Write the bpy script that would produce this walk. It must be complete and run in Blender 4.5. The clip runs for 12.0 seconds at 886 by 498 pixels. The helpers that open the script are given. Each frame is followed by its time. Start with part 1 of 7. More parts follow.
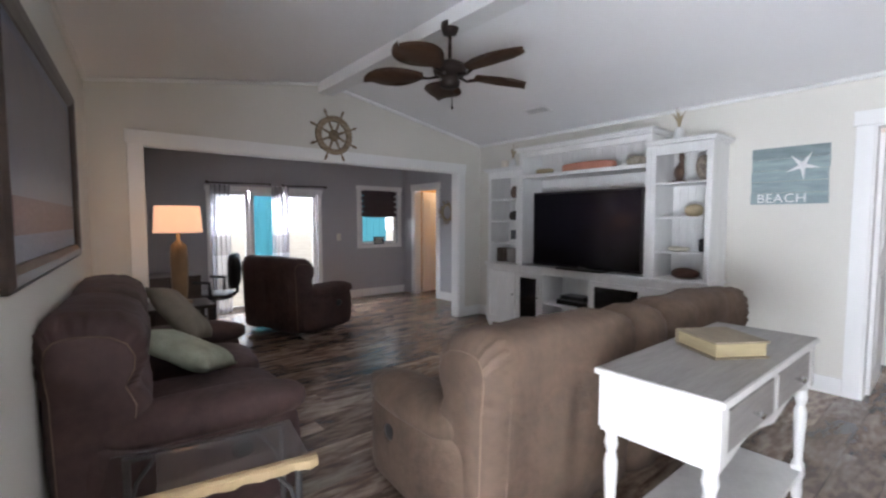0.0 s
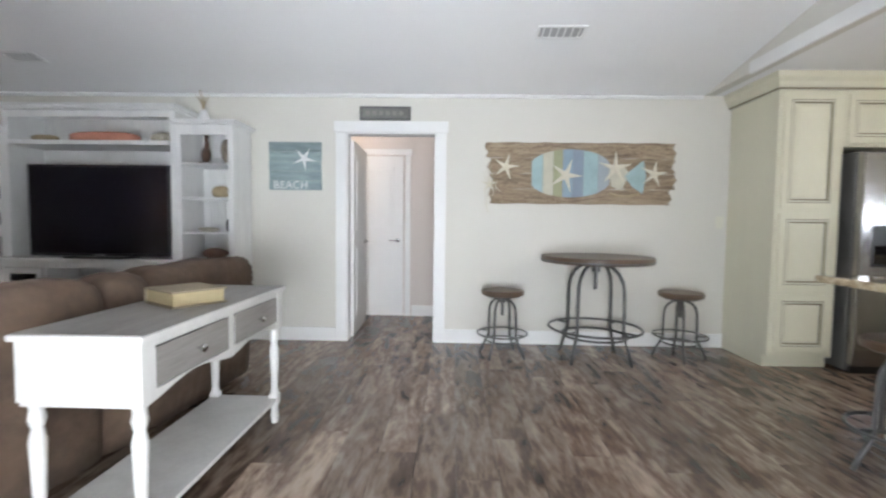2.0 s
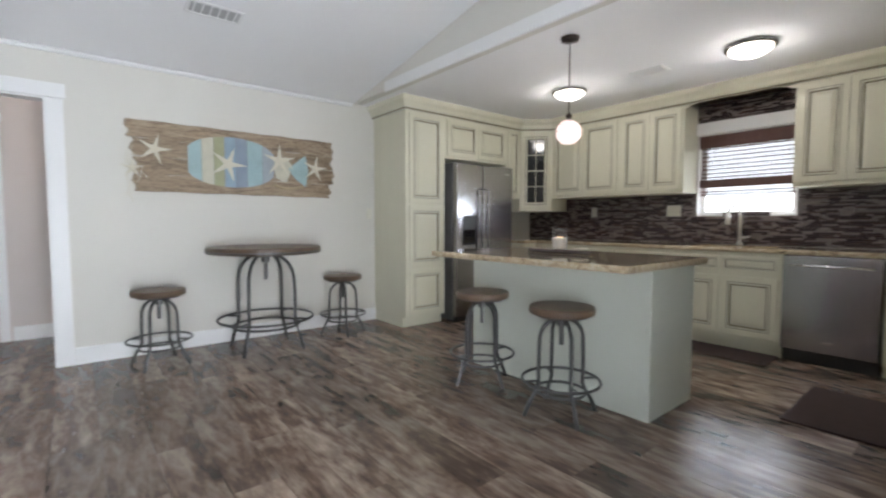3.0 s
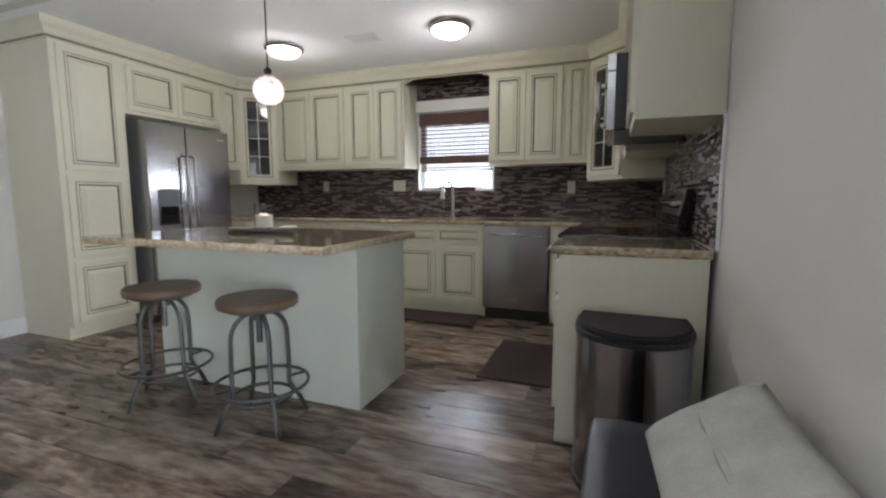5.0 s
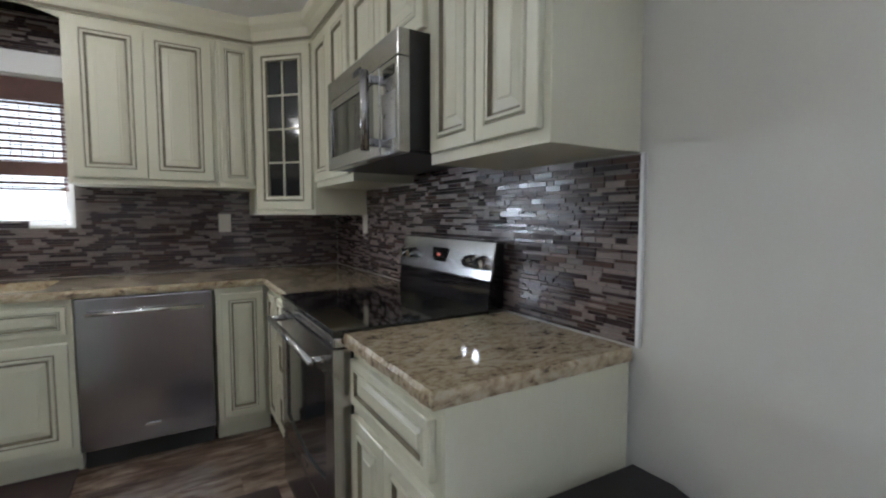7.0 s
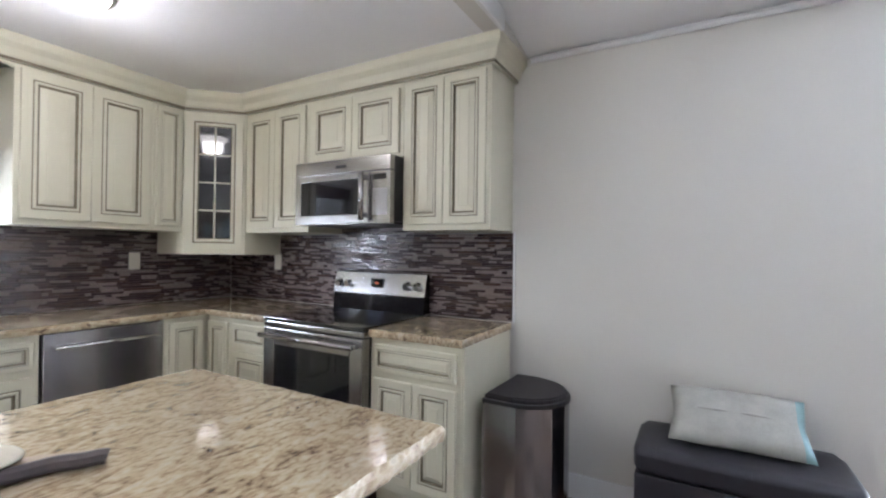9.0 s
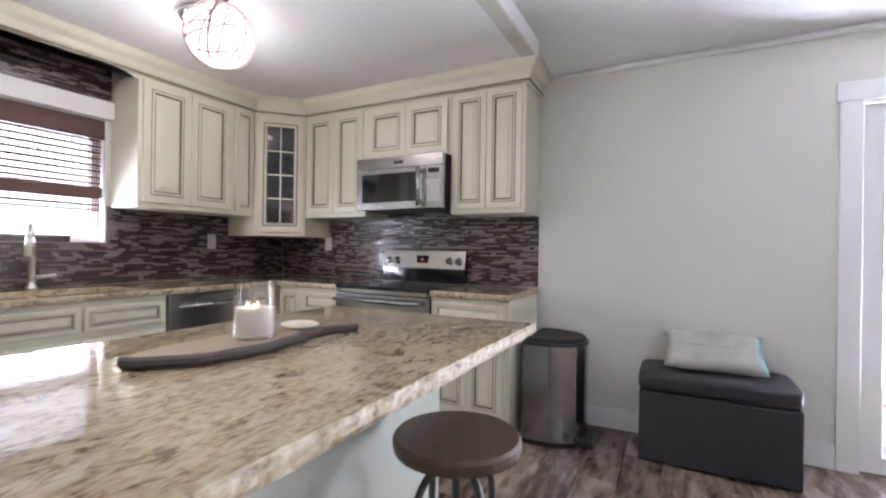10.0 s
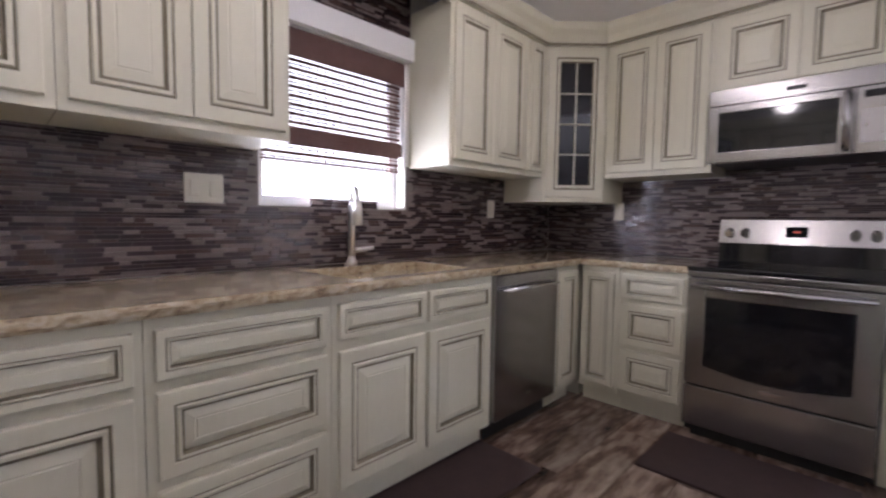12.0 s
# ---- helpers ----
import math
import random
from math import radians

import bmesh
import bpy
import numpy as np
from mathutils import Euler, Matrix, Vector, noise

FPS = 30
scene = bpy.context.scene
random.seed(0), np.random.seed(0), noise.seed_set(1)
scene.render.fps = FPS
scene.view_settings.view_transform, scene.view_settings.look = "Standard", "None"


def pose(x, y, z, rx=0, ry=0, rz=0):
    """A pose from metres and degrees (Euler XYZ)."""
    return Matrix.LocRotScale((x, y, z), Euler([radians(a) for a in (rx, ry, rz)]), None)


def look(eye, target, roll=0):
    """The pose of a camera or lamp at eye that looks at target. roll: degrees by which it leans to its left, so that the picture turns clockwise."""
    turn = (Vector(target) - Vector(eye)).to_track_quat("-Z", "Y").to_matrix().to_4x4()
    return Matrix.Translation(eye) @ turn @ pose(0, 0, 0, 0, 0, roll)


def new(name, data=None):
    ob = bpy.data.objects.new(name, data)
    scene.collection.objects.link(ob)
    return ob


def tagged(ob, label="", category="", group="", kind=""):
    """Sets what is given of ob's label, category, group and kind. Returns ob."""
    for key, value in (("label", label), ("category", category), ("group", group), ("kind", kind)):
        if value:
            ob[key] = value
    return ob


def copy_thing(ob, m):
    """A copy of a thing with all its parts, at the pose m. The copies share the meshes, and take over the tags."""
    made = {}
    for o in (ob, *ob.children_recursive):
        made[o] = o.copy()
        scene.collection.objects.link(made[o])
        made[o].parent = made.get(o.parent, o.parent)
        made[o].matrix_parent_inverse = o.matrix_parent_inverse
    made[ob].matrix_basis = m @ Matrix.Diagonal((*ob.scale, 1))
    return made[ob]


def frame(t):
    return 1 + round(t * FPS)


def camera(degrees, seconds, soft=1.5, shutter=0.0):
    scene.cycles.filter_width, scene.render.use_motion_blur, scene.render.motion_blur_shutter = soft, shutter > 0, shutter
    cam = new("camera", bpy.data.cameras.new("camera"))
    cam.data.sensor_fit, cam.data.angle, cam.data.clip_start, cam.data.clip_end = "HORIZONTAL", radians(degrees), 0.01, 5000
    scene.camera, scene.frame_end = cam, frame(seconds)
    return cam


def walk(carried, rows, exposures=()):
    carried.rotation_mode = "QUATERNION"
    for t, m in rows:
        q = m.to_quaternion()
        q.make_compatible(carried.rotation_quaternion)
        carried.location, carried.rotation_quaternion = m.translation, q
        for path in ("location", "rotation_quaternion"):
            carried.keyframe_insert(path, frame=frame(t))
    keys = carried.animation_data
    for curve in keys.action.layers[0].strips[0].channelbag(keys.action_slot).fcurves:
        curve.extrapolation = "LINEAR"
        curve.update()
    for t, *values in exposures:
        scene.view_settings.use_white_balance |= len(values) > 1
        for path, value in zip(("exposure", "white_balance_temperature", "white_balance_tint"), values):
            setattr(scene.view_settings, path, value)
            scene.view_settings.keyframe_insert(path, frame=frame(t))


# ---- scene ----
cam = camera(89.4, 12.0, soft=2.25, shutter=0.2)
PATH = [
    (0, (0.423, 5.553, 1.364), (1.69, 7.095, 1.237), 0.0),
    (0.5, (0.489, 5.343, 1.297), (1.978, 6.673, 1.183), 0.7),
    (1, (0.533, 5.154, 1.235), (2.217, 6.228, 1.129), 0.9),
    (1.5, (0.503, 5.007, 1.216), (2.391, 5.657, 1.106), 0.8),
    (2, (0.558, 5.053, 1.17), (2.555, 5.098, 1.064), 0.7),
    (2.5, (0.513, 5.063, 1.137), (2.4, 4.408, 1.035), 0.3),
    (3, (0.441, 5.086, 1.128), (1.986, 3.821, 1.011), 0.1),
    (3.5, (0.349, 5.021, 1.099), (1.544, 3.423, 0.958), -0.1),
    (5.5, (0.465, 4.35, 1.137), (0.914, 2.416, 0.901), -0.3),
    (6, (0.611, 4.012, 1.154), (0.604, 2.027, 0.912), -0.7),
    (6.5, (0.794, 3.621, 1.192), (0.214, 1.72, 0.975), -0.4),
    (7, (1.073, 3.34, 1.268), (0.046, 1.63, 1.125), 0.1),
    (7.5, (1.337, 3.135, 1.304), (-0.047, 1.696, 1.173), -0.2),
    (8.5, (2.09, 3.47, 1.325), (0.41, 2.39, 1.272), 0.3),
    (9.5, (2.864, 3.522, 1.309), (1.099, 2.581, 1.341), 0.8),
    (10, (3.209, 3.47, 1.189), (1.436, 2.545, 1.189), 0.8),
    (10.5, (3.273, 3.197, 1.153), (1.534, 2.213, 1.074), 0.5),
    (11, (3.216, 2.813, 1.164), (1.525, 1.749, 1.072), 0.5),
    (11.5, (3.254, 2.405, 1.124), (1.593, 1.295, 1.049), 0.3),
    (12, (3.268, 1.996, 1.147), (1.845, 0.597, 1.017), 0.8),
]
EXPOSURES = [(0.0, 0.24, 6380, 16), (1.0, 0.30, 6450, 13), (2.0, 0.13, 6500, 12), (3.5, -0.14, 6350, 13), (5.5, -0.16, 6320, 14), (6.5, -0.05, 6150, 12), (7.5, 0.02, 5900, 9), (9.5, 0.60, 6060, 20), (10.5, 0.40, 6280, 25), (11.5, 0.15, 6420, 29), (12.0, 0.06, 6180, 29)]
walk(cam, [(t, look(e, g, r)) for t, e, g, r in PATH], EXPOSURES)

# ---- world and light ----
world = bpy.data.worlds.new("world")
scene.world = world
world.use_nodes = True
wn = world.node_tree
sky = wn.nodes.new("ShaderNodeTexSky")
sky.sky_type = "NISHITA"
sky.sun_disc = False
sky.sun_elevation = radians(52)
sky.sun_rotation = radians(108)
wn.links.new(sky.outputs[0], wn.nodes["Background"].inputs[0])
wn.nodes["Background"].inputs[1].default_value = 0.15
sun_data = bpy.data.lights.new("sun", "SUN")
sun_data.energy = 5.0
sun_data.angle = radians(0.6)
sun_data.color = (1.0, 0.95, 0.87)
sun = new("sun", sun_data)
sun.matrix_world = look((0, 0, 20), (-math.sin(radians(108)) * 10, -math.cos(radians(108)) * 10, 20 - 12.8))


def window_light(name, eye, target, w, h, watts, colour=(0.86, 0.93, 1.0)):
    d = bpy.data.lights.new(name, "AREA")
    d.shape, d.size, d.size_y, d.energy, d.color = "RECTANGLE", w, h, watts, colour
    ob = new(name, d)
    ob.matrix_world = look(eye, target)
    return ob


def bulb(name, place, watts, colour, radius):
    d = bpy.data.lights.new(name, "POINT")
    d.energy, d.color, d.shadow_soft_size = watts, colour, radius
    ob = new(name, d)
    ob.location = place
    return ob


window_light("daylight_west_door", (-0.75, 5.15, 0.60), (0.25, 5.60, 1.72), 1.5, 1.2, 240)
window_light("daylight_kitchen_window", (1.99, -0.115, 1.325), (1.99, 1, 1.30), 0.8, 0.17, 15)
window_light("daylight_slider", (2.75, 12.74, 1.77), (2.75, 11, 0.9), 1.5, 0.05, 380)
bulb("bulb_dome_east", (3.15, 1.25, 2.33), 9, (1.0, 0.965, 0.91), 0.09)
bulb("bulb_dome_west", (1.62, 1.2, 2.33), 9, (1.0, 0.965, 0.91), 0.09)
bulb("bulb_pendant", (2.39, 2.33, 1.77), 5, (1.0, 0.90, 0.80), 0.04)
bulb("bulb_table_lamp", (1.075, 9.76, 1.37), 1.6, (1.0, 0.72, 0.42), 0.05)
# Two unseen fill lamps without fittings, added to brighten the rooms beyond.
bulb("fill_hall", (5.75, 6.6, 2.2), 12, (1.0, 0.85, 0.75), 0.1)
bulb("fill_side_room", (6.2, 12.0, 2.1), 12, (1.0, 0.66, 0.34), 0.1)

# ---- materials ----
def mat(name, base, rough=0.5, metal=0.0, var=0.12, scale=6.0, fine=60.0, bump=0.15, stretch=(1, 1, 1), second=None, random_tone=0.0, island_tone=0.0, sheen=0.0, coat=0.0, rvar=0.08, bdist=0.003):
    """Painted, woven or metal surface: base colour broken up at two scales, with fine relief."""
    m = bpy.data.materials.new(name)
    m.use_nodes = True
    n, l = m.node_tree.nodes, m.node_tree.links
    p = n["Principled BSDF"]
    p.inputs["Roughness"].default_value = rough
    p.inputs["Metallic"].default_value = metal
    p.inputs["Sheen Weight"].default_value = sheen
    p.inputs["Coat Weight"].default_value = coat
    tc = n.new("ShaderNodeTexCoord")
    mp = n.new("ShaderNodeMapping")
    mp.inputs["Scale"].default_value = stretch
    l.new(tc.outputs["Object"], mp.inputs["Vector"])
    vec = mp.outputs["Vector"]
    if random_tone:
        oi = n.new("ShaderNodeObjectInfo")
        off = n.new("ShaderNodeVectorMath")
        off.operation = "MULTIPLY_ADD"
        comb = n.new("ShaderNodeCombineXYZ")
        for i in range(3):
            l.new(oi.outputs["Random"], comb.inputs[i])
        l.new(comb.outputs[0], off.inputs[0])
        off.inputs[1].default_value = (37.0, 53.0, 71.0)
        l.new(vec, off.inputs[2])
        vec = off.outputs[0]
    big = n.new("ShaderNodeTexNoise")
    big.inputs["Scale"].default_value = scale
    big.inputs["Detail"].default_value = 5
    small = n.new("ShaderNodeTexNoise")
    small.inputs["Scale"].default_value = fine
    small.inputs["Detail"].default_value = 4
    l.new(vec, big.inputs["Vector"])
    l.new(vec, small.inputs["Vector"])
    mix = n.new("ShaderNodeMix")
    mix.data_type = "RGBA"
    b2 = second if second else tuple(c * (1 - var) for c in base)
    mix.inputs[6].default_value = (*base, 1)
    mix.inputs[7].default_value = (*b2, 1)
    add = n.new("ShaderNodeMath")
    add.operation = "MULTIPLY_ADD"
    l.new(small.outputs[0], add.inputs[0])
    add.inputs[1].default_value = 0.5
    l.new(big.outputs[0], add.inputs[2])
    rmp = n.new("ShaderNodeMapRange")
    rmp.inputs[1].default_value, rmp.inputs[2].default_value = 0.45, 1.05
    l.new(add.outputs[0], rmp.inputs[0])
    l.new(rmp.outputs[0], mix.inputs[0])
    col = mix.outputs[2]
    if random_tone or island_tone:
        hsv = n.new("ShaderNodeHueSaturation")
        mr = n.new("ShaderNodeMapRange")
        k = random_tone or island_tone
        mr.inputs[3].default_value, mr.inputs[4].default_value = 1 - k, 1 + k
        if random_tone:
            l.new(oi.outputs["Random"], mr.inputs[0])
        else:
            geo = n.new("ShaderNodeNewGeometry")
            l.new(geo.outputs["Random Per Island"], mr.inputs[0])
        l.new(mr.outputs[0], hsv.inputs["Value"])
        l.new(col, hsv.inputs["Color"])
        col = hsv.outputs[0]
    l.new(col, p.inputs["Base Color"])
    if bump:
        bp = n.new("ShaderNodeBump")
        bp.inputs["Strength"].default_value = bump
        bp.inputs["Distance"].default_value = bdist
        l.new(add.outputs[0], bp.inputs["Height"])
        l.new(bp.outputs[0], p.inputs["Normal"])
    rr = n.new("ShaderNodeMapRange")
    rr.inputs[3].default_value, rr.inputs[4].default_value = max(0.02, rough - rvar), min(1, rough + rvar)
    l.new(small.outputs[0], rr.inputs[0])
    l.new(rr.outputs[0], p.inputs["Roughness"])
    return m


def ramp_mat(name, stops, scale, rough, distort=1.2, stretch=(1, 1, 1), detail=8, bump=0.05, coat=0.0, second_scale=None, random_offset=False, tone=0.0, island=False):
    """A surface whose colour runs through several stops of a noise (stone, weathered wood)."""
    m = bpy.data.materials.new(name)
    m.use_nodes = True
    n, l = m.node_tree.nodes, m.node_tree.links
    p = n["Principled BSDF"]
    p.inputs["Roughness"].default_value = rough
    p.inputs["Coat Weight"].default_value = coat
    tc = n.new("ShaderNodeTexCoord")
    mp = n.new("ShaderNodeMapping")
    mp.inputs["Scale"].default_value = stretch
    l.new(tc.outputs["Object"], mp.inputs["Vector"])
    vec = mp.outputs["Vector"]
    rnd = None
    if random_offset or island:
        if island:
            g = n.new("ShaderNodeNewGeometry")
            rnd = g.outputs["Random Per Island"]
        else:
            oi = n.new("ShaderNodeObjectInfo")
            rnd = oi.outputs["Random"]
        comb = n.new("ShaderNodeCombineXYZ")
        for i in range(3):
            l.new(rnd, comb.inputs[i])
        off = n.new("ShaderNodeVectorMath")
        off.operation = "MULTIPLY_ADD"
        l.new(comb.outputs[0], off.inputs[0])
        off.inputs[1].default_value = (41.0, 67.0, 29.0)
        l.new(vec, off.inputs[2])
        vec = off.outputs[0]
    a = n.new("ShaderNodeTexNoise")
    a.inputs["Scale"].default_value = scale
    a.inputs["Detail"].default_value = detail
    a.inputs["Distortion"].default_value = distort
    a.inputs["Roughness"].default_value = 0.62
    l.new(vec, a.inputs["Vector"])
    h = a.outputs[0]
    if second_scale:
        b = n.new("ShaderNodeTexNoise")
        b.inputs["Scale"].default_value = second_scale
        b.inputs["Detail"].default_value = 6
        l.new(vec, b.inputs["Vector"])
        mm = n.new("ShaderNodeMath")
        mm.operation = "MULTIPLY_ADD"
        l.new(b.outputs[0], mm.inputs[0])
        mm.inputs[1].default_value = 0.6
        sub = n.new("ShaderNodeMath")
        sub.operation = "SUBTRACT"
        l.new(h, sub.inputs[0])
        sub.inputs[1].default_value = 0.3
        l.new(sub.outputs[0], mm.inputs[2])
        h = mm.outputs[0]
    cr = n.new("ShaderNodeValToRGB")
    els = cr.color_ramp.elements
    while len(els) < len(stops):
        els.new(0.5)
    for e, (pos, c) in zip(els, stops):
        e.position, e.color = pos, (*c, 1)
    l.new(h, cr.inputs[0])
    col = cr.outputs[0]
    if tone and rnd:
        hsv = n.new("ShaderNodeHueSaturation")
        mr = n.new("ShaderNodeMapRange")
        mr.inputs[3].default_value, mr.inputs[4].default_value = 1 - tone, 1 + tone
        l.new(rnd, mr.inputs[0])
        l.new(mr.outputs[0], hsv.inputs["Value"])
        l.new(col, hsv.inputs["Color"])
        col = hsv.outputs[0]
    l.new(col, p.inputs["Base Color"])
    if bump:
        bp = n.new("ShaderNodeBump")
        bp.inputs["Strength"].default_value = bump
        bp.inputs["Distance"].default_value = 0.003
        l.new(h, bp.inputs["Height"])
        l.new(bp.outputs[0], p.inputs["Normal"])
    return m


def glow(name, colour, strength):
    m = bpy.data.materials.new(name)
    m.use_nodes = True
    p = m.node_tree.nodes["Principled BSDF"]
    p.inputs["Base Color"].default_value = (*colour, 1)
    p.inputs["Emission Color"].default_value = (*colour, 1)
    p.inputs["Emission Strength"].default_value = strength
    return m


def glass(name, colour=(1, 1, 1), rough=0.0, ior=1.45):
    m = bpy.data.materials.new(name)
    m.use_nodes = True
    p = m.node_tree.nodes["Principled BSDF"]
    p.inputs["Base Color"].default_value = (*colour, 1)
    p.inputs["Transmission Weight"].default_value = 1.0
    p.inputs["Roughness"].default_value = rough
    p.inputs["IOR"].default_value = ior
    return m


def sheer(name, colour, see):
    m = bpy.data.materials.new(name)
    m.use_nodes = True
    n, l = m.node_tree.nodes, m.node_tree.links
    n.clear()
    out = n.new("ShaderNodeOutputMaterial")
    a = n.new("ShaderNodeBsdfTranslucent")
    b = n.new("ShaderNodeBsdfTransparent")
    d = n.new("ShaderNodeBsdfDiffuse")
    a.inputs[0].default_value = d.inputs[0].default_value = (*colour, 1)
    m1, m2 = n.new("ShaderNodeMixShader"), n.new("ShaderNodeMixShader")
    m1.inputs[0].default_value, m2.inputs[0].default_value = 0.5, see
    l.new(a.outputs[0], m1.inputs[1])
    l.new(d.outputs[0], m1.inputs[2])
    l.new(m1.outputs[0], m2.inputs[1])
    l.new(b.outputs[0], m2.inputs[2])
    l.new(m2.outputs[0], out.inputs[0])
    return m


WALL = mat("wall_paint", (0.67, 0.65, 0.595), 0.75, var=0.05, scale=1.5, fine=160, bump=0.12)
GREY_WALL = mat("grey_wall_paint", (0.385, 0.375, 0.395), 0.75, var=0.06, scale=1.5, fine=160, bump=0.12)
HALL_WALL = mat("hall_wall_paint", (0.66, 0.60, 0.56), 0.75, var=0.05, scale=1.5, fine=160, bump=0.1)
# The side room's warm lamplight is put into this orange wall colour.
WARM_WALL = mat("side_room_lamplit_wall", (0.60, 0.38, 0.16), 0.7, var=0.1, scale=2, fine=120)
CEIL = mat("ceiling_paint", (0.87, 0.872, 0.875), 0.8, var=0.04, scale=1.2, fine=140, bump=0.2)
TRIM = mat("white_trim_paint", (0.80, 0.80, 0.79), 0.42, var=0.05, scale=3, fine=90, bump=0.05)
CREAM = mat("cream_cabinet_paint", (0.67, 0.645, 0.51), 0.36, var=0.08, scale=3, fine=70, bump=0.06, stretch=(1, 1, 0.3))
GLAZE = mat("umber_glaze", (0.25, 0.215, 0.14), 0.5, var=0.4, scale=9, fine=90, bump=0.1)
PANEL = mat("island_panel_paint", (0.64, 0.665, 0.59), 0.45, var=0.05, scale=2, fine=80, bump=0.05)
WHITEWASH = mat("distressed_white_paint", (0.81, 0.81, 0.80), 0.5, var=0.16, scale=7, fine=50, bump=0.15, stretch=(1, 1, 0.3))
CONSOLEWHITE = mat("console_white_paint", (0.62, 0.61, 0.59), 0.5, var=0.2, scale=7, fine=50, bump=0.15, stretch=(1, 1, 0.3))
GREYTOP = mat("grey_washed_wood", (0.27, 0.25, 0.235), 0.5, var=0.35, scale=5, fine=40, bump=0.2, stretch=(0.25, 3, 3))
STEEL = mat("brushed_steel", (0.47, 0.46, 0.455), 0.21, 1.0, var=0.04, scale=2, fine=700, bump=0.0, stretch=(0.02, 1, 1), rvar=0.03)
STEEL_V = mat("brushed_steel_upright", (0.42, 0.41, 0.425), 0.20, 1.0, var=0.04, scale=2, fine=700, bump=0.0, stretch=(1, 1, 0.02), rvar=0.03)
CHROME = mat("chrome", (0.75, 0.75, 0.76), 0.12, 1.0, var=0.05, bump=0.0)
BLACK = mat("black_plastic", (0.018, 0.018, 0.02), 0.35, var=0.3, scale=8, fine=120, bump=0.05)
BLACKGLASS = mat("black_glass", (0.008, 0.008, 0.01), 0.06, var=0.2, bump=0.0, coat=0.5)
SCREEN = mat("tv_screen", (0.008, 0.007, 0.012), 0.16, var=0.3, bump=0.0)
STONE = [(0.21, (0.030, 0.023, 0.020)), (0.31, (0.15, 0.098, 0.06)), (0.40, (0.32, 0.238, 0.148)), (0.52, (0.435, 0.352, 0.228)), (0.66, (0.51, 0.445, 0.33)), (0.80, (0.36, 0.31, 0.24))]
GRANITE = ramp_mat("granite", STONE, 15, 0.08, distort=1.5, stretch=(0.75, 1.3, 1), coat=0.5, second_scale=70, bump=0.0)
GRANITE_EDGE = ramp_mat("granite_chiselled_edge", STONE, 15, 0.45, distort=1.5, stretch=(0.75, 1.3, 1), coat=0.0, second_scale=70, bump=0.5)
FLOORWOOD = ramp_mat("plank_tile", [(0.26, (0.045, 0.028, 0.020)), (0.43, (0.115, 0.076, 0.056)), (0.54, (0.205, 0.150, 0.114)), (0.70, (0.31, 0.245, 0.195))], 1.9, 0.27, distort=0.6, stretch=(1.0, 3.6, 1), detail=5, second_scale=7.0, random_offset=True, tone=0.34, bump=0.06)
FLOORREST = ramp_mat("plank_tile_far", [(0.26, (0.045, 0.028, 0.020)), (0.43, (0.115, 0.076, 0.056)), (0.54, (0.205, 0.150, 0.114)), (0.70, (0.31, 0.245, 0.195))], 1.9, 0.27, distort=0.6, stretch=(1.0, 3.6, 1), detail=5, second_scale=7.0, island=True, tone=0.34, bump=0.06)
GROUT = mat("dark_grout", (0.15, 0.115, 0.092), 0.85, var=0.2, scale=8, fine=150)
MORTAR = mat("mosaic_mortar", (0.20, 0.17, 0.16), 0.85, var=0.2, scale=8, fine=150)
SUEDE = mat("brown_suede", (0.108, 0.067, 0.043), 0.85, var=0.35, scale=4.5, fine=22, bump=0.45, bdist=0.02, second=(0.050, 0.030, 0.019))
SUEDE_DARK = mat("dark_brown_suede", (0.072, 0.036, 0.032), 0.8, var=0.35, scale=4.5, fine=22, bump=0.4, bdist=0.02, second=(0.034, 0.017, 0.015))
PIPING = mat("tan_piping", (0.16, 0.11, 0.075), 0.8, var=0.25, scale=20, fine=150, bump=0.3)
STOOLWOOD = mat("stool_wood", (0.115, 0.07, 0.042), 0.42, var=0.45, scale=5, fine=60, stretch=(1, 6, 1), bump=0.2)
GUNMETAL = mat("gunmetal", (0.13, 0.128, 0.125), 0.42, 0.85, var=0.25, scale=10, fine=120, bump=0.08)
DARKWOOD = mat("dark_wood", (0.055, 0.033, 0.024), 0.4, var=0.4, scale=5, fine=60, stretch=(1, 1, 5), bump=0.1)
BRONZE = mat("dark_bronze", (0.05, 0.036, 0.03), 0.4, 0.7, var=0.3, scale=8, fine=100)
BLADE = mat("fan_blade_weave", (0.12, 0.062, 0.034), 0.55, var=0.4, scale=6, fine=70, bump=0.4, stretch=(1, 4, 1))
RAWWOOD = mat("raw_light_wood", (0.42, 0.30, 0.16), 0.55, var=0.3, scale=5, fine=50, bump=0.2, stretch=(0.3, 3, 3))
BLINDWOOD = mat("woven_bamboo", (0.14, 0.068, 0.056), 0.6, var=0.35, scale=8, fine=90, island_tone=0.35, bump=0.2)
DARKBLIND = mat("dark_roman_shade", (0.05, 0.03, 0.035), 0.7, var=0.3, scale=8, fine=90)
BARNWOOD = ramp_mat("barn_wood", [(0.25, (0.09, 0.06, 0.04)), (0.45, (0.22, 0.16, 0.105)), (0.65, (0.33, 0.26, 0.18)), (0.85, (0.42, 0.36, 0.28))], 3, 0.8, stretch=(1, 0.5, 7), second_scale=22, bump=0.4, random_offset=True, tone=0.15)
SIGNTEAL = mat("weathered_teal", (0.30, 0.38, 0.38), 0.7, var=0.4, scale=6, fine=60, stretch=(1, 0.4, 5), second=(0.16, 0.21, 0.22), random_tone=0.15)
STARFISH = mat("starfish", (0.68, 0.64, 0.52), 0.8, var=0.2, scale=20, fine=200, bump=0.5)
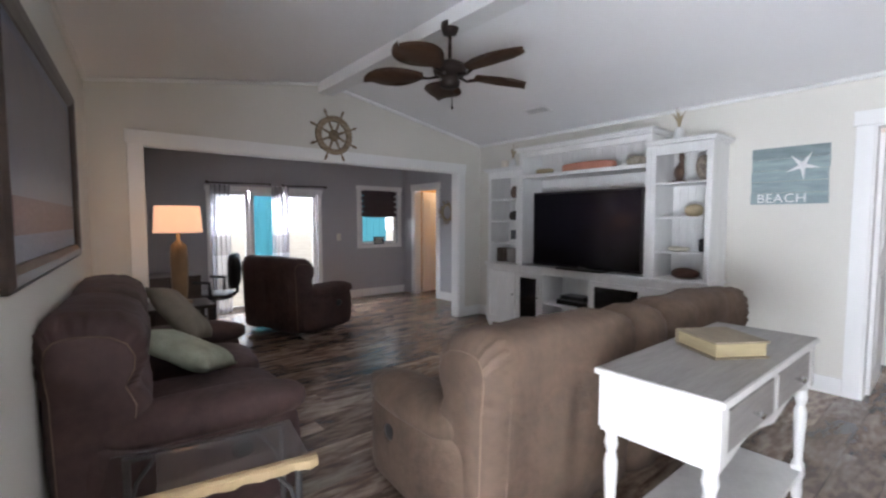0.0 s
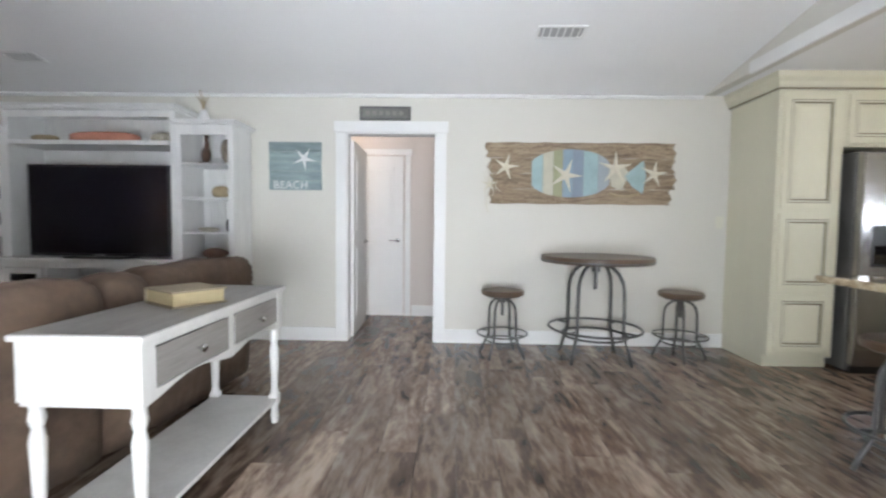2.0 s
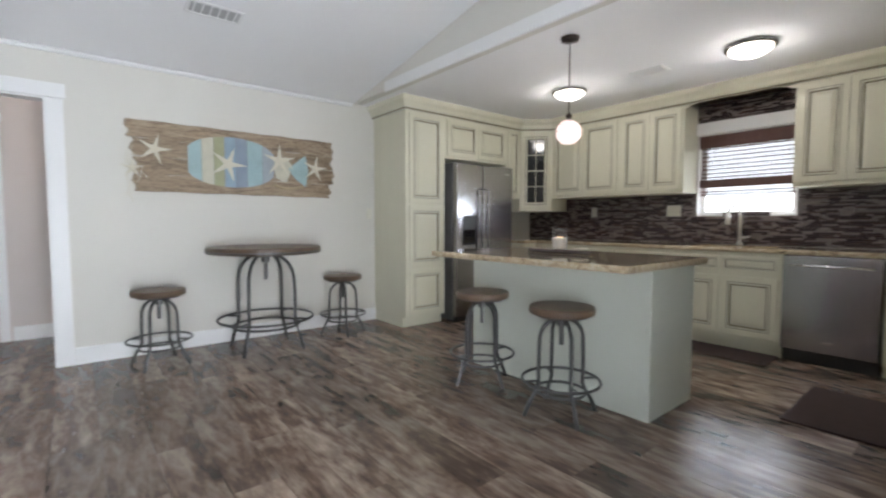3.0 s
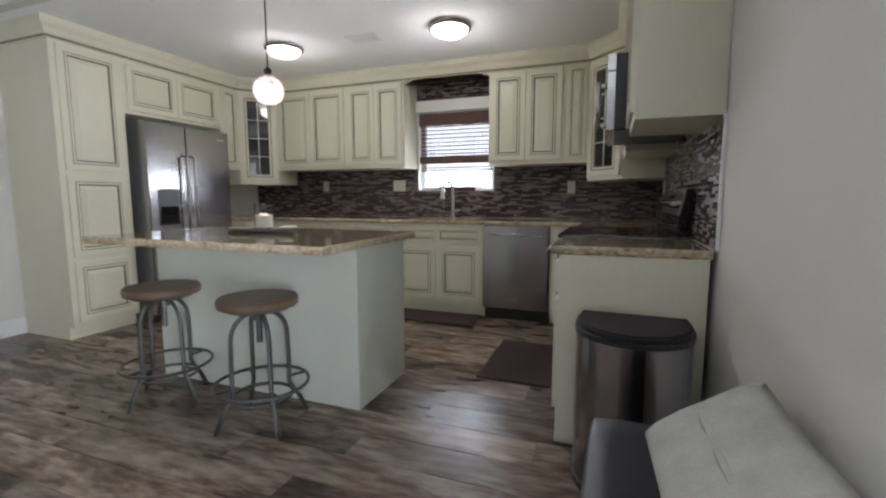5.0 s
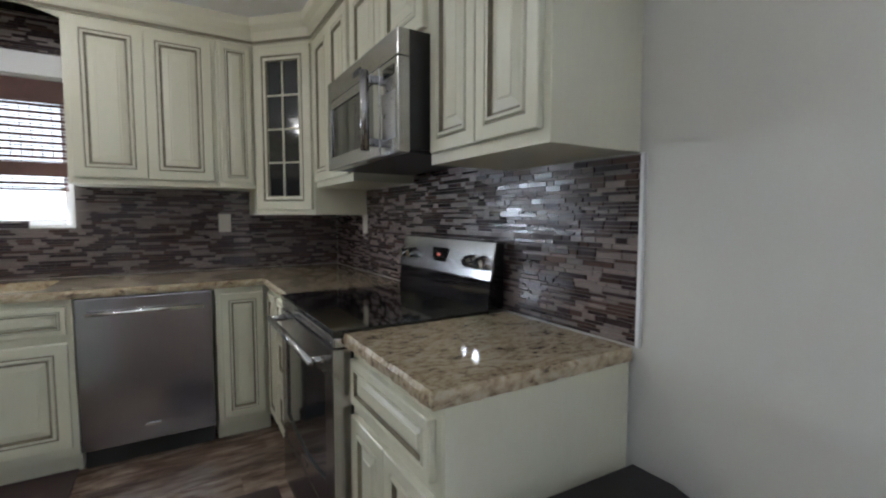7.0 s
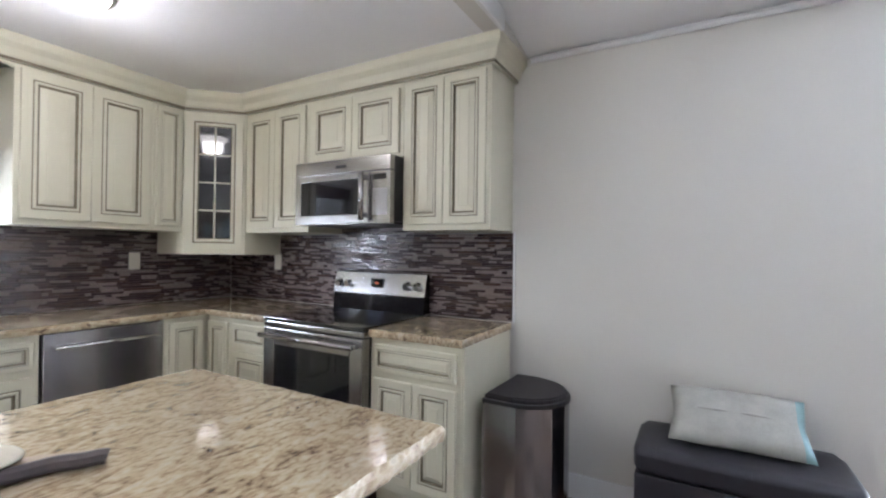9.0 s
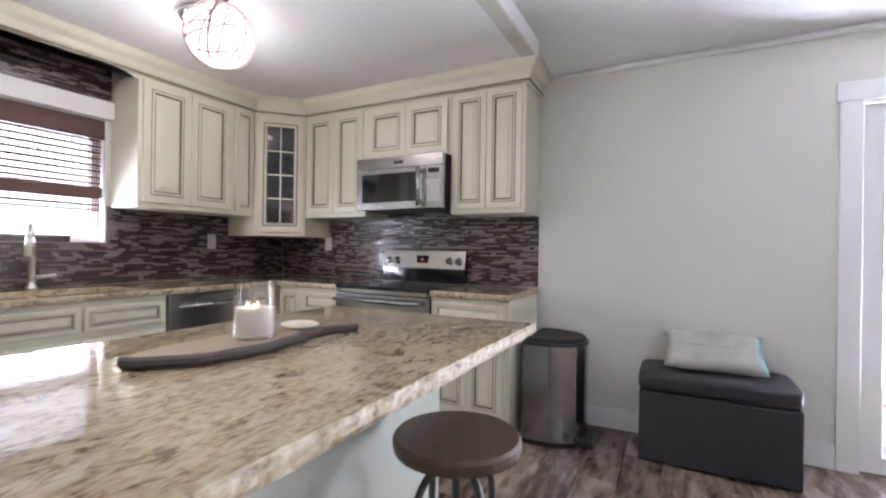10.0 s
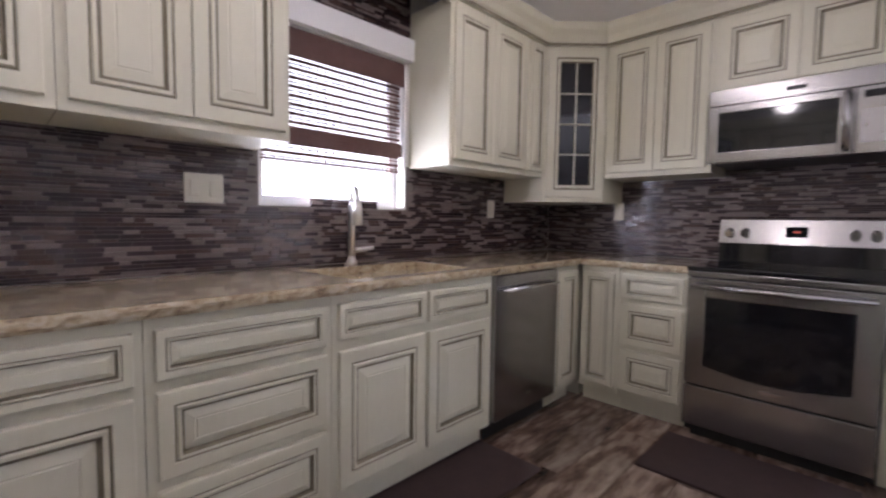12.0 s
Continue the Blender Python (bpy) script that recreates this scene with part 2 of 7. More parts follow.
SEAFOAM = mat("seafoam_paint", (0.36, 0.50, 0.52), 0.65, var=0.25, scale=10, fine=60)
BLUEPAINT = mat("faded_blue_paint", (0.27, 0.37, 0.46), 0.65, var=0.25, scale=10, fine=60)
OLIVEPAINT = mat("faded_olive_paint", (0.36, 0.37, 0.22), 0.65, var=0.25, scale=10, fine=60)
CREAMPAINT = mat("faded_cream_paint", (0.58, 0.56, 0.45), 0.65, var=0.25, scale=10, fine=60)
CUSHION_GREEN = mat("sage_cushion", (0.40, 0.42, 0.32), 0.9, var=0.3, scale=14, fine=120, bump=0.4, second=(0.26, 0.27, 0.20))
CUSHION_TAUPE = mat("taupe_cushion", (0.25, 0.215, 0.165), 0.9, var=0.3, scale=10, fine=120, bump=0.4)
CUSHION_TEAL = mat("teal_stripe_cloth", (0.30, 0.46, 0.47), 0.9, var=0.25, scale=16, fine=150, bump=0.4)
CUSHION_PALE = mat("pale_cushion", (0.46, 0.455, 0.41), 0.9, var=0.25, scale=16, fine=150, bump=0.4)
LIDBLACK = mat("lid_black", (0.012, 0.009, 0.012), 0.55, var=0.3, scale=8, fine=120, bump=0.05)
TAPSTEEL = mat("satin_nickel", (0.86, 0.85, 0.83), 0.34, 1.0, var=0.05, bump=0.0)
LEATHER = mat("dark_ottoman_leather", (0.022, 0.021, 0.028), 0.45, var=0.3, scale=10, fine=150, bump=0.2)
MATRUG = mat("brown_rubber_mat", (0.045, 0.024, 0.022), 0.75, var=0.25, scale=12, fine=120, bump=0.3)
PLATE = mat("ivory_plate", (0.70, 0.68, 0.58), 0.4, var=0.05, bump=0.0)
WAX = mat("candle_wax", (0.84, 0.78, 0.67), 0.5, var=0.1)
CLEAR = glass("clear_glass")
CABGLASS = glass("cabinet_glass", (0.9, 0.93, 0.93), 0.02)
PANE = glass("window_glass", (0.97, 0.99, 1.0), 0.0, 1.01)
SHADE = glow("lamp_shade_linen", (0.70, 0.46, 0.30), 0.75)
DOME = glow("lit_frosted_dome", (1.0, 0.95, 0.86), 6.0)
GLOBE = glow("lit_woven_globe", (1.0, 0.86, 0.82), 1.1)
FLAME = glow("flame", (1.0, 0.65, 0.35), 6.0)
LED = glow("clock_digits", (1.0, 0.16, 0.08), 0.05)
CANE = mat("pale_globe_wicker", (0.70, 0.58, 0.54), 0.6, var=0.2)
CURTAIN = sheer("sheer_curtain", (0.62, 0.62, 0.66), 0.45)
CURTAIN_BAND = sheer("sheer_curtain_band", (0.30, 0.29, 0.30), 0.25)
TEAL = mat("turquoise_boards", (0.08, 0.46, 0.58), 0.6, var=0.15, scale=4, fine=50, stretch=(4, 4, 0.3))
SAND = mat("sandy_ground", (0.42, 0.38, 0.30), 0.9, var=0.3, scale=1.5, fine=30, bump=0.4)
LEAF = mat("hedge_leaf", (0.08, 0.14, 0.05), 0.6, var=0.5, scale=6, fine=40, island_tone=0.4)
TAN_DOOR = mat("stained_wood", (0.30, 0.14, 0.05), 0.45, var=0.3, scale=4, fine=40, stretch=(4, 4, 0.4))
PINK = mat("coral_paint", (0.52, 0.22, 0.15), 0.7, var=0.3, scale=9, fine=60)
SHELLBROWN = mat("brown_shell", (0.13, 0.07, 0.045), 0.5, var=0.5, scale=20, fine=90)
SHELLTAN = mat("tan_shell", (0.42, 0.33, 0.20), 0.55, var=0.4, scale=15, fine=90)
PICTURE = ramp_mat("dusk_print", [(0.3, (0.065, 0.062, 0.085)), (0.5, (0.105, 0.095, 0.11)), (0.7, (0.13, 0.092, 0.085))], 2.0, 0.4, stretch=(1, 3, 0.8), coat=0.08)
BLUEMAT = mat("blue_grey_mount", (0.085, 0.10, 0.15), 0.4, var=0.1, coat=0.08)
REDBAND = mat("rust_band", (0.13, 0.058, 0.05), 0.45, var=0.3, coat=0.08)
YELLOW = mat("aged_page_edge", (0.37, 0.30, 0.17), 0.7, var=0.25, scale=10, fine=120, stretch=(1, 1, 12))
TANLEATHER = mat("old_book_cover", (0.25, 0.20, 0.135), 0.7, var=0.35, scale=9, fine=80, bump=0.4)
DARKTEXT = mat("sign_dark_paint", (0.06, 0.06, 0.065), 0.7, var=0.2)
VENTGREY = mat("vent_shadow_grey", (0.42, 0.42, 0.42), 0.6, var=0.1)
GREYSIGN = mat("grey_sign_board", (0.17, 0.17, 0.155), 0.7, var=0.3, scale=8, fine=60)

# ---- building helpers ----
def thing(name, label, category, place=(0, 0, 0), rz=0.0, group="", kind=""):
    ob = new(name)
    ob.matrix_basis = pose(*place, 0, 0, rz)
    return tagged(ob, label, category, group, kind)


def mesh_of(name, bm, mats, smooth=False):
    me = bpy.data.meshes.new(name)
    bmesh.ops.recalc_face_normals(bm, faces=bm.faces)
    bm.to_mesh(me)
    bm.free()
    for m in (mats if isinstance(mats, (list, tuple)) else [mats]):
        me.materials.append(m)
    if smooth:
        for p in me.polygons:
            p.use_smooth = True
    return me


def part(name, bm, material, parent=None, label="", smooth=False):
    ob = new(name, mesh_of(name, bm, material, smooth))
    if parent is not None:
        ob.parent = parent
    if label:
        ob["label"] = label
    return ob


def structure(name, bm, material, label, category):
    return tagged(part(name, bm, material), label, category, kind="structure")


def box(bm, x0, y0, z0, x1, y1, z1, bevel=0.0, mi=0):
    vs = [bm.verts.new((x, y, z)) for x in (x0, x1) for y in (y0, y1) for z in (z0, z1)]
    fs = [bm.faces.new([vs[i] for i in q]) for q in ((0, 1, 3, 2), (4, 6, 7, 5), (0, 4, 5, 1), (2, 3, 7, 6), (0, 2, 6, 4), (1, 5, 7, 3))]
    for f in fs:
        f.material_index = mi
    if bevel:
        es = list({e for f in fs for e in f.edges})
        r = bmesh.ops.bevel(bm, geom=es, offset=bevel, segments=2, affect="EDGES", profile=0.6)
        for f in r["faces"]:
            f.material_index = mi
    return bm


def B(x0, y0, z0, x1, y1, z1, bevel=0.0):
    return box(bmesh.new(), x0, y0, z0, x1, y1, z1, bevel)


def tube(bm, pts, r, n=8, closed=False):
    """A round bar along a line of points."""
    pts = [Vector(p) for p in pts]
    rings = []
    up = Vector((0.13, 0.21, 1)).normalized()
    k = len(pts)
    for i, p in enumerate(pts):
        if closed:
            d = pts[(i + 1) % k] - pts[i - 1]
        else:
            d = pts[min(i + 1, k - 1)] - pts[max(i - 1, 0)]
        d.normalize()
        a = d.cross(up)
        if a.length < 1e-3:
            a = d.cross(Vector((1, 0, 0)))
        a.normalize()
        b = d.cross(a)
        rr = r[i] if isinstance(r, (list, tuple)) else r
        rings.append([bm.verts.new(p + rr * (math.cos(t) * a + math.sin(t) * b)) for t in (2 * math.pi * j / n for j in range(n))])
    for i in range(k if closed else k - 1):
        q, s = rings[i], rings[(i + 1) % k]
        for j in range(n):
            bm.faces.new((q[j], q[(j + 1) % n], s[(j + 1) % n], s[j]))
    if not closed:
        bm.faces.new(rings[0])
        bm.faces.new(rings[-1][::-1])
    return bm


def lathe(bm, prof, n=24, at=(0, 0, 0)):
    """A turned shape: rows of (radius, height)."""
    rings = []
    for r, z in prof:
        rings.append([bm.verts.new((at[0] + max(r, 1e-4) * math.cos(t), at[1] + max(r, 1e-4) * math.sin(t), at[2] + z)) for t in (2 * math.pi * j / n for j in range(n))])
    for q, s in zip(rings, rings[1:]):
        for j in range(n):
            bm.faces.new((q[j], q[(j + 1) % n], s[(j + 1) % n], s[j]))
    bm.faces.new(rings[0][::-1])
    bm.faces.new(rings[-1])
    return bm


def prism(bm, outline, z0, z1, axis="z"):
    """An outline pushed up from z0 to z1 (or along x or y)."""
    def at(u, v, w):
        return {"z": (u, v, w), "x": (w, u, v), "y": (u, w, v)}[axis]
    a = [bm.verts.new(at(u, v, z0)) for u, v in outline]
    b = [bm.verts.new(at(u, v, z1)) for u, v in outline]
    bm.faces.new(a[::-1])
    bm.faces.new(b)
    k = len(outline)
    for i in range(k):
        bm.faces.new((a[i], a[(i + 1) % k], b[(i + 1) % k], b[i]))
    return bm


def soft(bm, x0, y0, z0, x1, y1, z1, e=5.0, n=7, puff=0.0, wrinkle=0.0, seed=0.0):
    """A padded block: a box with full, rounded sides and slight creases."""
    c = Vector(((x0 + x1) / 2, (y0 + y1) / 2, (z0 + z1) / 2))
    h = Vector(((x1 - x0) / 2, (y1 - y0) / 2, (z1 - z0) / 2))
    grid = {}

    def vert(p):
        key = tuple(round(q, 4) for q in p)
        if key not in grid:
            s = sum(abs(q) ** e for q in p) ** (1 / e)
            v = Vector(p) / s
            m = max(abs(q) for q in p)
            spread = [1 - q * q for q in p]
            w = Vector((v.x * h.x, v.y * h.y, v.z * h.z))
            for i in range(3):
                if abs(p[i]) > 0.999:
                    j, k = (i + 1) % 3, (i + 2) % 3
                    w[i] += puff * math.copysign(1, p[i]) * spread[j] * spread[k]
            if wrinkle:
                w += wrinkle * noise.noise_vector((w + c) * 6.0 + Vector((seed, seed * 2.3, 1.7)))
            grid[key] = bm.verts.new(c + w)
        return grid[key]

    st = [-1 + 2 * i / n for i in range(n + 1)]
    for ax in range(3):
        for sgn in (-1, 1):
            for i in range(n):
                for j in range(n):
                    q = []
                    for a, b in ((i, j), (i + 1, j), (i + 1, j + 1), (i, j + 1)):
                        p = [0, 0, 0]
                        p[ax] = sgn
                        p[(ax + 1) % 3], p[(ax + 2) % 3] = st[a], st[b]
                        q.append(vert(p))
                    try:
                        bm.faces.new(q if sgn > 0 else q[::-1])
                    except ValueError:
                        pass
    return bm


def sweep(bm, prof, path, closed=False, mi=None):
    """A moulding: profile rows of (out, up), run along a flat path, mitred at the corners; out is to the path's right."""
    path = [Vector((p[0], p[1], p[2] if len(p) > 2 else 0)) for p in path]
    k = len(path)
    rings = []
    for i, p in enumerate(path):
        dirs = []
        if i > 0 or closed:
            dirs.append((p - path[i - 1]).normalized())
        if i < k - 1 or closed:
            dirs.append((path[(i + 1) % k] - p).normalized())
        nr = [Vector((d.y, -d.x, 0)) for d in dirs]
        m = sum(nr, Vector()).normalized()
        m = m / max(0.3, m.dot(nr[0]))
        rings.append([bm.verts.new(p + m * o + Vector((0, 0, u))) for o, u in prof])
    q = len(prof)
    for i in range(k if closed else k - 1):
        a, b = rings[i], rings[(i + 1) % k]
        for j in range(q - 1):
            f = bm.faces.new((a[j], a[j + 1], b[j + 1], b[j]))
            if mi:
                f.material_index = mi[j]
    if not closed:
        bm.faces.new(rings[0])
        bm.faces.new(rings[-1])
    return bm


def wall(name, axis, pos, thick, a0, a1, z0, z1, holes, material, label):
    """An upright wall from pos to pos + thick, running along the other axis, with openings (a, b, low, high) cut through."""
    us = sorted({a0, a1, *[h[0] for h in holes], *[h[1] for h in holes]})
    zs = sorted({z0, z1, *[h[2] for h in holes], *[h[3] for h in holes]})
    bm = bmesh.new()
    for ua, ub in zip(us, us[1:]):
        for za, zb in zip(zs, zs[1:]):
            um, zm = (ua + ub) / 2, (za + zb) / 2
            if any(h[0] < um < h[1] and h[2] < zm < h[3] for h in holes):
                continue
            lo, hi = min(pos, pos + thick), max(pos, pos + thick)
            if axis == "x":
                box(bm, lo, ua, za, hi, ub, zb)
            else:
                box(bm, ua, lo, za, ub, hi, zb)
    bmesh.ops.remove_doubles(bm, verts=bm.verts, dist=1e-5)
    inner = {}
    for f in bm.faces:
        inner.setdefault(tuple(sorted(v.index for v in f.verts)), []).append(f)
    bm.verts.index_update()
    seen = {}
    for f in bm.faces:
        seen.setdefault(frozenset(v.index for v in f.verts), []).append(f)
    bmesh.ops.delete(bm, geom=[f for fs in seen.values() if len(fs) > 1 for f in fs], context="FACES_ONLY")
    return structure(name, bm, material, label, "wall")


# ---- the shell of the house ----
EX, NY, SUNY, EK = 4.98, 10.26, 12.65, 4.665   # east wall, north wall, garden room's far wall, kitchen's south-east return
CEILZ, RIDGEZ, RIDGEX = 2.44, 2.88, 2.62
VAULTY = 2.66                            # the vault starts here, north of the kitchen
DOOR_E = (5.235, 6.11, 0.0, 2.065)
OPEN_N = (0.90, 4.57, 0.0, 2.03)
DOOR_W = (4.36, 5.94, 0.0, 2.03)
WIN_S = (1.56, 2.42, 1.2, 2.04)
SLIDER = (1.95, 3.55, 0.0, 1.80)
WIN_N = (4.36, 5.14, 0.93, 1.905)
DOOR_2 = (11.66, 12.30, 0.0, 1.92)
T = 0.12
WX, WX2 = 0.12, 0.52                     # living room's west wall runs slightly inwards

wall("wall_west", "x", 0.0, -T, -0.12, 6.06, 0, 2.6, [DOOR_W], WALL, "off-white painted plaster wall with a glazed door")
bm = bmesh.new()
prism(bm, [(WX, 6.06), (WX2, NY), (WX2 - 0.6, NY), (WX - 0.4, 6.06)], 0.0, 2.7)
structure("wall_west_living", bm, WALL, "off-white painted plaster wall behind the sofa", "wall")
wall("wall_south", "y", 0.0, -T, 0.0, EX + T, 0, 2.6, [WIN_S], WALL, "off-white plaster wall behind the kitchen units")
wall("wall_east", "x", EX, T, 0.0, NY, 0, 2.6, [DOOR_E], WALL, "off-white painted plaster wall with a cased doorway")
structure("wall_kitchen_return", B(EK, 0.0, 0, EX, 0.864, 2.6), WALL, "off-white plaster return wall beside the refrigerator", "wall")
wall("wall_north", "y", NY, T, -T, 5.42, 0, 3.05, [OPEN_N], WALL, "off-white gable wall over a wide cased opening")
wall("wall_garden_room_far", "y", SUNY, T, -1.6, 5.42, 0, 2.45, [SLIDER, WIN_N], GREY_WALL, "grey painted wall with sliding door and window")
wall("wall_garden_room_east", "x", 5.3, T, NY + T, SUNY, 0, 2.45, [DOOR_2], GREY_WALL, "grey painted wall with a cased doorway")
wall("wall_garden_room_west", "x", -1.5, -0.1, NY + T, SUNY, 0, 2.45, [], GREY_WALL, "grey painted side wall")
wall("wall_garden_room_back", "y", NY + T, 0.01, -1.5, 5.3, 0, 2.45, [OPEN_N], GREY_WALL, "grey painted side of the gable wall")
wall("wall_hall_back", "x", 6.27, T, 4.2, 7.6, 0, 2.45, [], HALL_WALL, "pinkish white wall at the hall's end")
wall("wall_hall_south", "y", 5.02, -0.1, EX + T, 6.27, 0, 2.45, [], HALL_WALL, "pinkish white hall side wall")
wall("wall_hall_north", "y", 7.5, 0.1, EX + T, 6.27, 0, 2.45, [], HALL_WALL, "pinkish white hall side wall")
wall("wall_side_room_far", "x", 6.9, 0.1, 11.2, 13.0, 0, 2.45, [], WARM_WALL, "wall of the room beyond, warm lamplight in its colour")
wall("wall_side_room_south", "y", 11.3, -0.1, 5.42, 6.9, 0, 2.45, [], WARM_WALL, "side wall of the room beyond, warm lamplight in its colour")
wall("wall_side_room_north", "y", 12.95, 0.1, 5.42, 6.9, 0, 2.45, [], WARM_WALL, "side wall of the room beyond, warm lamplight in its colour")

structure("ceiling_kitchen", B(-T, -T, CEILZ, EX + T, VAULTY - 0.1, CEILZ + 0.06), CEIL, "flat white kitchen ceiling", "ceiling")
structure("ceiling_garden_room", B(-1.6, NY + T + 0.002, 2.45, 7.0, 13.1, 2.5), CEIL, "flat white ceiling of the garden room", "ceiling")
structure("ceiling_hall", B(EX + T, 4.2, 2.4, 6.55, 7.6, 2.46), CEIL, "flat white hall ceiling", "ceiling")
bm = bmesh.new()
prism(bm, [(-T, CEILZ - 0.02), (RIDGEX, RIDGEZ), (RIDGEX, RIDGEZ + 0.06), (-T, CEILZ + 0.04)], VAULTY, NY, "y")
structure("ceiling_vault_west", bm, CEIL, "sloping white ceiling board of the vault", "ceiling")
bm = bmesh.new()
prism(bm, [(EX + T, CEILZ - 0.02), (RIDGEX, RIDGEZ), (RIDGEX, RIDGEZ + 0.06), (EX + T, CEILZ + 0.04)], VAULTY, NY, "y")
structure("ceiling_vault_east", bm, CEIL, "sloping white ceiling board of the vault", "ceiling")
bm = bmesh.new()
prism(bm, [(-T, CEILZ), (EX + T, CEILZ), (EX + T, CEILZ + 0.03), (RIDGEX, RIDGEZ + 0.05), (-T, CEILZ + 0.03)], VAULTY - 0.1, VAULTY - 0.002, "y")
structure("wall_gable_kitchen", bm, WALL, "small white gable over the kitchen's edge", "wall")
structure("trim_kitchen_edge", B(0.42, VAULTY + 0.001, CEILZ - 0.025, 4.3, VAULTY + 0.022, CEILZ + 0.075, 0.004), TRIM, "white board along the kitchen ceiling's edge", "trim")
structure("beam_ridge", B(RIDGEX - 0.09, VAULTY, RIDGEZ - 0.13, RIDGEX + 0.09, NY, RIDGEZ - 0.02, 0.006), TRIM, "white boxed ridge beam", "beam")


def casing(name, axis, face, out, a, b, top, w=0.1, low=0.0, sill=False, category="trim", label="white painted flat casing"):
    """Flat boards round an opening, proud of the wall's face by out."""
    bm = bmesh.new()
    lo, hi = min(face, face + out), max(face, face + out)

    def put(u0, z0, u1, z1, extra=0.0):
        l2, h2 = (lo - extra, hi) if out < 0 else (lo, hi + extra)
        if axis == "x":
            box(bm, l2, u0, z0, h2, u1, z1, 0.003)
        else:
            box(bm, u0, l2, z0, u1, h2, z1, 0.003)
    put(a - w, low, a - 0.001, top)
    put(b + 0.001, low, b + w, top)
    put(a - w - 0.015, top + 0.001, b + w + 0.015, top + w * 1.05, 0.006)
    if sill:
        put(a - w, low - 0.06, b + w, low - 0.001, 0.012)
    return structure(name, bm, TRIM, label, category)


casing("trim_hall_door", "x", EX, -0.018, DOOR_E[0], DOOR_E[1], DOOR_E[3], 0.105)
casing("trim_north_opening", "y", NY, -0.018, OPEN_N[0], OPEN_N[1], OPEN_N[3], 0.11)
casing("trim_west_door", "x", 0.0, 0.018, DOOR_W[0], DOOR_W[1], DOOR_W[3], 0.1)
casing("trim_slider", "y", SUNY, -0.018, SLIDER[0], SLIDER[1], SLIDER[3], 0.07)
casing("trim_small_window", "y", SUNY, -0.018, WIN_N[0], WIN_N[1], WIN_N[3], 0.075, WIN_N[2], True)
casing("trim_side_room_door", "x", 5.3, -0.018, DOOR_2[0], DOOR_2[1], DOOR_2[3], 0.1)


def lining(name, axis, p0, p1, a, b, low, top, bottom=False):
    bm = bmesh.new()
    t = 0.012
    spans = [(a, low, a + t, top), (b - t, low, b, top), (a + t, top - t, b - t, top)]
    if bottom:
        spans.append((a + t, low, b - t, low + t))
    for u0, z0, u1, z1 in spans:
        if axis == "x":
            box(bm, p0, u0, z0, p1, u1, z1)
        else:
            box(bm, u0, p0, z0, u1, p1, z1)
    return structure(name, bm, TRIM, "white painted door lining", "trim")


lining("trim_hall_door_lining", "x", EX - 0.004, EX + T + 0.004, *DOOR_E)
lining("trim_north_opening_lining", "y", NY - 0.004, NY + T + 0.014, *OPEN_N)
lining("trim_side_room_lining", "x", 5.296, 5.424, *DOOR_2)
lining("trim_kitchen_window_lining", "y", -T - 0.004, 0.006, *WIN_S, bottom=True)

CROWN = [(0.0, -0.045), (0.012, -0.045), (0.03, -0.012), (0.034, 0.0), (0.0, 0.0)]


def skirting(name, segs, label="white painted skirting board"):
    bm = bmesh.new()
    for x0, y0, x1, y1, nx, ny in segs:
        t = 0.016
        box(bm, min(x0, x1 + nx * t, x0 + nx * t), min(y0, y1 + ny * t, y0 + ny * t), 0, max(x1, x0 + nx * t), max(y1, y0 + ny * t), 0.135, 0.004)
    return structure(name, bm, TRIM, label, "baseboard")


skirting("baseboard_east", [(EX, 2.39, EX, DOOR_E[0] - 0.107, -1, 0), (EX, DOOR_E[1] + 0.107, EX, NY, -1, 0)])
skirting("baseboard_west", [(0, 2.6, 0, DOOR_W[0] - 0.102, 1, 0)])
skirting("baseboard_north", [(WX2 + 0.02, NY, OPEN_N[0] - 0.112, NY, 0, -1), (OPEN_N[1] + 0.112, NY, EX - 0.02, NY, 0, -1)])
skirting("baseboard_garden_room", [(3.63, SUNY, 5.28, SUNY, 0, -1), (5.3, 10.43, 5.3, DOOR_2[0] - 0.102, -1, 0)])
skirting("baseboard_hall", [(6.27, 5.02, 6.27, 5.58, -1, 0), (6.27, 6.42, 6.27, 7.5, -1, 0)])


def strip(name, pts, w, h, nrm):
    bm = bmesh.new()
    tube(bm, pts, w, 6)
    return structure(name, bm, TRIM, "thin white cove strip under the ceiling", "trim")


strip("trim_cove_east", [(EX - 0.012, VAULTY + 0.02, CEILZ - 0.02), (EX - 0.012, NY, CEILZ - 0.02)], 0.018, 0, 0)
strip("trim_cove_west", [(0.012, VAULTY + 0.02, CEILZ - 0.02), (0.012, 6.06, CEILZ - 0.02)], 0.018, 0, 0)
strip("trim_cove_west_living", [(WX + 0.012, 6.06, CEILZ + 0.0), (WX2 + 0.012, NY, CEILZ + 0.065)], 0.018, 0, 0)
strip("trim_cove_gable_west", [(WX2, NY - 0.012, CEILZ + 0.065), (RIDGEX - 0.08, NY - 0.012, RIDGEZ - 0.035)], 0.018, 0, 0)
strip("trim_cove_gable_east", [(EX, NY - 0.012, CEILZ - 0.02), (RIDGEX + 0.08, NY - 0.012, RIDGEZ - 0.035)], 0.018, 0, 0)
structure("floor", B(-1.6, -0.12, -0.12, 7.0, 13.1, -0.006), GROUT, "dark grout bed under wood-look plank tiles", "floor")
structure("ground", B(-400, -400, -0.3, 400, 400, -0.16), SAND, "pale sandy yard round the house", "ground")


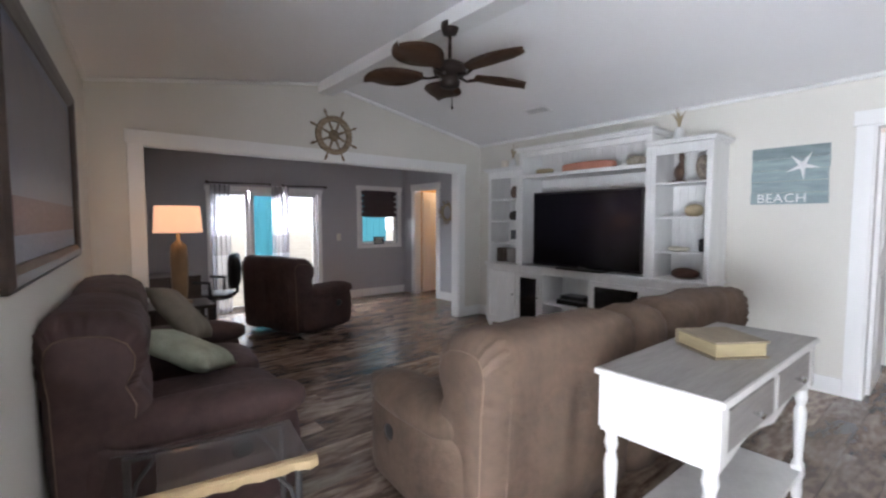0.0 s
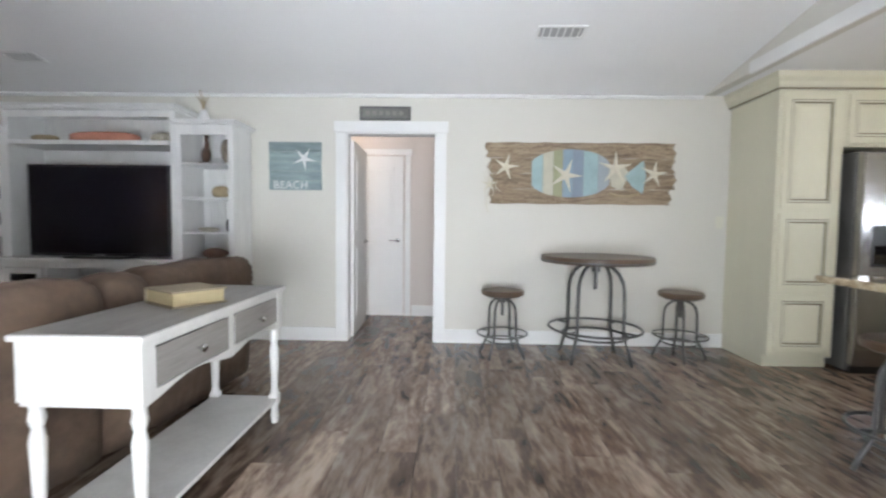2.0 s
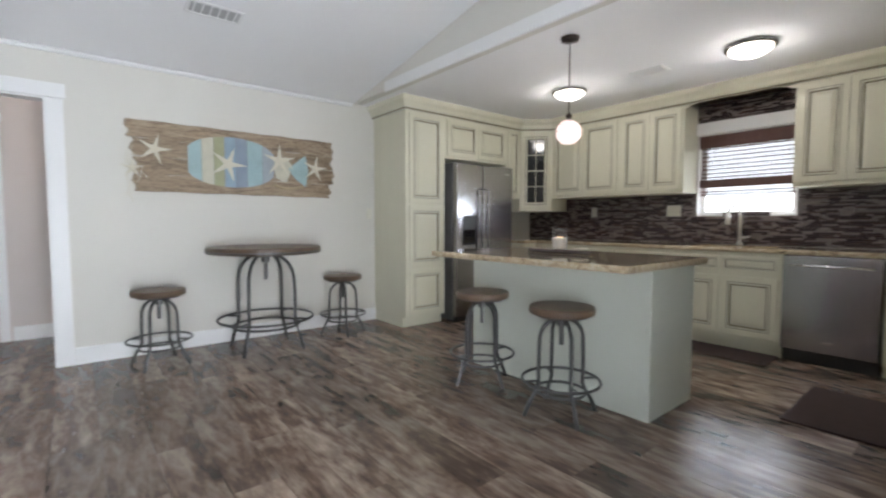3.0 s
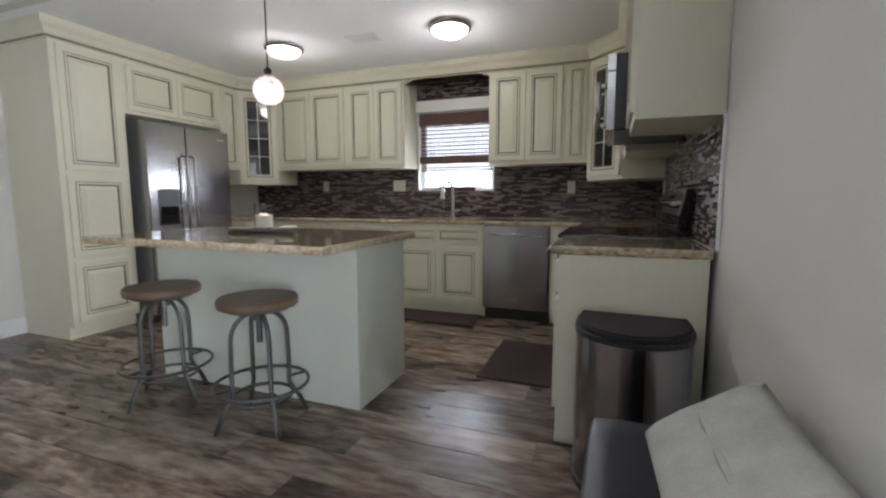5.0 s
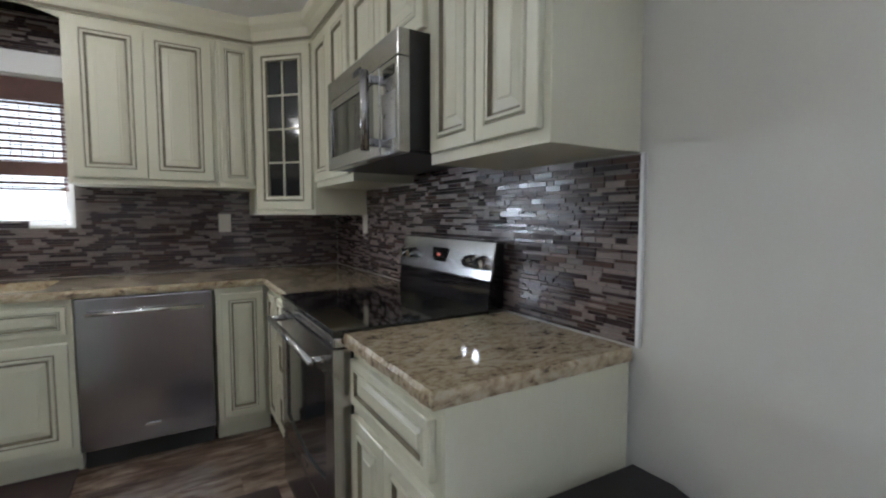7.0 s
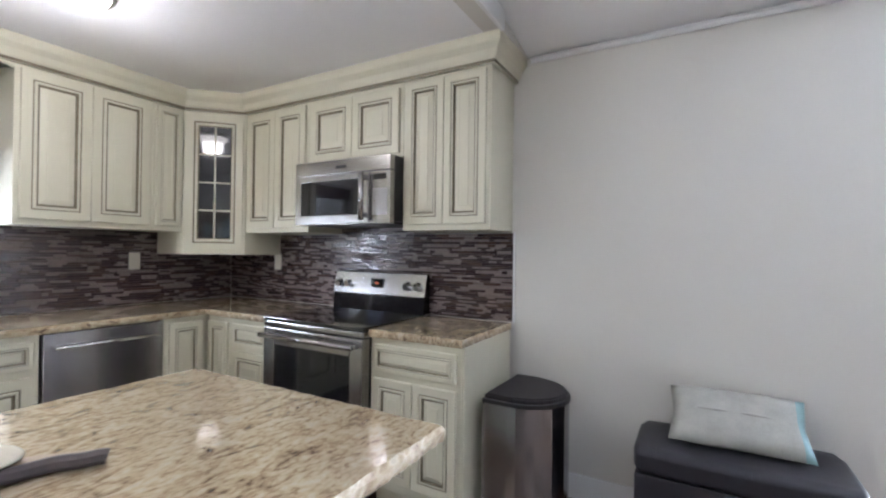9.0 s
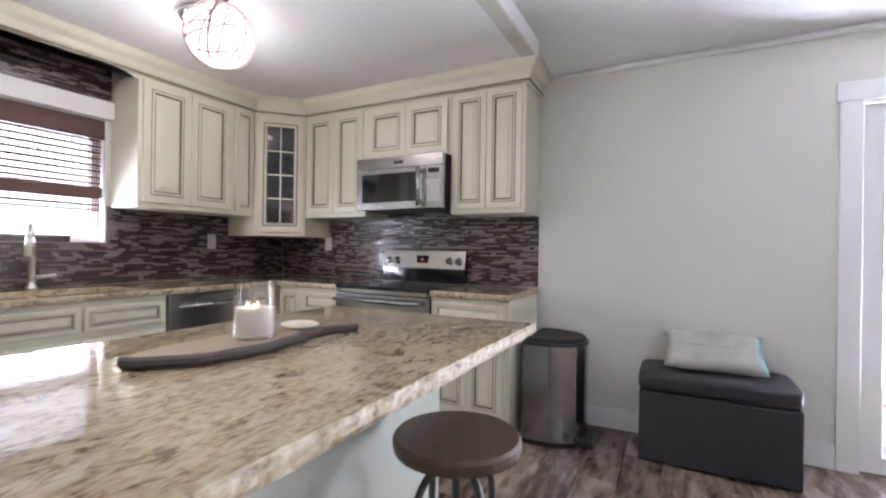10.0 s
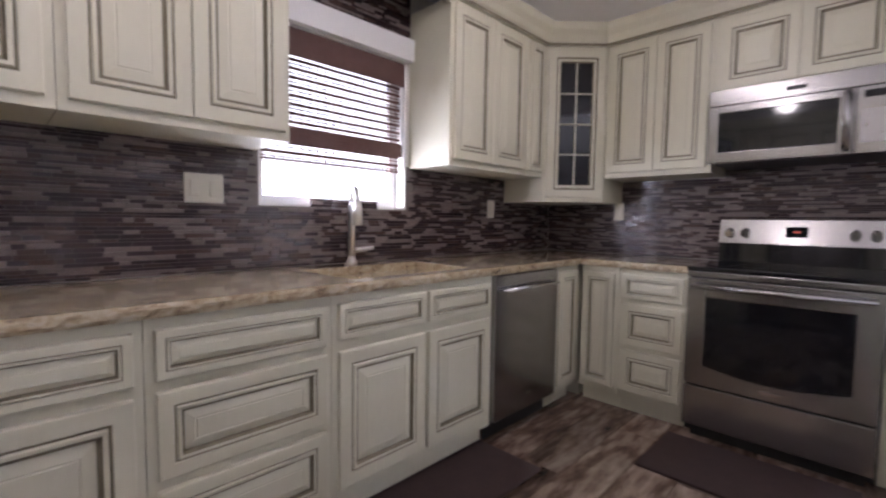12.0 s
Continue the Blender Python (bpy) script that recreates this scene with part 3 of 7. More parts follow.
# ---- doors and windows ----
def pane_of(name, x0, y0, z0, x1, y1, z1, parent):
    ob = part(name, B(x0, y0, z0, x1, y1, z1), PANE, parent)
    ob.visible_shadow = False
    return ob


def glazed(name, label, axis, pos, a, b, low, top, leaves, w=0.06, category="window"):
    """A window or glazed door: a frame and glass for each leaf, in the thickness of the wall."""
    root = tagged(new(name), label, category, kind="structure")
    step = (b - a) / leaves
    for i in range(leaves):
        u0, u1 = a + i * step + 0.004, a + (i + 1) * step - 0.004
        bm = bmesh.new()
        for s0, r0, s1, r1 in ((u0, low, u0 + w, top), (u1 - w, low, u1, top), (u0 + w, low, u1 - w, low + w), (u0 + w, top - w, u1 - w, top)):
            if axis == "x":
                box(bm, pos - 0.02, s0, r0, pos + 0.02, s1, r1, 0.003)
            else:
                box(bm, s0, pos - 0.02, r0, s1, pos + 0.02, r1, 0.003)
        f = part("window_frame", bm, TRIM, root)
        if axis == "x":
            pane_of("pane", pos - 0.003, u0 + w, low + w, pos + 0.003, u1 - w, top - w, f)
        else:
            pane_of("pane", u0 + w, pos - 0.003, low + w, u1 - w, pos + 0.003, top - w, f)
    return root


glazed("door_west", "white framed glazed double door letting daylight in", "x", -0.06, DOOR_W[0] + 0.013, DOOR_W[1] - 0.013, 0.0, DOOR_W[3] - 0.013, 2, 0.09, "glass door")
glazed("door_slider", "white framed sliding glass door to the garden", "y", SUNY + 0.06, SLIDER[0] + 0.003, SLIDER[1] - 0.003, 0.0, SLIDER[3], 3, 0.06, "sliding door")
glazed("window_small", "white framed window with a dark shade half down", "y", SUNY + 0.06, WIN_N[0] + 0.003, WIN_N[1] - 0.003, WIN_N[2] + 0.003, WIN_N[3], 1, 0.05)
glazed("window_kitchen", "white framed sash window over the sink", "y", -0.09, WIN_S[0] + 0.013, WIN_S[1] - 0.013, WIN_S[2] + 0.013, WIN_S[3] - 0.013, 1, 0.04)


def panel_door(name, label, w, h, m, rz, knob_side=1):
    root = tagged(new(name), label, "door", kind="structure")
    root.matrix_basis = m @ pose(0, 0, 0, 0, 0, rz)
    bm = B(0, -0.018, 0.008, w, 0.018, h, 0.003)
    for z0, z1 in ((0.2, 0.95), (1.1, h - 0.14)):
        for s in (-1, 1):
            y = s * 0.018
            box(bm, 0.12, min(y, y + s * 0.006), z0, w - 0.12, max(y, y + s * 0.006), z1, 0.005)
            box(bm, 0.16, min(y, y + s * 0.012), z0 + 0.04, w - 0.16, max(y, y + s * 0.012), z1 - 0.04, 0.005)
    leaf = part("door_leaf", bm, TRIM, root)
    bm = bmesh.new()
    kx = w - 0.07 if knob_side > 0 else 0.07
    for s in (-1, 1):
        tube(bm, [(kx, s * 0.018, 0.97), (kx, s * 0.03, 0.97)], 0.026, 12)
        tube(bm, [(kx, s * 0.03, 0.97), (kx, s * 0.055, 0.97), (kx - knob_side * 0.10, s * 0.058, 0.97)], 0.009, 8)
    part("door_handle", bm, STEEL, leaf, "brushed steel lever handle")
    return root


panel_door("door_hall_closet", "closed white panelled door at the hall's end", 0.62, 2.03, pose(6.245, 5.69, 0), 90, -1)
casing("trim_hall_closet", "x", 6.27, -0.016, 5.67, 6.33, 2.05, 0.07)
panel_door("door_hall_open", "white panelled door standing open into the hall", 0.78, 2.02, pose(EX + 0.14, 6.09, 0), 2, 1)
panel_door("door_side_room", "stained wooden door leaf in the room beyond", 0.6, 1.9, pose(5.5, 12.34, 0), 12, 1)
# ---- kitchen units ----
def panel_front(bm, x0, z0, w, h, y=0.0, th=0.02, flat=0.0):
    """A raised-panel door or drawer front standing proud of y towards -y; slot 1 takes the glaze in the grooves."""
    k = min(1.0, min(w, h) / 0.30)
    rows = [(0, 0, 0), (0, th - 0.003, 0), (0.003, th, 0), (0.048 * k, th, 0), (0.050 * k, th - 0.005, 0), (0.056 * k, th - 0.005, 1), (0.060 * k, th + 0.002, 0), (0.070 * k, th + 0.001, 0), (0.076 * k, th - 0.010, 1), (0.082 * k, th - 0.010, 1), (0.112 * k, th - 0.002, 0), (0.116 * k, th - 0.004, 0), (0.119 * k, th - 0.001, 0)]
    prev = None
    for ins, d, mi in rows:
        ring = [bm.verts.new((x, y - d, z)) for x, z in ((x0 + ins, z0 + ins), (x0 + w - ins, z0 + ins), (x0 + w - ins, z0 + h - ins), (x0 + ins, z0 + h - ins))]
        if prev:
            for i in range(4):
                f = bm.faces.new((prev[i], prev[(i + 1) % 4], ring[(i + 1) % 4], ring[i]))
                f.material_index = mi
        prev = ring
    bm.faces.new(prev)
    return bm


def cabinet(name, label, place, rz, w, d, z0, z1, fronts, kick=False, side_l=False, top_hole=None):
    """A cabinet: carcass behind y = 0, fronts (kind, x, z, w, h) proud of it."""
    root = thing(name, label, "cabinet", place, rz, "kitchen cabinets")
    bm = bmesh.new()
    lo = z0 + 0.1 if kick else z0
    box(bm, 0, 0, lo, w, d, z1, 0.002)
    if kick:
        box(bm, 0.0, 0.06, z0, w, d, lo + 0.001)
    part("body", bm, CREAM, root)
    for kind, x, z, fw, fh in fronts:
        bm = bmesh.new()
        if kind == "glass":
            fr = 0.055
            for a, b, c, e in ((x, z, x + fr, z + fh), (x + fw - fr, z, x + fw, z + fh), (x + fr, z, x + fw - fr, z + fr), (x + fr, z + fh - fr, x + fw - fr, z + fh)):
                box(bm, a, -0.02, b, c, 0, e, 0.003)
            g = part("door", bm, CREAM, root, "glazed cabinet door with muntins")
            bm = bmesh.new()
            iw, ih = fw - 2 * fr, fh - 2 * fr
            box(bm, x + fw / 2 - 0.005, -0.016, z + fr, x + fw / 2 + 0.005, -0.006, z + fh - fr)
            for i in range(1, 5):
                zz = z + fr + ih * i / 5
                box(bm, x + fr, -0.0165, zz - 0.005, x + fw - fr, -0.0065, zz + 0.005)
            part("muntin", bm, CREAM, g)
            part("pane", B(x + fr, -0.011, z + fr, x + fw - fr, -0.009, z + fh - fr), BLACKGLASS, g, "dark reflecting glass pane")
        else:
            panel_front(bm, x, z, fw, fh)
            part("drawer_front" if kind == "drawer" else "door", bm, [CREAM, GLAZE], root)
    return root


G = 0.004
TOPZ, UPB, UPT = 0.875, 1.44, 2.31
UD = 0.325
FRONT = EK - UD                          # plane of the tall units on the east side


def two_doors(x0, w, z, h, inset=0.024):
    a = (w - 2 * inset - G) / 2
    return [("door", x0 + inset, z, a, h), ("door", x0 + inset + a + G, z, a, h)]


# upper cabinets, south wall (they face north, so the turn is 180)
def south_up(label, x0, x1, fronts):
    return cabinet("upper_cabinet", label, (x1, UD + 0.003, 0), 180, x1 - x0, UD, UPB, UPT, fronts)


uh = UPT - UPB - 0.058
south_up("cream glazed wall cabinet with two raised-panel doors", 0.83, 1.535, two_doors(0, 0.705, UPB + 0.034, uh))
south_up("narrow cream glazed wall cabinet beside the corner", 0.625, 0.828, [("door", 0.018, UPB + 0.034, 0.167, uh)])
south_up("cream glazed wall cabinet beside the window", 2.43, 3.12, two_doors(0, 0.69, UPB + 0.034, uh))
south_up("cream glazed wall cabinet beside the corner", 3.122, EK - 0.624, two_doors(0, EK - 0.624 - 3.122, UPB + 0.034, uh))

# west wall uppers (they face east)
def west_up(label, y0, y1, zb, fronts):
    return cabinet("upper_cabinet", label, (UD + 0.003, y0, 0), 90, y1 - y0, UD, zb, UPT, fronts)


west_up("cream glazed wall cabinet with two narrow doors", 0.625, 1.262, UPB, two_doors(0, 0.637, UPB + 0.034, uh))
west_up("short cream glazed cabinet over the microwave", 1.264, 2.022, 1.875, two_doors(0, 0.758, 1.895, UPT - 1.93))
west_up("cream glazed wall cabinet at the run's end", 2.024, 2.575, UPB, two_doors(0, 0.551, UPB + 0.034, uh))
# east wall, over the fridge and beside it
cabinet("upper_cabinet", "cream glazed cabinet over the refrigerator", (FRONT, 1.868, 0), -90, 1.0, EX - FRONT - 0.004, 1.85, UPT, two_doors(0, 1.0, 1.88, UPT - 1.915))
cabinet("upper_cabinet", "narrow cream glazed wall cabinet beside the refrigerator", (FRONT, 0.866, 0), -90, 0.242, UD - 0.003, UPB, UPT, [("door", 0.02, UPB + 0.034, 0.202, uh)])


def corner_cabinet(place, rz):
    root = thing("corner_cabinet", "cream diagonal corner wall cabinet with a glazed door", "cabinet", place, rz, "corner cabinets")
    zb = 1.28
    bm = bmesh.new()
    prism(bm, [(0.003, 0.003), (0.622, 0.003), (0.622, 0.335), (0.335, 0.622), (0.003, 0.622)], zb, UPT)
    part("body", bm, CREAM, root)
    ln = 0.287 * math.sqrt(2)
    m = Matrix.Translation((0.622, 0.335, 0)) @ pose(0, 0, 0, 0, 0, 135)
    fw, fh, z = ln - 0.03, UPT - zb - 0.06, zb + 0.03
    x, fr = 0.015, 0.085

    def turned(bm):
        bmesh.ops.transform(bm, matrix=m, verts=bm.verts)
        return bm
    bm = bmesh.new()
    rows = [(0, 0, 0), (0, 0.017, 0), (0.003, 0.02, 0), (0.05, 0.02, 0), (0.053, 0.015, 1), (0.06, 0.015, 1), (0.064, 0.021, 0), (0.078, 0.019, 0), (fr, 0.008, 1), (fr, -0.001, 0)]
    prev = None
    for ins, d, mi in rows:
        ring = [bm.verts.new((px, -d, pz)) for px, pz in ((x + ins, z + ins), (x + fw - ins, z + ins), (x + fw - ins, z + fh - ins), (x + ins, z + fh - ins))]
        if prev:
            for i in range(4):
                f = bm.faces.new((prev[i], prev[(i + 1) % 4], ring[(i + 1) % 4], ring[i]))
                f.material_index = mi
        prev = ring
    g = part("door", turned(bm), [CREAM, GLAZE], root, "glazed cabinet door with muntins")
    bm = bmesh.new()
    ih = fh - 2 * fr
    box(bm, x + fw / 2 - 0.005, -0.014, z + fr, x + fw / 2 + 0.005, -0.004, z + fh - fr)
    for i in range(1, 4):
        zz = z + fr + ih * i / 4
        box(bm, x + fr, -0.0145, zz - 0.005, x + fw - fr, -0.0045, zz + 0.005)
    part("muntin", turned(bm), CREAM, g)
    bm = B(x + fr, -0.006, z + fr, x + fw - fr, -0.002, z + fh - fr)
    part("pane", turned(bm), BLACKGLASS, g, "dark reflecting glass pane")
    return root


corner_cabinet((0, 0, 0), 0)
corner_cabinet((EK, 0, 0), 90)

# crown along all the uppers
bm = bmesh.new()
CP = [(0.0, -0.005), (0.022, -0.005), (0.024, 0.012), (0.034, 0.024), (0.044, 0.055), (0.07, 0.082), (0.074, 0.092), (0.074, CEILZ - UPT), (0.0, CEILZ - UPT)]
cpath = [(0.0, 2.577), (0.33, 2.577), (0.33, 0.62), (0.62, 0.33), (EK - 0.62, 0.33), (EK - 0.33, 0.62), (EK - 0.33, 2.402), (EX, 2.402)]
sweep(bm, CP, [(x, y, UPT) for x, y in cpath][::-1], mi=[0, 1, 0, 0, 0, 0, 0, 0])
tagged(part("crown_moulding", bm, [CREAM, GLAZE]), "stepped cream crown moulding over the kitchen cabinets", "moulding", kind="structure")

# arched valance over the sink window
bm = bmesh.new()
arc = [(1.536 + 0.893 * i / 20, 2.275 + 0.075 * math.sin(math.pi * i / 20)) for i in range(21)]
prism(bm, arc + [(2.429, UPT), (1.536, UPT)], 0.308, 0.328, "y")
tagged(part("valance", bm, CREAM), "cream arched wooden valance over the sink window", "valance")
tagged(part("window_head_board", B(1.537, 0.008, 2.035, 2.428, 0.05, 2.155, 0.004), TRIM), "white painted board over the sink window", "board")

# base cabinets
BD = 0.585


def south_base(label, x0, x1, fronts):
    return cabinet("base_cabinet", label, (x1, 0.61, 0), 180, x1 - x0, BD, 0, TOPZ, fronts, True)


def west_base(label, y0, y1, fronts):
    return cabinet("base_cabinet", label, (0.61, y0, 0), 90, y1 - y0, BD, 0, TOPZ, fronts, True)


def stack(w, rows):
    """Fronts set in a face frame: (kind, bottom, top)."""
    return [(kind, 0.024, a, w - 0.048, b - a) for kind, a, b in rows]


def sinkfront(w):
    a = (w - 0.048 - 0.022) / 2
    out = []
    for i in range(2):
        x = 0.024 + i * (a + 0.022)
        out += [("drawer", x, 0.708, a, 0.132), ("door", x, 0.15, a, 0.515)]
    return out


DRAWERS = [("drawer", 0.70, 0.84), ("drawer", 0.42, 0.667), ("drawer", 0.14, 0.388)]
DOORED = [("drawer", 0.70, 0.84), ("door", 0.15, 0.665)]
south_base("cream glazed sink cabinet with two doors", 1.505, 2.42, sinkfront(0.915))
south_base("cream glazed base cabinet with three drawers", 2.422, 2.99, stack(0.568, DRAWERS))
south_base("cream glazed base cabinet with a drawer over a door", 2.992, 3.60, stack(0.608, DOORED))
south_base("cream glazed base cabinet with a drawer over a door", 3.602, 4.06, stack(0.458, DOORED))
south_base("narrow cream glazed base cabinet beside the dishwasher", 0.612, 0.895, [("door", 0.03, 0.14, 0.215, 0.70)])
west_base("narrow cream glazed corner cabinet door", 0.64, 0.88, [("door", 0.012, 0.14, 0.20, 0.70)])
west_base("cream glazed base cabinet with three drawers beside the range", 0.882, 1.262, stack(0.38, DRAWERS))
end_unit = west_base("cream glazed base cabinet at the run's end", 2.032, 2.565, [("drawer", 0.024, 0.70, 0.485, 0.14)] + two_doors(0, 0.533, 0.15, 0.515))
part("end_panel", B(0.5332, 0.0, 0.0, 0.547, BD, TOPZ, 0.002), CREAM, end_unit)
cabinet("base_cabinet", "cream base cabinet in the blind corner", (0.60, 0.03, 0), 90, 0.57, 0.57, 0, TOPZ, [], True)
cabinet("base_cabinet", "cream glazed base cabinet beside the refrigerator", (4.062, 0.862, 0), -90, 0.86, EK - 4.064, 0, TOPZ, [("door", 0.02, 0.14, 0.20, 0.70)], True)
# tall pantry
PY0, PY1 = 1.87, 2.40
cabinet("pantry_cabinet", "tall cream glazed pantry cabinet with three doors", (FRONT, PY1, 0), -90, PY1 - PY0, EX - FRONT - 0.003, 0, UPT, [("door", 0.04, 0.14, 0.45, 0.485), ("door", 0.04, 0.66, 0.45, 0.645), ("door", 0.04, 1.34, 0.45, 0.94)], True)


# ---- worktops ----
def slab(name, label, outline, z0, z1, hole=None, wob=0.006):
    """A stone top with a rough, chiselled edge."""
    bm = bmesh.new()
    pts = []
    k = len(outline)
    for i in range(k):
        a, b = Vector(outline[i]), Vector(outline[(i + 1) % k])
        steps = max(1, int((b - a).length / 0.02))
        for j in range(steps):
            pts.append(a.lerp(b, j / steps))
    rings = []
    for z, ins in ((z0, 0.004), (z0 + 0.012, 0.0), (z1 - 0.012, 0.0), (z1, 0.005)):
        ring = []
        for i, p in enumerate(pts):
            d = (pts[(i + 1) % len(pts)] - pts[i - 1]).normalized()
            nrm = Vector((d.y, -d.x))
            q = p - nrm * (ins + wob * (0.5 + noise.noise((p.x * 38, p.y * 38, z * 90))))
            ring.append(bm.verts.new((q.x, q.y, z)))
        rings.append(ring)
    for a, b in zip(rings, rings[1:]):
        for i in range(len(pts)):
            f = bm.faces.new((a[i], a[(i + 1) % len(pts)], b[(i + 1) % len(pts)], b[i]))
            f.material_index = 1
    top = [e for e in bm.edges if all(v in set(rings[-1]) for v in e.verts)]
    bm.faces.new(rings[0][::-1])
    if hole:
        hv = [bm.verts.new((x, y, z1)) for x, y in hole]
        lo = [bm.verts.new((x, y, z0)) for x, y in hole]
        he = [bm.edges.new((hv[i], hv[(i + 1) % 4])) for i in range(4)]
        bmesh.ops.triangle_fill(bm, edges=top + he, use_beauty=True)
        for i in range(4):
            bm.faces.new((hv[i], hv[(i + 1) % 4], lo[(i + 1) % 4], lo[i]))
    else:
        bm.faces.new(rings[-1])
    return tagged(part(name, bm, [GRANITE, GRANITE_EDGE]), label, "worktop")


SINK = [(1.62, 0.16), (2.30, 0.16), (2.30, 0.56), (1.62, 0.56)]
slab("worktop", "beige and brown granite worktop with the sink cut in", [(0.012, 0.012), (EK - 0.012, 0.012), (EK - 0.012, 0.866), (4.03, 0.866), (4.03, 0.645), (0.645, 0.645), (0.645, 1.262), (0.012, 1.262)], TOPZ + 0.001, 0.915, SINK)
slab("worktop", "short granite worktop beside the range", [(0.012, 2.034), (0.645, 2.034), (0.645, 2.585), (0.012, 2.585)], TOPZ + 0.001, 0.915)
slab("island_worktop", "large beige granite island top with a chiselled edge", [(1.55, 2.03), (3.13, 2.03), (3.13, 3.005), (1.55, 3.005)], TOPZ + 0.001, 0.915)

island = thing("kitchen_island", "pale painted kitchen island standing on the plank floor", "island", (0, 0, 0))
part("body", B(1.612, 2.075, 0, 3.05, 2.632, TOPZ, 0.004), PANEL, island)
part("plinth", B(1.64, 2.062, 0, 3.02, 2.0745, 0.1), PANEL, island)

# sink and tap
sink = thing("sink", "undermounted steel kitchen sink", "sink", (0, 0, 0))
bm = bmesh.new()
for a, b in (((1.61, 0.15, 0.66), (2.31, 0.57, 0.67)), ((1.61, 0.15, 0.67), (1.618, 0.57, TOPZ)), ((2.302, 0.15, 0.67), (2.31, 0.57, TOPZ)), ((1.618, 0.15, 0.67), (2.302, 0.158, TOPZ)), ((1.618, 0.562, 0.67), (2.302, 0.57, TOPZ))):
    box(bm, *a, *b)
part("basin", bm, STEEL, sink)
tap = thing("kitchen_tap", "brushed steel gooseneck tap behind the sink", "tap", (1.985, 0.09, 0.916), -24)
bm = bmesh.new()
lathe(bm, [(0.028, 0), (0.028, 0.012), (0.02, 0.03), (0.015, 0.05)], 16)
tube(bm, [(0, 0, 0.02), (0, 0, 0.30)] + [(0, 0.075 - 0.075 * math.cos(a), 0.30 + 0.075 * math.sin(a)) for a in [math.pi * i / 10 for i in range(1, 11)]], 0.0165, 12)
part("spout", bm, TAPSTEEL, tap, smooth=True)
bm = bmesh.new()
tube(bm, [(0, 0.15, 0.31), (0, 0.151, 0.27), (0, 0.153, 0.2)], [0.017, 0.022, 0.024], 12)
part("spray_head", bm, TAPSTEEL, tap, smooth=True)
bm = bmesh.new()
tube(bm, [(-0.01, 0, 0.07), (-0.05, 0.0, 0.075), (-0.11, 0.01, 0.085)], [0.014, 0.012, 0.009], 10)
part("lever", bm, TAPSTEEL, tap, smooth=True)

# ---- appliances ----
def fridge(place, rz):
    root = thing("refrigerator", "stainless steel side-by-side refrigerator with dispenser", "refrigerator", place, rz)
    w = 0.91
    part("body", B(0, 0.07, 0.02, w, 0.78, 1.8, 0.006), mat("fridge_side", (0.20, 0.20, 0.205), 0.4, 0.6), root, "grey painted fridge sides")
    part("kick_grille", B(0.02, 0.05, 0.0, w - 0.02, 0.2, 0.06), BLACK, root)
    for i, (x0, x1) in enumerate(((0.0, 0.40), (0.405, w))):
        d = part("door", B(x0 + 0.002, 0.0, 0.07, x1 - 0.002, 0.066, 1.795, 0.012), STEEL_V, root, "brushed stainless door")
        hx = 0.36 if i == 0 else 0.445
        bm = bmesh.new()
        tube(bm, [(hx, 0.0, 0.62), (hx, -0.05, 0.64), (hx, -0.055, 1.0), (hx, -0.05, 1.5), (hx, 0.0, 1.52)], 0.012, 10)
        part("handle", bm, STEEL, d, smooth=True)
        if i == 0:
            part("dispenser", B(0.09, -0.004, 0.88, 0.30, 0.02, 1.21, 0.004), BLACK, d, "black ice and water dispenser")
            part("dispenser_recess", B(0.11, -0.008, 0.90, 0.28, -0.003, 1.05, 0.002), BLACKGLASS, d)
    part("badge", B(0.76, -0.004, 1.70, 0.84, 0.0, 1.72, 0.001), CHROME, root)
    return root


fridge((4.19, 1.823, 0), -90)

dw = thing("dishwasher", "stainless steel dishwasher with a bar handle", "dishwasher", (1.503, 0.61, 0), 180)
part("body", B(0, 0.02, 0.1, 0.6, 0.58, TOPZ - 0.002), BLACK, dw)
part("door", B(0.006, -0.024, 0.115, 0.594, 0.018, TOPZ - 0.006, 0.004), STEEL_V, dw, "brushed stainless door")
part("kick_plate", B(0.01, 0.05, 0.0, 0.59, 0.06, 0.1), BLACK, dw)
bm = bmesh.new()
tube(bm, [(0.05, -0.055, 0.795), (0.55, -0.055, 0.795)], 0.010, 10)
for x in (0.06, 0.54):
    tube(bm, [(x, -0.02, 0.795), (x, -0.055, 0.795)], 0.008, 8)
part("handle", bm, CHROME, dw, smooth=True)
part("badge", B(0.27, -0.028, 0.19, 0.34, -0.023, 0.205, 0.001), CHROME, dw)

rg = thing("range", "stainless steel electric range with a black glass top", "range", (0.645, 1.267, 0), 90)
W = 0.76
part("body", B(0.002, 0.03, 0.03, W - 0.002, 0.62, 0.9), BLACK, rg)
part("cooktop", B(-0.003, -0.03, 0.9, W + 0.003, 0.56, 0.922, 0.004), BLACKGLASS, rg, "black glass ceramic cooktop")
part("front_trim", B(0, -0.025, 0.868, W, 0.03, 0.898, 0.004), STEEL, rg)
bm = bmesh.new()
for a, b, c, d in ((0.003, 0.30, 0.09, 0.862), (W - 0.09, 0.30, W - 0.003, 0.862), (0.09, 0.765, W - 0.09, 0.862)):
    box(bm, a, -0.03, b, c, 0.03, d, 0.003)
arcv = [(0.09 + (W - 0.18) * i / 16, 0.405 - 0.035 * math.sin(math.pi * i / 16)) for i in range(17)]
prism(bm, [(W - 0.09, 0.30), (0.09, 0.30)] + arcv, -0.03, 0.03, "y")
od = part("oven_door", bm, STEEL, rg, "stainless oven door with a dark window")
part("oven_window", B(0.088, -0.022, 0.36, W - 0.088, 0.0, 0.767), BLACKGLASS, od)
bm = bmesh.new()
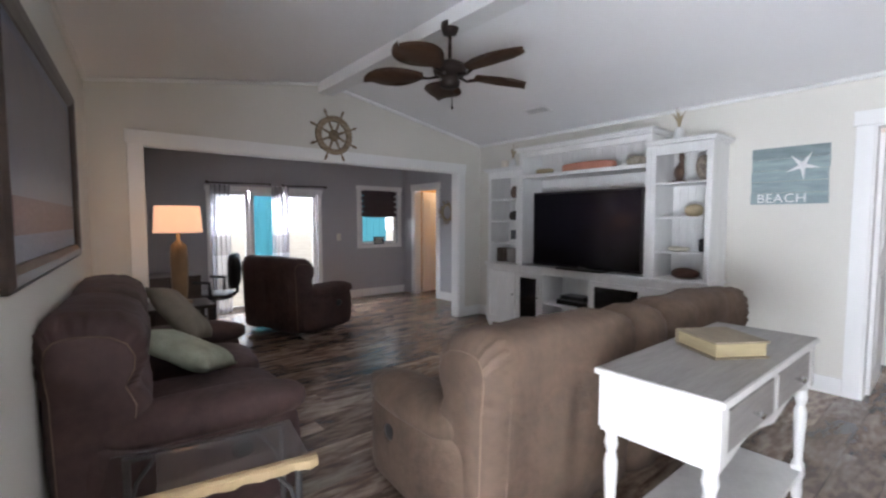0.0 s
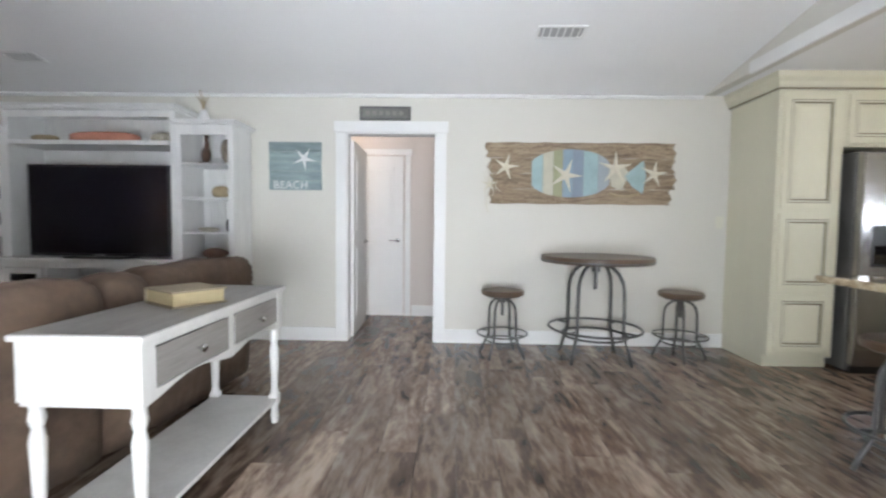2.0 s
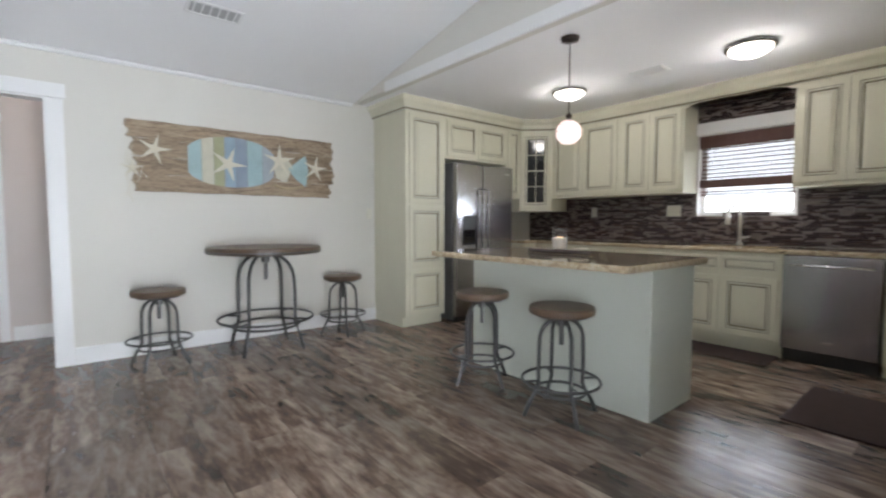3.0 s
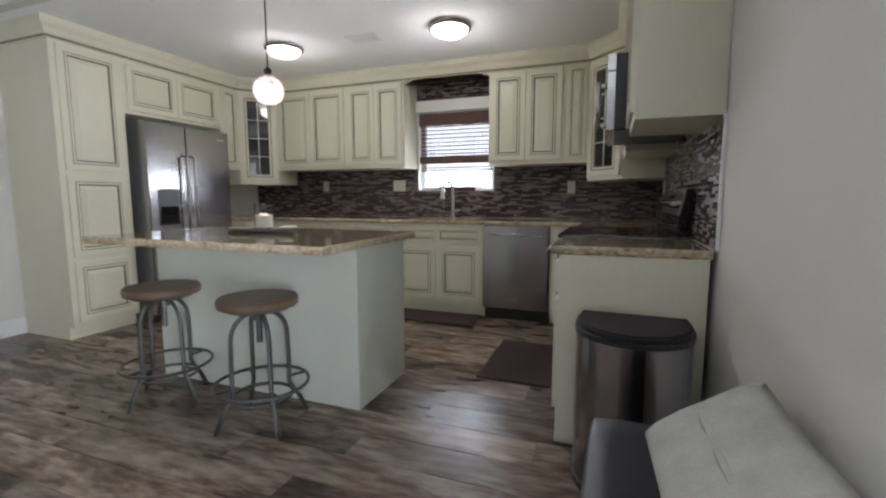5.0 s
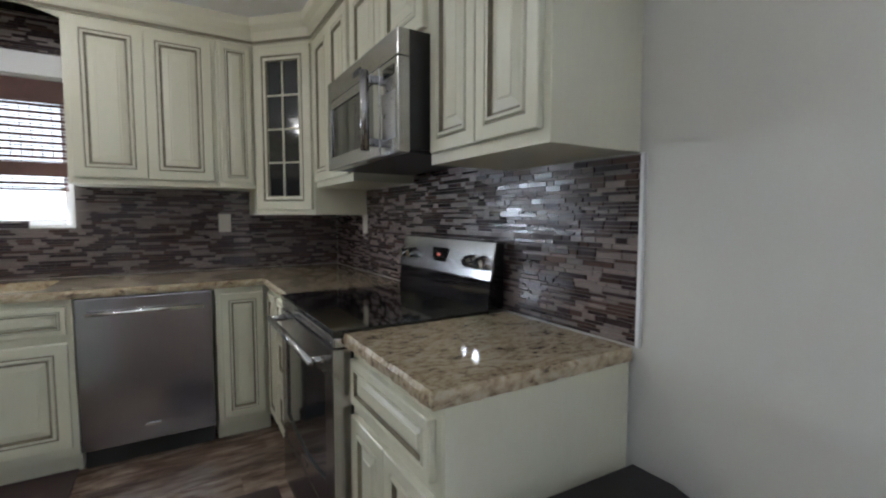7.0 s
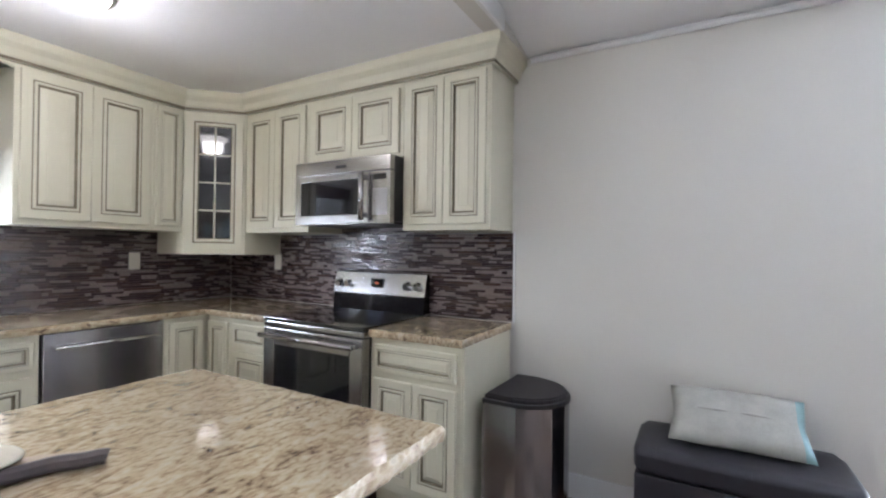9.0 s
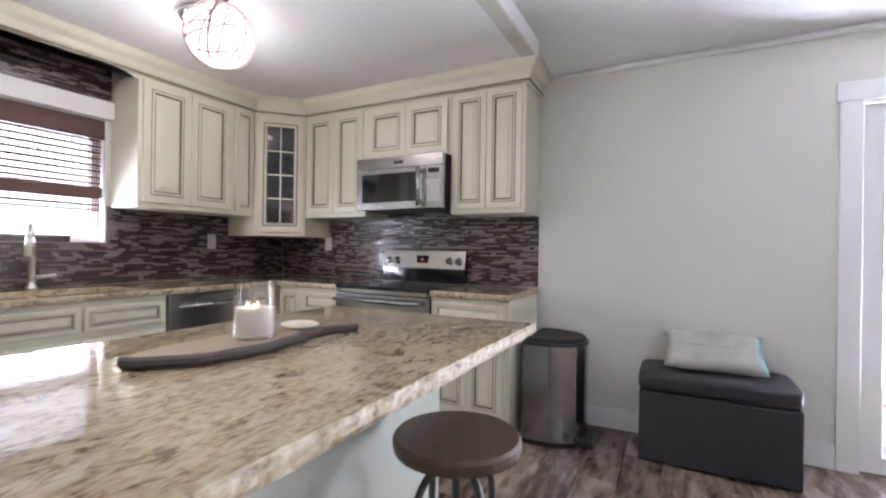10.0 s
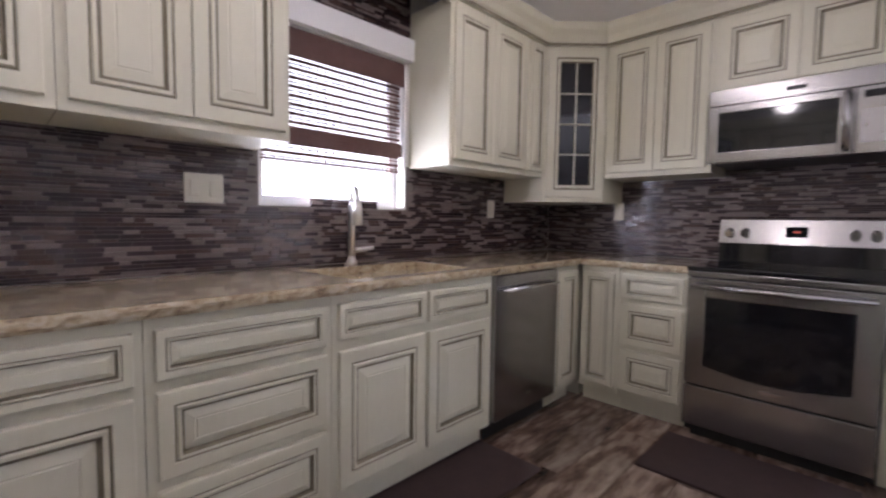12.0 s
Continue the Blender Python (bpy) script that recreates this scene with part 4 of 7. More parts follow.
tube(bm, [(0.03, -0.085, 0.825), (W - 0.03, -0.085, 0.825)], 0.013, 12)
for x in (0.045, W - 0.045):
    tube(bm, [(x, -0.02, 0.825), (x, -0.085, 0.825)], 0.014, 10)
part("oven_handle", bm, STEEL, od, smooth=True)
part("badge", B(0.34, -0.034, 0.325, 0.42, -0.029, 0.343, 0.001), CHROME, od)
part("drawer", B(0.003, -0.03, 0.075, W - 0.003, 0.03, 0.29, 0.005), STEEL, rg)
part("kick_plate", B(0.03, 0.04, 0.0, W - 0.03, 0.06, 0.07), BLACK, rg)
bm = bmesh.new()
prism(bm, [(0.555, 0.922), (0.63, 0.922), (0.63, 1.17), (0.595, 1.17), (0.565, 1.03)], 0.004, W - 0.004, "x")
bg = part("backguard", bm, BLACKGLASS, rg)
bm = bmesh.new()
prism(bm, [(0.560, 1.032), (0.590, 1.172), (0.598, 1.176), (0.63, 1.176), (0.63, 1.168), (0.6, 1.168), (0.572, 1.032)], 0.0, W, "x")
part("control_panel", bm, STEEL, bg, "brushed steel control panel")
part("display", B(0.33, 0.566, 1.075, 0.43, 0.58, 1.135), BLACKGLASS, bg)
part("clock", B(0.37, 0.5645, 1.100, 0.395, 0.567, 1.110), LED, bg, "glowing orange clock digits")
for x in (0.055, 0.135, W - 0.135, W - 0.055):
    bm = bmesh.new()
    tube(bm, [(x, 0.58, 1.098), (x, 0.55, 1.092), (x, 0.538, 1.09)], [0.026, 0.024, 0.02], 14)
    part("knob", bm, CHROME, bg, smooth=False)

mw = thing("microwave", "stainless over-the-range microwave under a short cabinet", "microwave", (0.435, 1.27, 1.478), 90)
W, H = 0.748, 0.39
part("body", B(0, 0.03, 0.012, W, 0.425, H, 0.003), BLACK, mw)
part("vent_strip", B(0.0, -0.012, H - 0.085, W, 0.03, H, 0.003), STEEL, mw)
bm = bmesh.new()
for a, b, c, d in ((0.0, 0.0, 0.05, H - 0.088), (0.545, 0.0, 0.60, H - 0.088), (0.05, 0.0, 0.545, 0.055), (0.05, H - 0.125, 0.545, H - 0.088)):
    box(bm, a, -0.014, b, c, 0.03, d, 0.003)
md = part("door", bm, STEEL, mw, "stainless door with a dark window")
part("window", B(0.049, -0.008, 0.054, 0.546, 0.02, H - 0.124), BLACKGLASS, md)
bm = bmesh.new()
tube(bm, [(0.575, -0.058, H - 0.098), (0.575, -0.058, 0.02)], 0.016, 14)
for z in (H - 0.125, 0.05):
    box(bm, 0.566, -0.05, z - 0.014, 0.584, -0.0125, z + 0.014, 0.003)
part("handle", bm, STEEL, md, smooth=True)
part("control_panel", B(0.603, -0.012, 0.0, W, 0.03, H - 0.088, 0.003), STEEL, mw)
part("display", B(0.630, -0.0145, 0.252, W - 0.03, -0.011, 0.284), BLACKGLASS, mw)
part("keypad", B(0.625, -0.0145, 0.05, W - 0.02, -0.011, 0.2), mat("keypad_grey", (0.44, 0.43, 0.43), 0.3, 0.9), mw)
part("underside", B(0.02, 0.03, 0.0, W - 0.02, 0.40, 0.012), BLACK, mw)
part("badge", B(0.34, -0.0145, H - 0.055, 0.42, -0.012, H - 0.035, 0.001), BLACK, mw)

# ---- living room ----
def back_roll(bm, x0, x1, top, seed):
    """A padded backrest: one rolled outline, drawn in at both ends, with slack creases. Returns its two end seams."""
    prof = [(-0.005, 0.08), (-0.020, 0.25), (-0.028, 0.42), (-0.034, top - 0.30), (-0.046, top - 0.20), (-0.052, top - 0.12), (-0.042, top - 0.055), (-0.010, top - 0.014), (0.05, top), (0.13, top - 0.002), (0.215, top - 0.018), (0.285, top - 0.062), (0.318, top - 0.13), (0.312, top - 0.20), (0.285, top - 0.255), (0.272, top - 0.29), (0.29, top - 0.33), (0.315, top - 0.39), (0.30, 0.44), (0.24, 0.40), (0.16, 0.30), (0.14, 0.08)]
    c = (0.10, top - 0.28)
    n = max(8, int((x1 - x0) / 0.035))
    xs = [0.0, 0.010, 0.034, 0.075, 0.130]
    ks = (0.70, 0.76, 0.885, 0.965, 1.0)
    wd = x1 - x0
    st = [(q, k) for q, k in zip(xs, ks)] + [(0.130 + (wd - 0.260) * i / n, 1.0) for i in range(1, n)] + [(wd - q, k) for q, k in zip(reversed(xs), reversed(ks))]
    rings = []
    for dx, k in st:
        u = dx / wd
        sag = 0.012 * math.sin(math.pi * u)
        ring = []
        for y, z in prof:
            kz = k if z > 0.3 else 1.0
            p = Vector((x0 + dx, c[0] + (y - c[0]) * (k + sag), c[1] + (z - c[1]) * kz + (0.012 * math.sin(math.pi * u) if z > top - 0.1 else 0.0)))
            if k > 0.9:
                p += 0.016 * noise.noise_vector(p * 4.5 + Vector((seed, seed * 1.7, 0.3))) + 0.009 * noise.noise_vector(p * 15.0 + Vector((seed, 0, 0)))
            ring.append(p)
        rings.append(ring)
    vs = [[bm.verts.new(p) for p in r] for r in rings]
    m = len(prof)
    for ra, rb in zip(vs, vs[1:]):
        for i in range(m):
            bm.faces.new((ra[i], ra[(i + 1) % m], rb[(i + 1) % m], rb[i]))
    bm.faces.new(vs[0][::-1])
    bm.faces.new(vs[-1])
    bmesh.ops.recalc_face_normals(bm, faces=bm.faces)
    return rings[1:5], rings[-2:-6:-1]


def gathers(bm, rings, seed):
    """A pleated skin that runs from the end seam over the roll's shoulder."""
    mid = sum(rings[0], Vector()) / len(rings[0])
    rows = []
    for i in range(3, 16):
        for j in range(8):
            s = i + j / 8
            fold = 0.5 + 0.5 * math.sin(s * 8.5 + 2.0 * noise.noise((s * 0.9, seed, 0.2)))
            row = []
            for r, lift in zip(rings, (0.25, 1.0, 0.8, -0.4)):
                p = r[i].lerp(r[i + 1], j / 8)
                out = Vector((0, p.y - mid.y, p.z - mid.z)).normalized()
                row.append(bm.verts.new(p + out * (0.011 * fold * lift if lift > 0 else -0.004)))
            rows.append(row)
    for a, b in zip(rows, rows[1:]):
        for p in range(len(a) - 1):
            bm.faces.new((a[p], a[p + 1], b[p + 1], b[p]))
    bmesh.ops.recalc_face_normals(bm, faces=bm.faces)


def sofa(name, label, place, rz, widths, material, depth=0.95, category="sofa", lever=True, back=0.92):
    """A padded reclining seat: arms, a seat and a two-tier back cushion for each width."""
    root = thing(name, label, category, place, rz)
    a = 0.24
    L = sum(widths) + 2 * a
    bm = bmesh.new()
    soft(bm, 0.05, 0.06, 0.05, L - 0.05, depth - 0.06, 0.38, 9, 6)
    part("base", bm, material, root, smooth=True)
    for i, x in enumerate((0.0, L - a)):
        bm = bmesh.new()
        soft(bm, x + 0.01, 0.07, 0.04, x + a - 0.01, depth - 0.02, 0.50, 7, 8, 0.012, 0.006, i + 1.0)
        arm = part("arm", bm, material, root, smooth=True)
        bm = bmesh.new()
        soft(bm, x - 0.015, 0.12, 0.43, x + a + 0.015, depth + 0.015, 0.585, 3.2, 9, 0.015, 0.008, i + 5.0)
        part("arm_pad", bm, material, arm, smooth=True)
        if lever:
            ox = x + 0.004 if i == 0 else x + a - 0.004
            bm = bmesh.new()
            soft(bm, ox - 0.012, depth - 0.33, 0.30, ox + 0.012, depth - 0.24, 0.38, 2.5, 5)
            part("recline_lever", bm, BLACK, arm, "dark recline pull", smooth=True)
    x = a
    for i, w in enumerate(widths):
        console = w < 0.4
        bm = bmesh.new()
        top = 0.52 if console else 0.475
        soft(bm, x + 0.004, 0.2, 0.30, x + w - 0.004, depth - 0.01, top, 4.5, 9, 0.025, 0.008, i + 9.0)
        part("seat", bm, material, root, smooth=True)
        if not console:
            bm = bmesh.new()
            soft(bm, x + 0.01, depth - 0.06, 0.08, x + w - 0.01, depth + 0.015, 0.33, 4, 7, 0.01, 0.006, i + 2.0)
            part("footrest", bm, material, root, smooth=True)
        x0 = x + 0.001 - (a - 0.03 if i == 0 else 0)
        x1 = x + w - 0.001 + (a - 0.03 if i == len(widths) - 1 else 0)
        bm = bmesh.new()
        rim = back_roll(bm, x0, x1, back - (0.012 if console else 0.0), i + 17.0)
        bk = part("backrest", bm, material, root, smooth=True)
        for ring, on in zip(rim, (i == 0, i == len(widths) - 1)):
            if on:
                bm = bmesh.new()
                tube(bm, [tuple(p) for p in ring[0]], 0.0035, 5, True)
                part("piping", bm, PIPING, bk, "tan stitched seam", smooth=True)
                bm = bmesh.new()
                gathers(bm, ring, i + 31)
                part("gathers", bm, material, bk, "gathered pleats along the end seam", smooth=True)
                sx = x0 + 0.12 if i == 0 and ring is rim[0] else x1 - 0.12
                bm = bmesh.new()
                tube(bm, [(sx, -0.008, 0.10), (sx, -0.024, 0.28), (sx, -0.034, 0.46), (sx, -0.046, back - 0.27), (sx, -0.056, back - 0.16)], 0.0055, 6)
                part("back_seam", bm, material, bk, "raised stitched seam", smooth=True)
        x += w
    return root


sofa("loveseat", "brown suede reclining loveseat with its back to the console table", (1.515, 6.715, 0), -4, (0.79, 0.29, 0.79), SUEDE, 0.92, "sofa", True, 0.925)
sofa("sofa", "dark brown suede reclining sofa against the wall", (0.49, 9.47, 0), -95.4, (0.66, 0.66), SUEDE_DARK, 0.93, "sofa", True, 0.99)
sofa("recliner", "dark brown suede recliner chair in the wide opening", (1.99, 11.40, 0), -70, (0.54,), SUEDE_DARK, 0.92, "armchair", True, 0.93)


def pillow(name, label, m, w, h, t, material, bars=False, stripe=None):
    root = tagged(new(name), label, "cushion")
    root.matrix_basis = m
    bm = bmesh.new()
    n = 14
    top = {}
    for s in (1, -1):
        for i in range(n + 1):
            for j in range(n + 1):
                u, v = -1 + 2 * i / n, -1 + 2 * j / n
                edge = max(0.0, (1 - u ** 4) * (1 - v ** 4)) ** 0.5
                pinch = 1 - 0.07 * (1 - abs(u)) * abs(v) ** 3
                pinch2 = 1 - 0.07 * (1 - abs(v)) * abs(u) ** 3
                z = s * t / 2 * edge * (1 + 0.18 * noise.noise((u * 1.7 + t * 9, v * 1.7, s)))
                if edge < 1e-6 and s < 0:
                    top[(s, i, j)] = top[(1, i, j)]
                    continue
                top[(s, i, j)] = bm.verts.new((u * w / 2 * pinch2, v * h / 2 * pinch, z))
        for i in range(n):
            for j in range(n):
                q = [top[(s, a, b)] for a, b in ((i, j), (i + 1, j), (i + 1, j + 1), (i, j + 1))]
                f = bm.faces.new(q if s > 0 else q[::-1])
                f.material_index = 1 if stripe and i >= n - 1 else 0
    body = part("cover", bm, [material, stripe] if stripe else material, root, smooth=True)
    if bars:
        bm = bmesh.new()
        for k in range(5):
            y = -h * 0.28 + k * h * 0.14
            for x0 in (-w * 0.28, -w * 0.02):
                x1 = x0 + w * (0.16 + 0.05 * (k % 3))
                zz = t / 2 * 0.80 - 0.012 * abs(k - 2)
                tube(bm, [(x0, y, zz), ((x0 + x1) / 2, y, zz + 0.006), (x1, y, zz)], 0.010, 6)
        part("raised_pattern", bm, material, body)
    return root


pillow("throw_pillow", "sage green throw pillow lying on the sofa seat", pose(0.90, 8.48, 0.61, 24, 14, 57), 0.46, 0.46, 0.14, CUSHION_GREEN)
pillow("throw_pillow", "taupe patterned throw pillow leaning on the sofa back", pose(0.97, 9.06, 0.72, 50, 12, 65), 0.46, 0.46, 0.14, CUSHION_TAUPE)

# small side table with a raw wood edge
st = thing("side_table", "low glass side table with a raw wood front edge", "side table", (0.43, 7.19, 0), -9)
top = part("tabletop", B(0.0, 0.022, 0.480, 0.64, 0.38, 0.492, 0.003), CABGLASS, st, "clear glass top")
top.visible_shadow = False
bm = bmesh.new()
N = 24
rows = []
for i in range(N + 1):
    u = i / N
    w1, w2 = 0.006 * math.sin(i * 1.3), 0.004 * math.sin(i * 2.1 + 1)
    rows.append([bm.verts.new((-0.02 + 0.68 * u, y, z)) for y, z in ((w1 - 0.010, 0.463 + w2), (0.021, 0.463 + w2), (0.021, 0.502), (w1, 0.502), (w1 - 0.012, 0.494))])
for a, b in zip(rows, rows[1:]):
    for k in range(5):
        bm.faces.new((a[k], a[(k + 1) % 5], b[(k + 1) % 5], b[k]))
bm.faces.new(rows[0])
bm.faces.new(rows[-1][::-1])
bmesh.ops.recalc_face_normals(bm, faces=bm.faces)
part("edge_board", bm, RAWWOOD, st, "raw light wood front edge")
for x in (0.05, 0.60):
    s_ = 1 if x > 0.3 else -1
    for y in (0.04, 0.35):
        bm = bmesh.new()
        tube(bm, [(x, y, 0), (x, y, 0.479)], 0.013, 8)
        tube(bm, [(x, y, 0.26), (x - s_ * 0.03, y, 0.38), (x - s_ * 0.10, y, 0.47)], 0.008, 6)
        part("leg", bm, GUNMETAL, st)
for y in (0.04, 0.35):
    part("rail", B(0.05, y - 0.008, 0.463, 0.60, y + 0.008, 0.4795, 0.002), GUNMETAL, st)

# console table behind the loveseat
ct = thing("console_table", "white console table with grey top and two drawers", "console table", (1.965, 6.06, 0))
W, D, H = 1.18, 0.41, 0.80
part("top", B(-0.02, -0.02, H - 0.022, W + 0.02, D + 0.02, H, 0.004), CONSOLEWHITE, ct)
part("top_inlay", B(-0.012, -0.012, H + 0.0005, W + 0.012, D + 0.012, H + 0.004, 0.001), GREYTOP, ct, "grey washed wooden top")
AP = 0.22
bm = bmesh.new()
for x in (0.0, W - 0.02):
    box(bm, x, 0.0, H - 0.022 - AP, x + 0.02, D, H - 0.023, 0.002)
    box(bm, x - 0.004, 0.03, H - AP - 0.012, x + 0.024, D - 0.03, H - AP, 0.002)
box(bm, 0.02, D - 0.02, H - 0.022 - AP, W - 0.02, D, H - 0.023)
box(bm, 0.02, 0.0, H - 0.05, W - 0.02, 0.02, H - 0.023)
for x in (0.0, W / 2 - 0.02, W - 0.045):
    box(bm, x + (0.02 if x == 0 else 0), 0.0, H - 0.20, x + 0.045, 0.02, H - 0.05)
wave = [(0.02 + (W - 0.04) * i / 40, H - 0.232 - 0.012 * math.cos(2 * math.pi * 2 * i / 40) + 0.018 * abs(math.sin(2 * math.pi * i / 40))) for i in range(41)]
prism(bm, wave + [(W - 0.02, H - 0.2), (0.02, H - 0.2)], 0.0, 0.02, "y")
part("frame", bm, CONSOLEWHITE, ct)
for x0 in (0.07, W / 2 + 0.03):
    bm = bmesh.new()
    box(bm, x0, -0.004, H - 0.195, x0 + W / 2 - 0.10, 0.3, H - 0.055, 0.003)
    dr = part("drawer", bm, GREYTOP, ct, "grey washed drawer front")
    bm = bmesh.new()
    lathe(bm, [(0.006, 0), (0.006, 0.012), (0.016, 0.02), (0.017, 0.03), (0.008, 0.036)], 12)
    bmesh.ops.transform(bm, matrix=pose(x0 + W / 4 - 0.05, -0.004, H - 0.125, 90, 0, 0), verts=bm.verts)
    part("knob", bm, CHROME, dr, "faceted clear knob")
LP = [(0.019, 0), (0.021, 0.02), (0.024, 0.04), (0.02, 0.06), (0.022, 0.12), (0.026, 0.16), (0.018, 0.19), (0.02, 0.24), (0.024, 0.33), (0.027, 0.40), (0.018, 0.44), (0.027, 0.47), (0.022, 0.50), (0.026, 0.52), (0.026, 0.534)]
for x in (0.03, W - 0.03):
    for y in (0.03, D - 0.03):
        bm = bmesh.new()
        lathe(bm, [(r, z * 1.075) for r, z in LP], 14, (x, y, 0))
        box(bm, x - 0.036, y - 0.036, 0.573, x + 0.036, y + 0.036, H - 0.0235, 0.002)
        box(bm, x - 0.024, y - 0.024, 0.11, x + 0.024, y + 0.024, 0.175, 0.002)
        part("leg", bm, CONSOLEWHITE, ct, "turned white leg")
part("shelf", B(0.01, 0.01, 0.13, W - 0.01, D - 0.01, 0.15, 0.003), CONSOLEWHITE, ct)

bk = thing("antique_book", "thick old tan book with yellowed pages on the console", "book", (2.38, 6.22, 0.805), -33)
bm = bmesh.new()
box(bm, 0.008, 0.006, 0.008, 0.23, 0.245, 0.062, 0.004)
part("page_block", bm, YELLOW, bk, "yellowed page block")
bm = bmesh.new()
box(bm, 0, 0.0, 0, 0.24, 0.25, 0.0075, 0.002)
box(bm, 0, 0.0, 0.0625, 0.24, 0.25, 0.072, 0.002)
box(bm, 0.0, 0.246, 0.004, 0.24, 0.262, 0.068, 0.006)
part("cover", bm, TANLEATHER, bk)

# media unit
def media_unit():
    root = thing("media_cabinet", "white distressed wall unit with open shelves and television bay", "media unit", (4.565, 9.69, 0), -90)
    # x runs south along the wall, y goes back into it
    Dp = EX - 4.565 - 0.018
    L1, L2, L3 = 0.52, 2.12, 2.64
    led = 0.828

    bm = bmesh.new()
    box(bm, -0.02, -0.03, led - 0.03, L3 + 0.02, Dp, led, 0.005)
    box(bm, 0.0, 0.0, 0.06, L3, Dp, 0.10)
    box(bm, 0, Dp - 0.01, 0.10, L3, Dp, led - 0.03)
    for x in (0, L1 - 0.02, L1 + 0.36, L1 + 0.98, L2 - 0.02, L3 - 0.02):
        box(bm, x, 0.0, 0.1, x + 0.02, Dp - 0.01, led - 0.03)
    box(bm, L1 + 0.38, 0.01, 0.40, L1 + 0.98, Dp - 0.01, 0.42)
    box(bm, 0.0, 0.0, led - 0.09, L3, 0.018, led - 0.03)
    for x in (0.03, L1 - 0.03, L1 + 0.05, L2 - 0.05, L2 + 0.03, L3 - 0.03):
        lathe(bm, [(0.02, 0), (0.03, 0.02), (0.025, 0.06)], 10, (x, 0.04, 0))
        lathe(bm, [(0.02, 0), (0.03, 0.02), (0.025, 0.06)], 10, (x, Dp - 0.05, 0))
    base = part("base_cabinet", bm, WHITEWASH, root)

    def cupboard(x0, x1, glazed):
        bm = bmesh.new()
        z0, z1, f = 0.105, led - 0.095, 0.05
        for a, b, c, d in ((x0, z0, x0 + f, z1), (x1 - f, z0, x1, z1), (x0 + f, z0, x1 - f, z0 + f), (x0 + f, z1 - f, x1 - f, z1)):
            box(bm, a, -0.018, b, c, 0.0, d, 0.003)
        if not glazed:
            box(bm, x0 + f, -0.010, z0 + f, x1 - f, -0.002, z1 - f)
        d = part("cupboard_door", bm, WHITEWASH, base)
        if glazed:
            part("pane", B(x0 + f, -0.010, z0 + f, x1 - f, -0.006, z1 - f), BLACKGLASS, d, "dark glass pane")
        bm = bmesh.new()
        kx = x1 - f / 2
        tube(bm, [(kx, -0.018, 0.46), (kx, -0.03, 0.46), (kx, -0.036, 0.46)], [0.006, 0.012, 0.009], 10)
        part("knob", bm, BRONZE, d)
    cupboard(0.025, L1 - 0.025, False)
    cupboard(L1 + 0.005, L1 + 0.355, True)
    cupboard(L1 + 1.005, L2 - 0.025, True)
    cupboard(L2 + 0.005, L3 - 0.025, False)

    def back_slats(x0, x1, z0, z1, owner):
        n = max(3, round((x1 - x0) / 0.075))
        part("back_panel", B(x0, Dp - 0.004, z0, x1, Dp, z1), WHITEWASH, owner)
        for i in range(n):
            q = x0 + (x1 - x0) * i / n
            part("back_slat", B(q + 0.003, Dp - 0.012, z0, q + (x1 - x0) / n - 0.003, Dp - 0.0045, z1, 0.003), WHITEWASH, owner)

    def tower(x0, x1, top, shelves):
        bm = bmesh.new()
        box(bm, x0 - 0.03, -0.015, top, x1 + 0.03, Dp, top + 0.02, 0.004)
        box(bm, x0 - 0.045, -0.03, top + 0.0195, x1 + 0.045, Dp, top + 0.04, 0.006)
        t = part("cornice", bm, WHITEWASH, root)
        part("side_panel", B(x0, 0.02, led + 0.001, x0 + 0.045, Dp, top - 0.001, 0.002), WHITEWASH, t)
        part("side_panel", B(x1 - 0.045, 0.02, led + 0.001, x1, Dp, top - 0.001, 0.002), WHITEWASH, t)
        part("top_rail", B(x0 + 0.0455, 0.02, top - 0.09, x1 - 0.0455, 0.05, top - 0.001, 0.002), WHITEWASH, t)
        back_slats(x0 + 0.0455, x1 - 0.0455, led + 0.002, top - 0.002, t)
        for z in shelves:
            part("shelf", B(x0 + 0.046, 0.03, z - 0.018, x1 - 0.046, Dp - 0.013, z, 0.003), WHITEWASH, t)
    tower(0.0, L1, 1.98, (1.085, 1.365, 1.64))
    tower(L2, L3, 2.05, (1.08, 1.40, 1.71))
    bm = bmesh.new()
    box(bm, L1 - 0.015, -0.02, 2.17, L2 + 0.015, Dp, 2.20, 0.005)
    box(bm, L1 - 0.03, -0.035, 2.1995, L2 + 0.03, Dp, 2.225, 0.006)
    br = part("cornice", bm, WHITEWASH, root)
    part("side_panel", B(L1 + 0.001, 0.02, led + 0.001, L1 + 0.05, Dp, 2.169, 0.002), WHITEWASH, br)
    part("side_panel", B(L2 - 0.05, 0.02, led + 0.001, L2 - 0.001, Dp, 2.169, 0.002), WHITEWASH, br)
    part("bridge_shelf", B(L1 + 0.0505, 0.0, 1.86, L2 - 0.0505, Dp - 0.013, 1.90, 0.004), WHITEWASH, br)
    part("top_rail", B(L1 + 0.0505, 0.02, 2.11, L2 - 0.0505, 0.04, 2.169, 0.002), WHITEWASH, br)
    back_slats(L1 + 0.0505, L2 - 0.0505, 1.901, 2.169, br)
    part("back_panel", B(L1 + 0.0505, Dp - 0.012, led + 0.001, L2 - 0.0505, Dp - 0.004, 1.859), WHITEWASH, br)
    return root


media_unit()

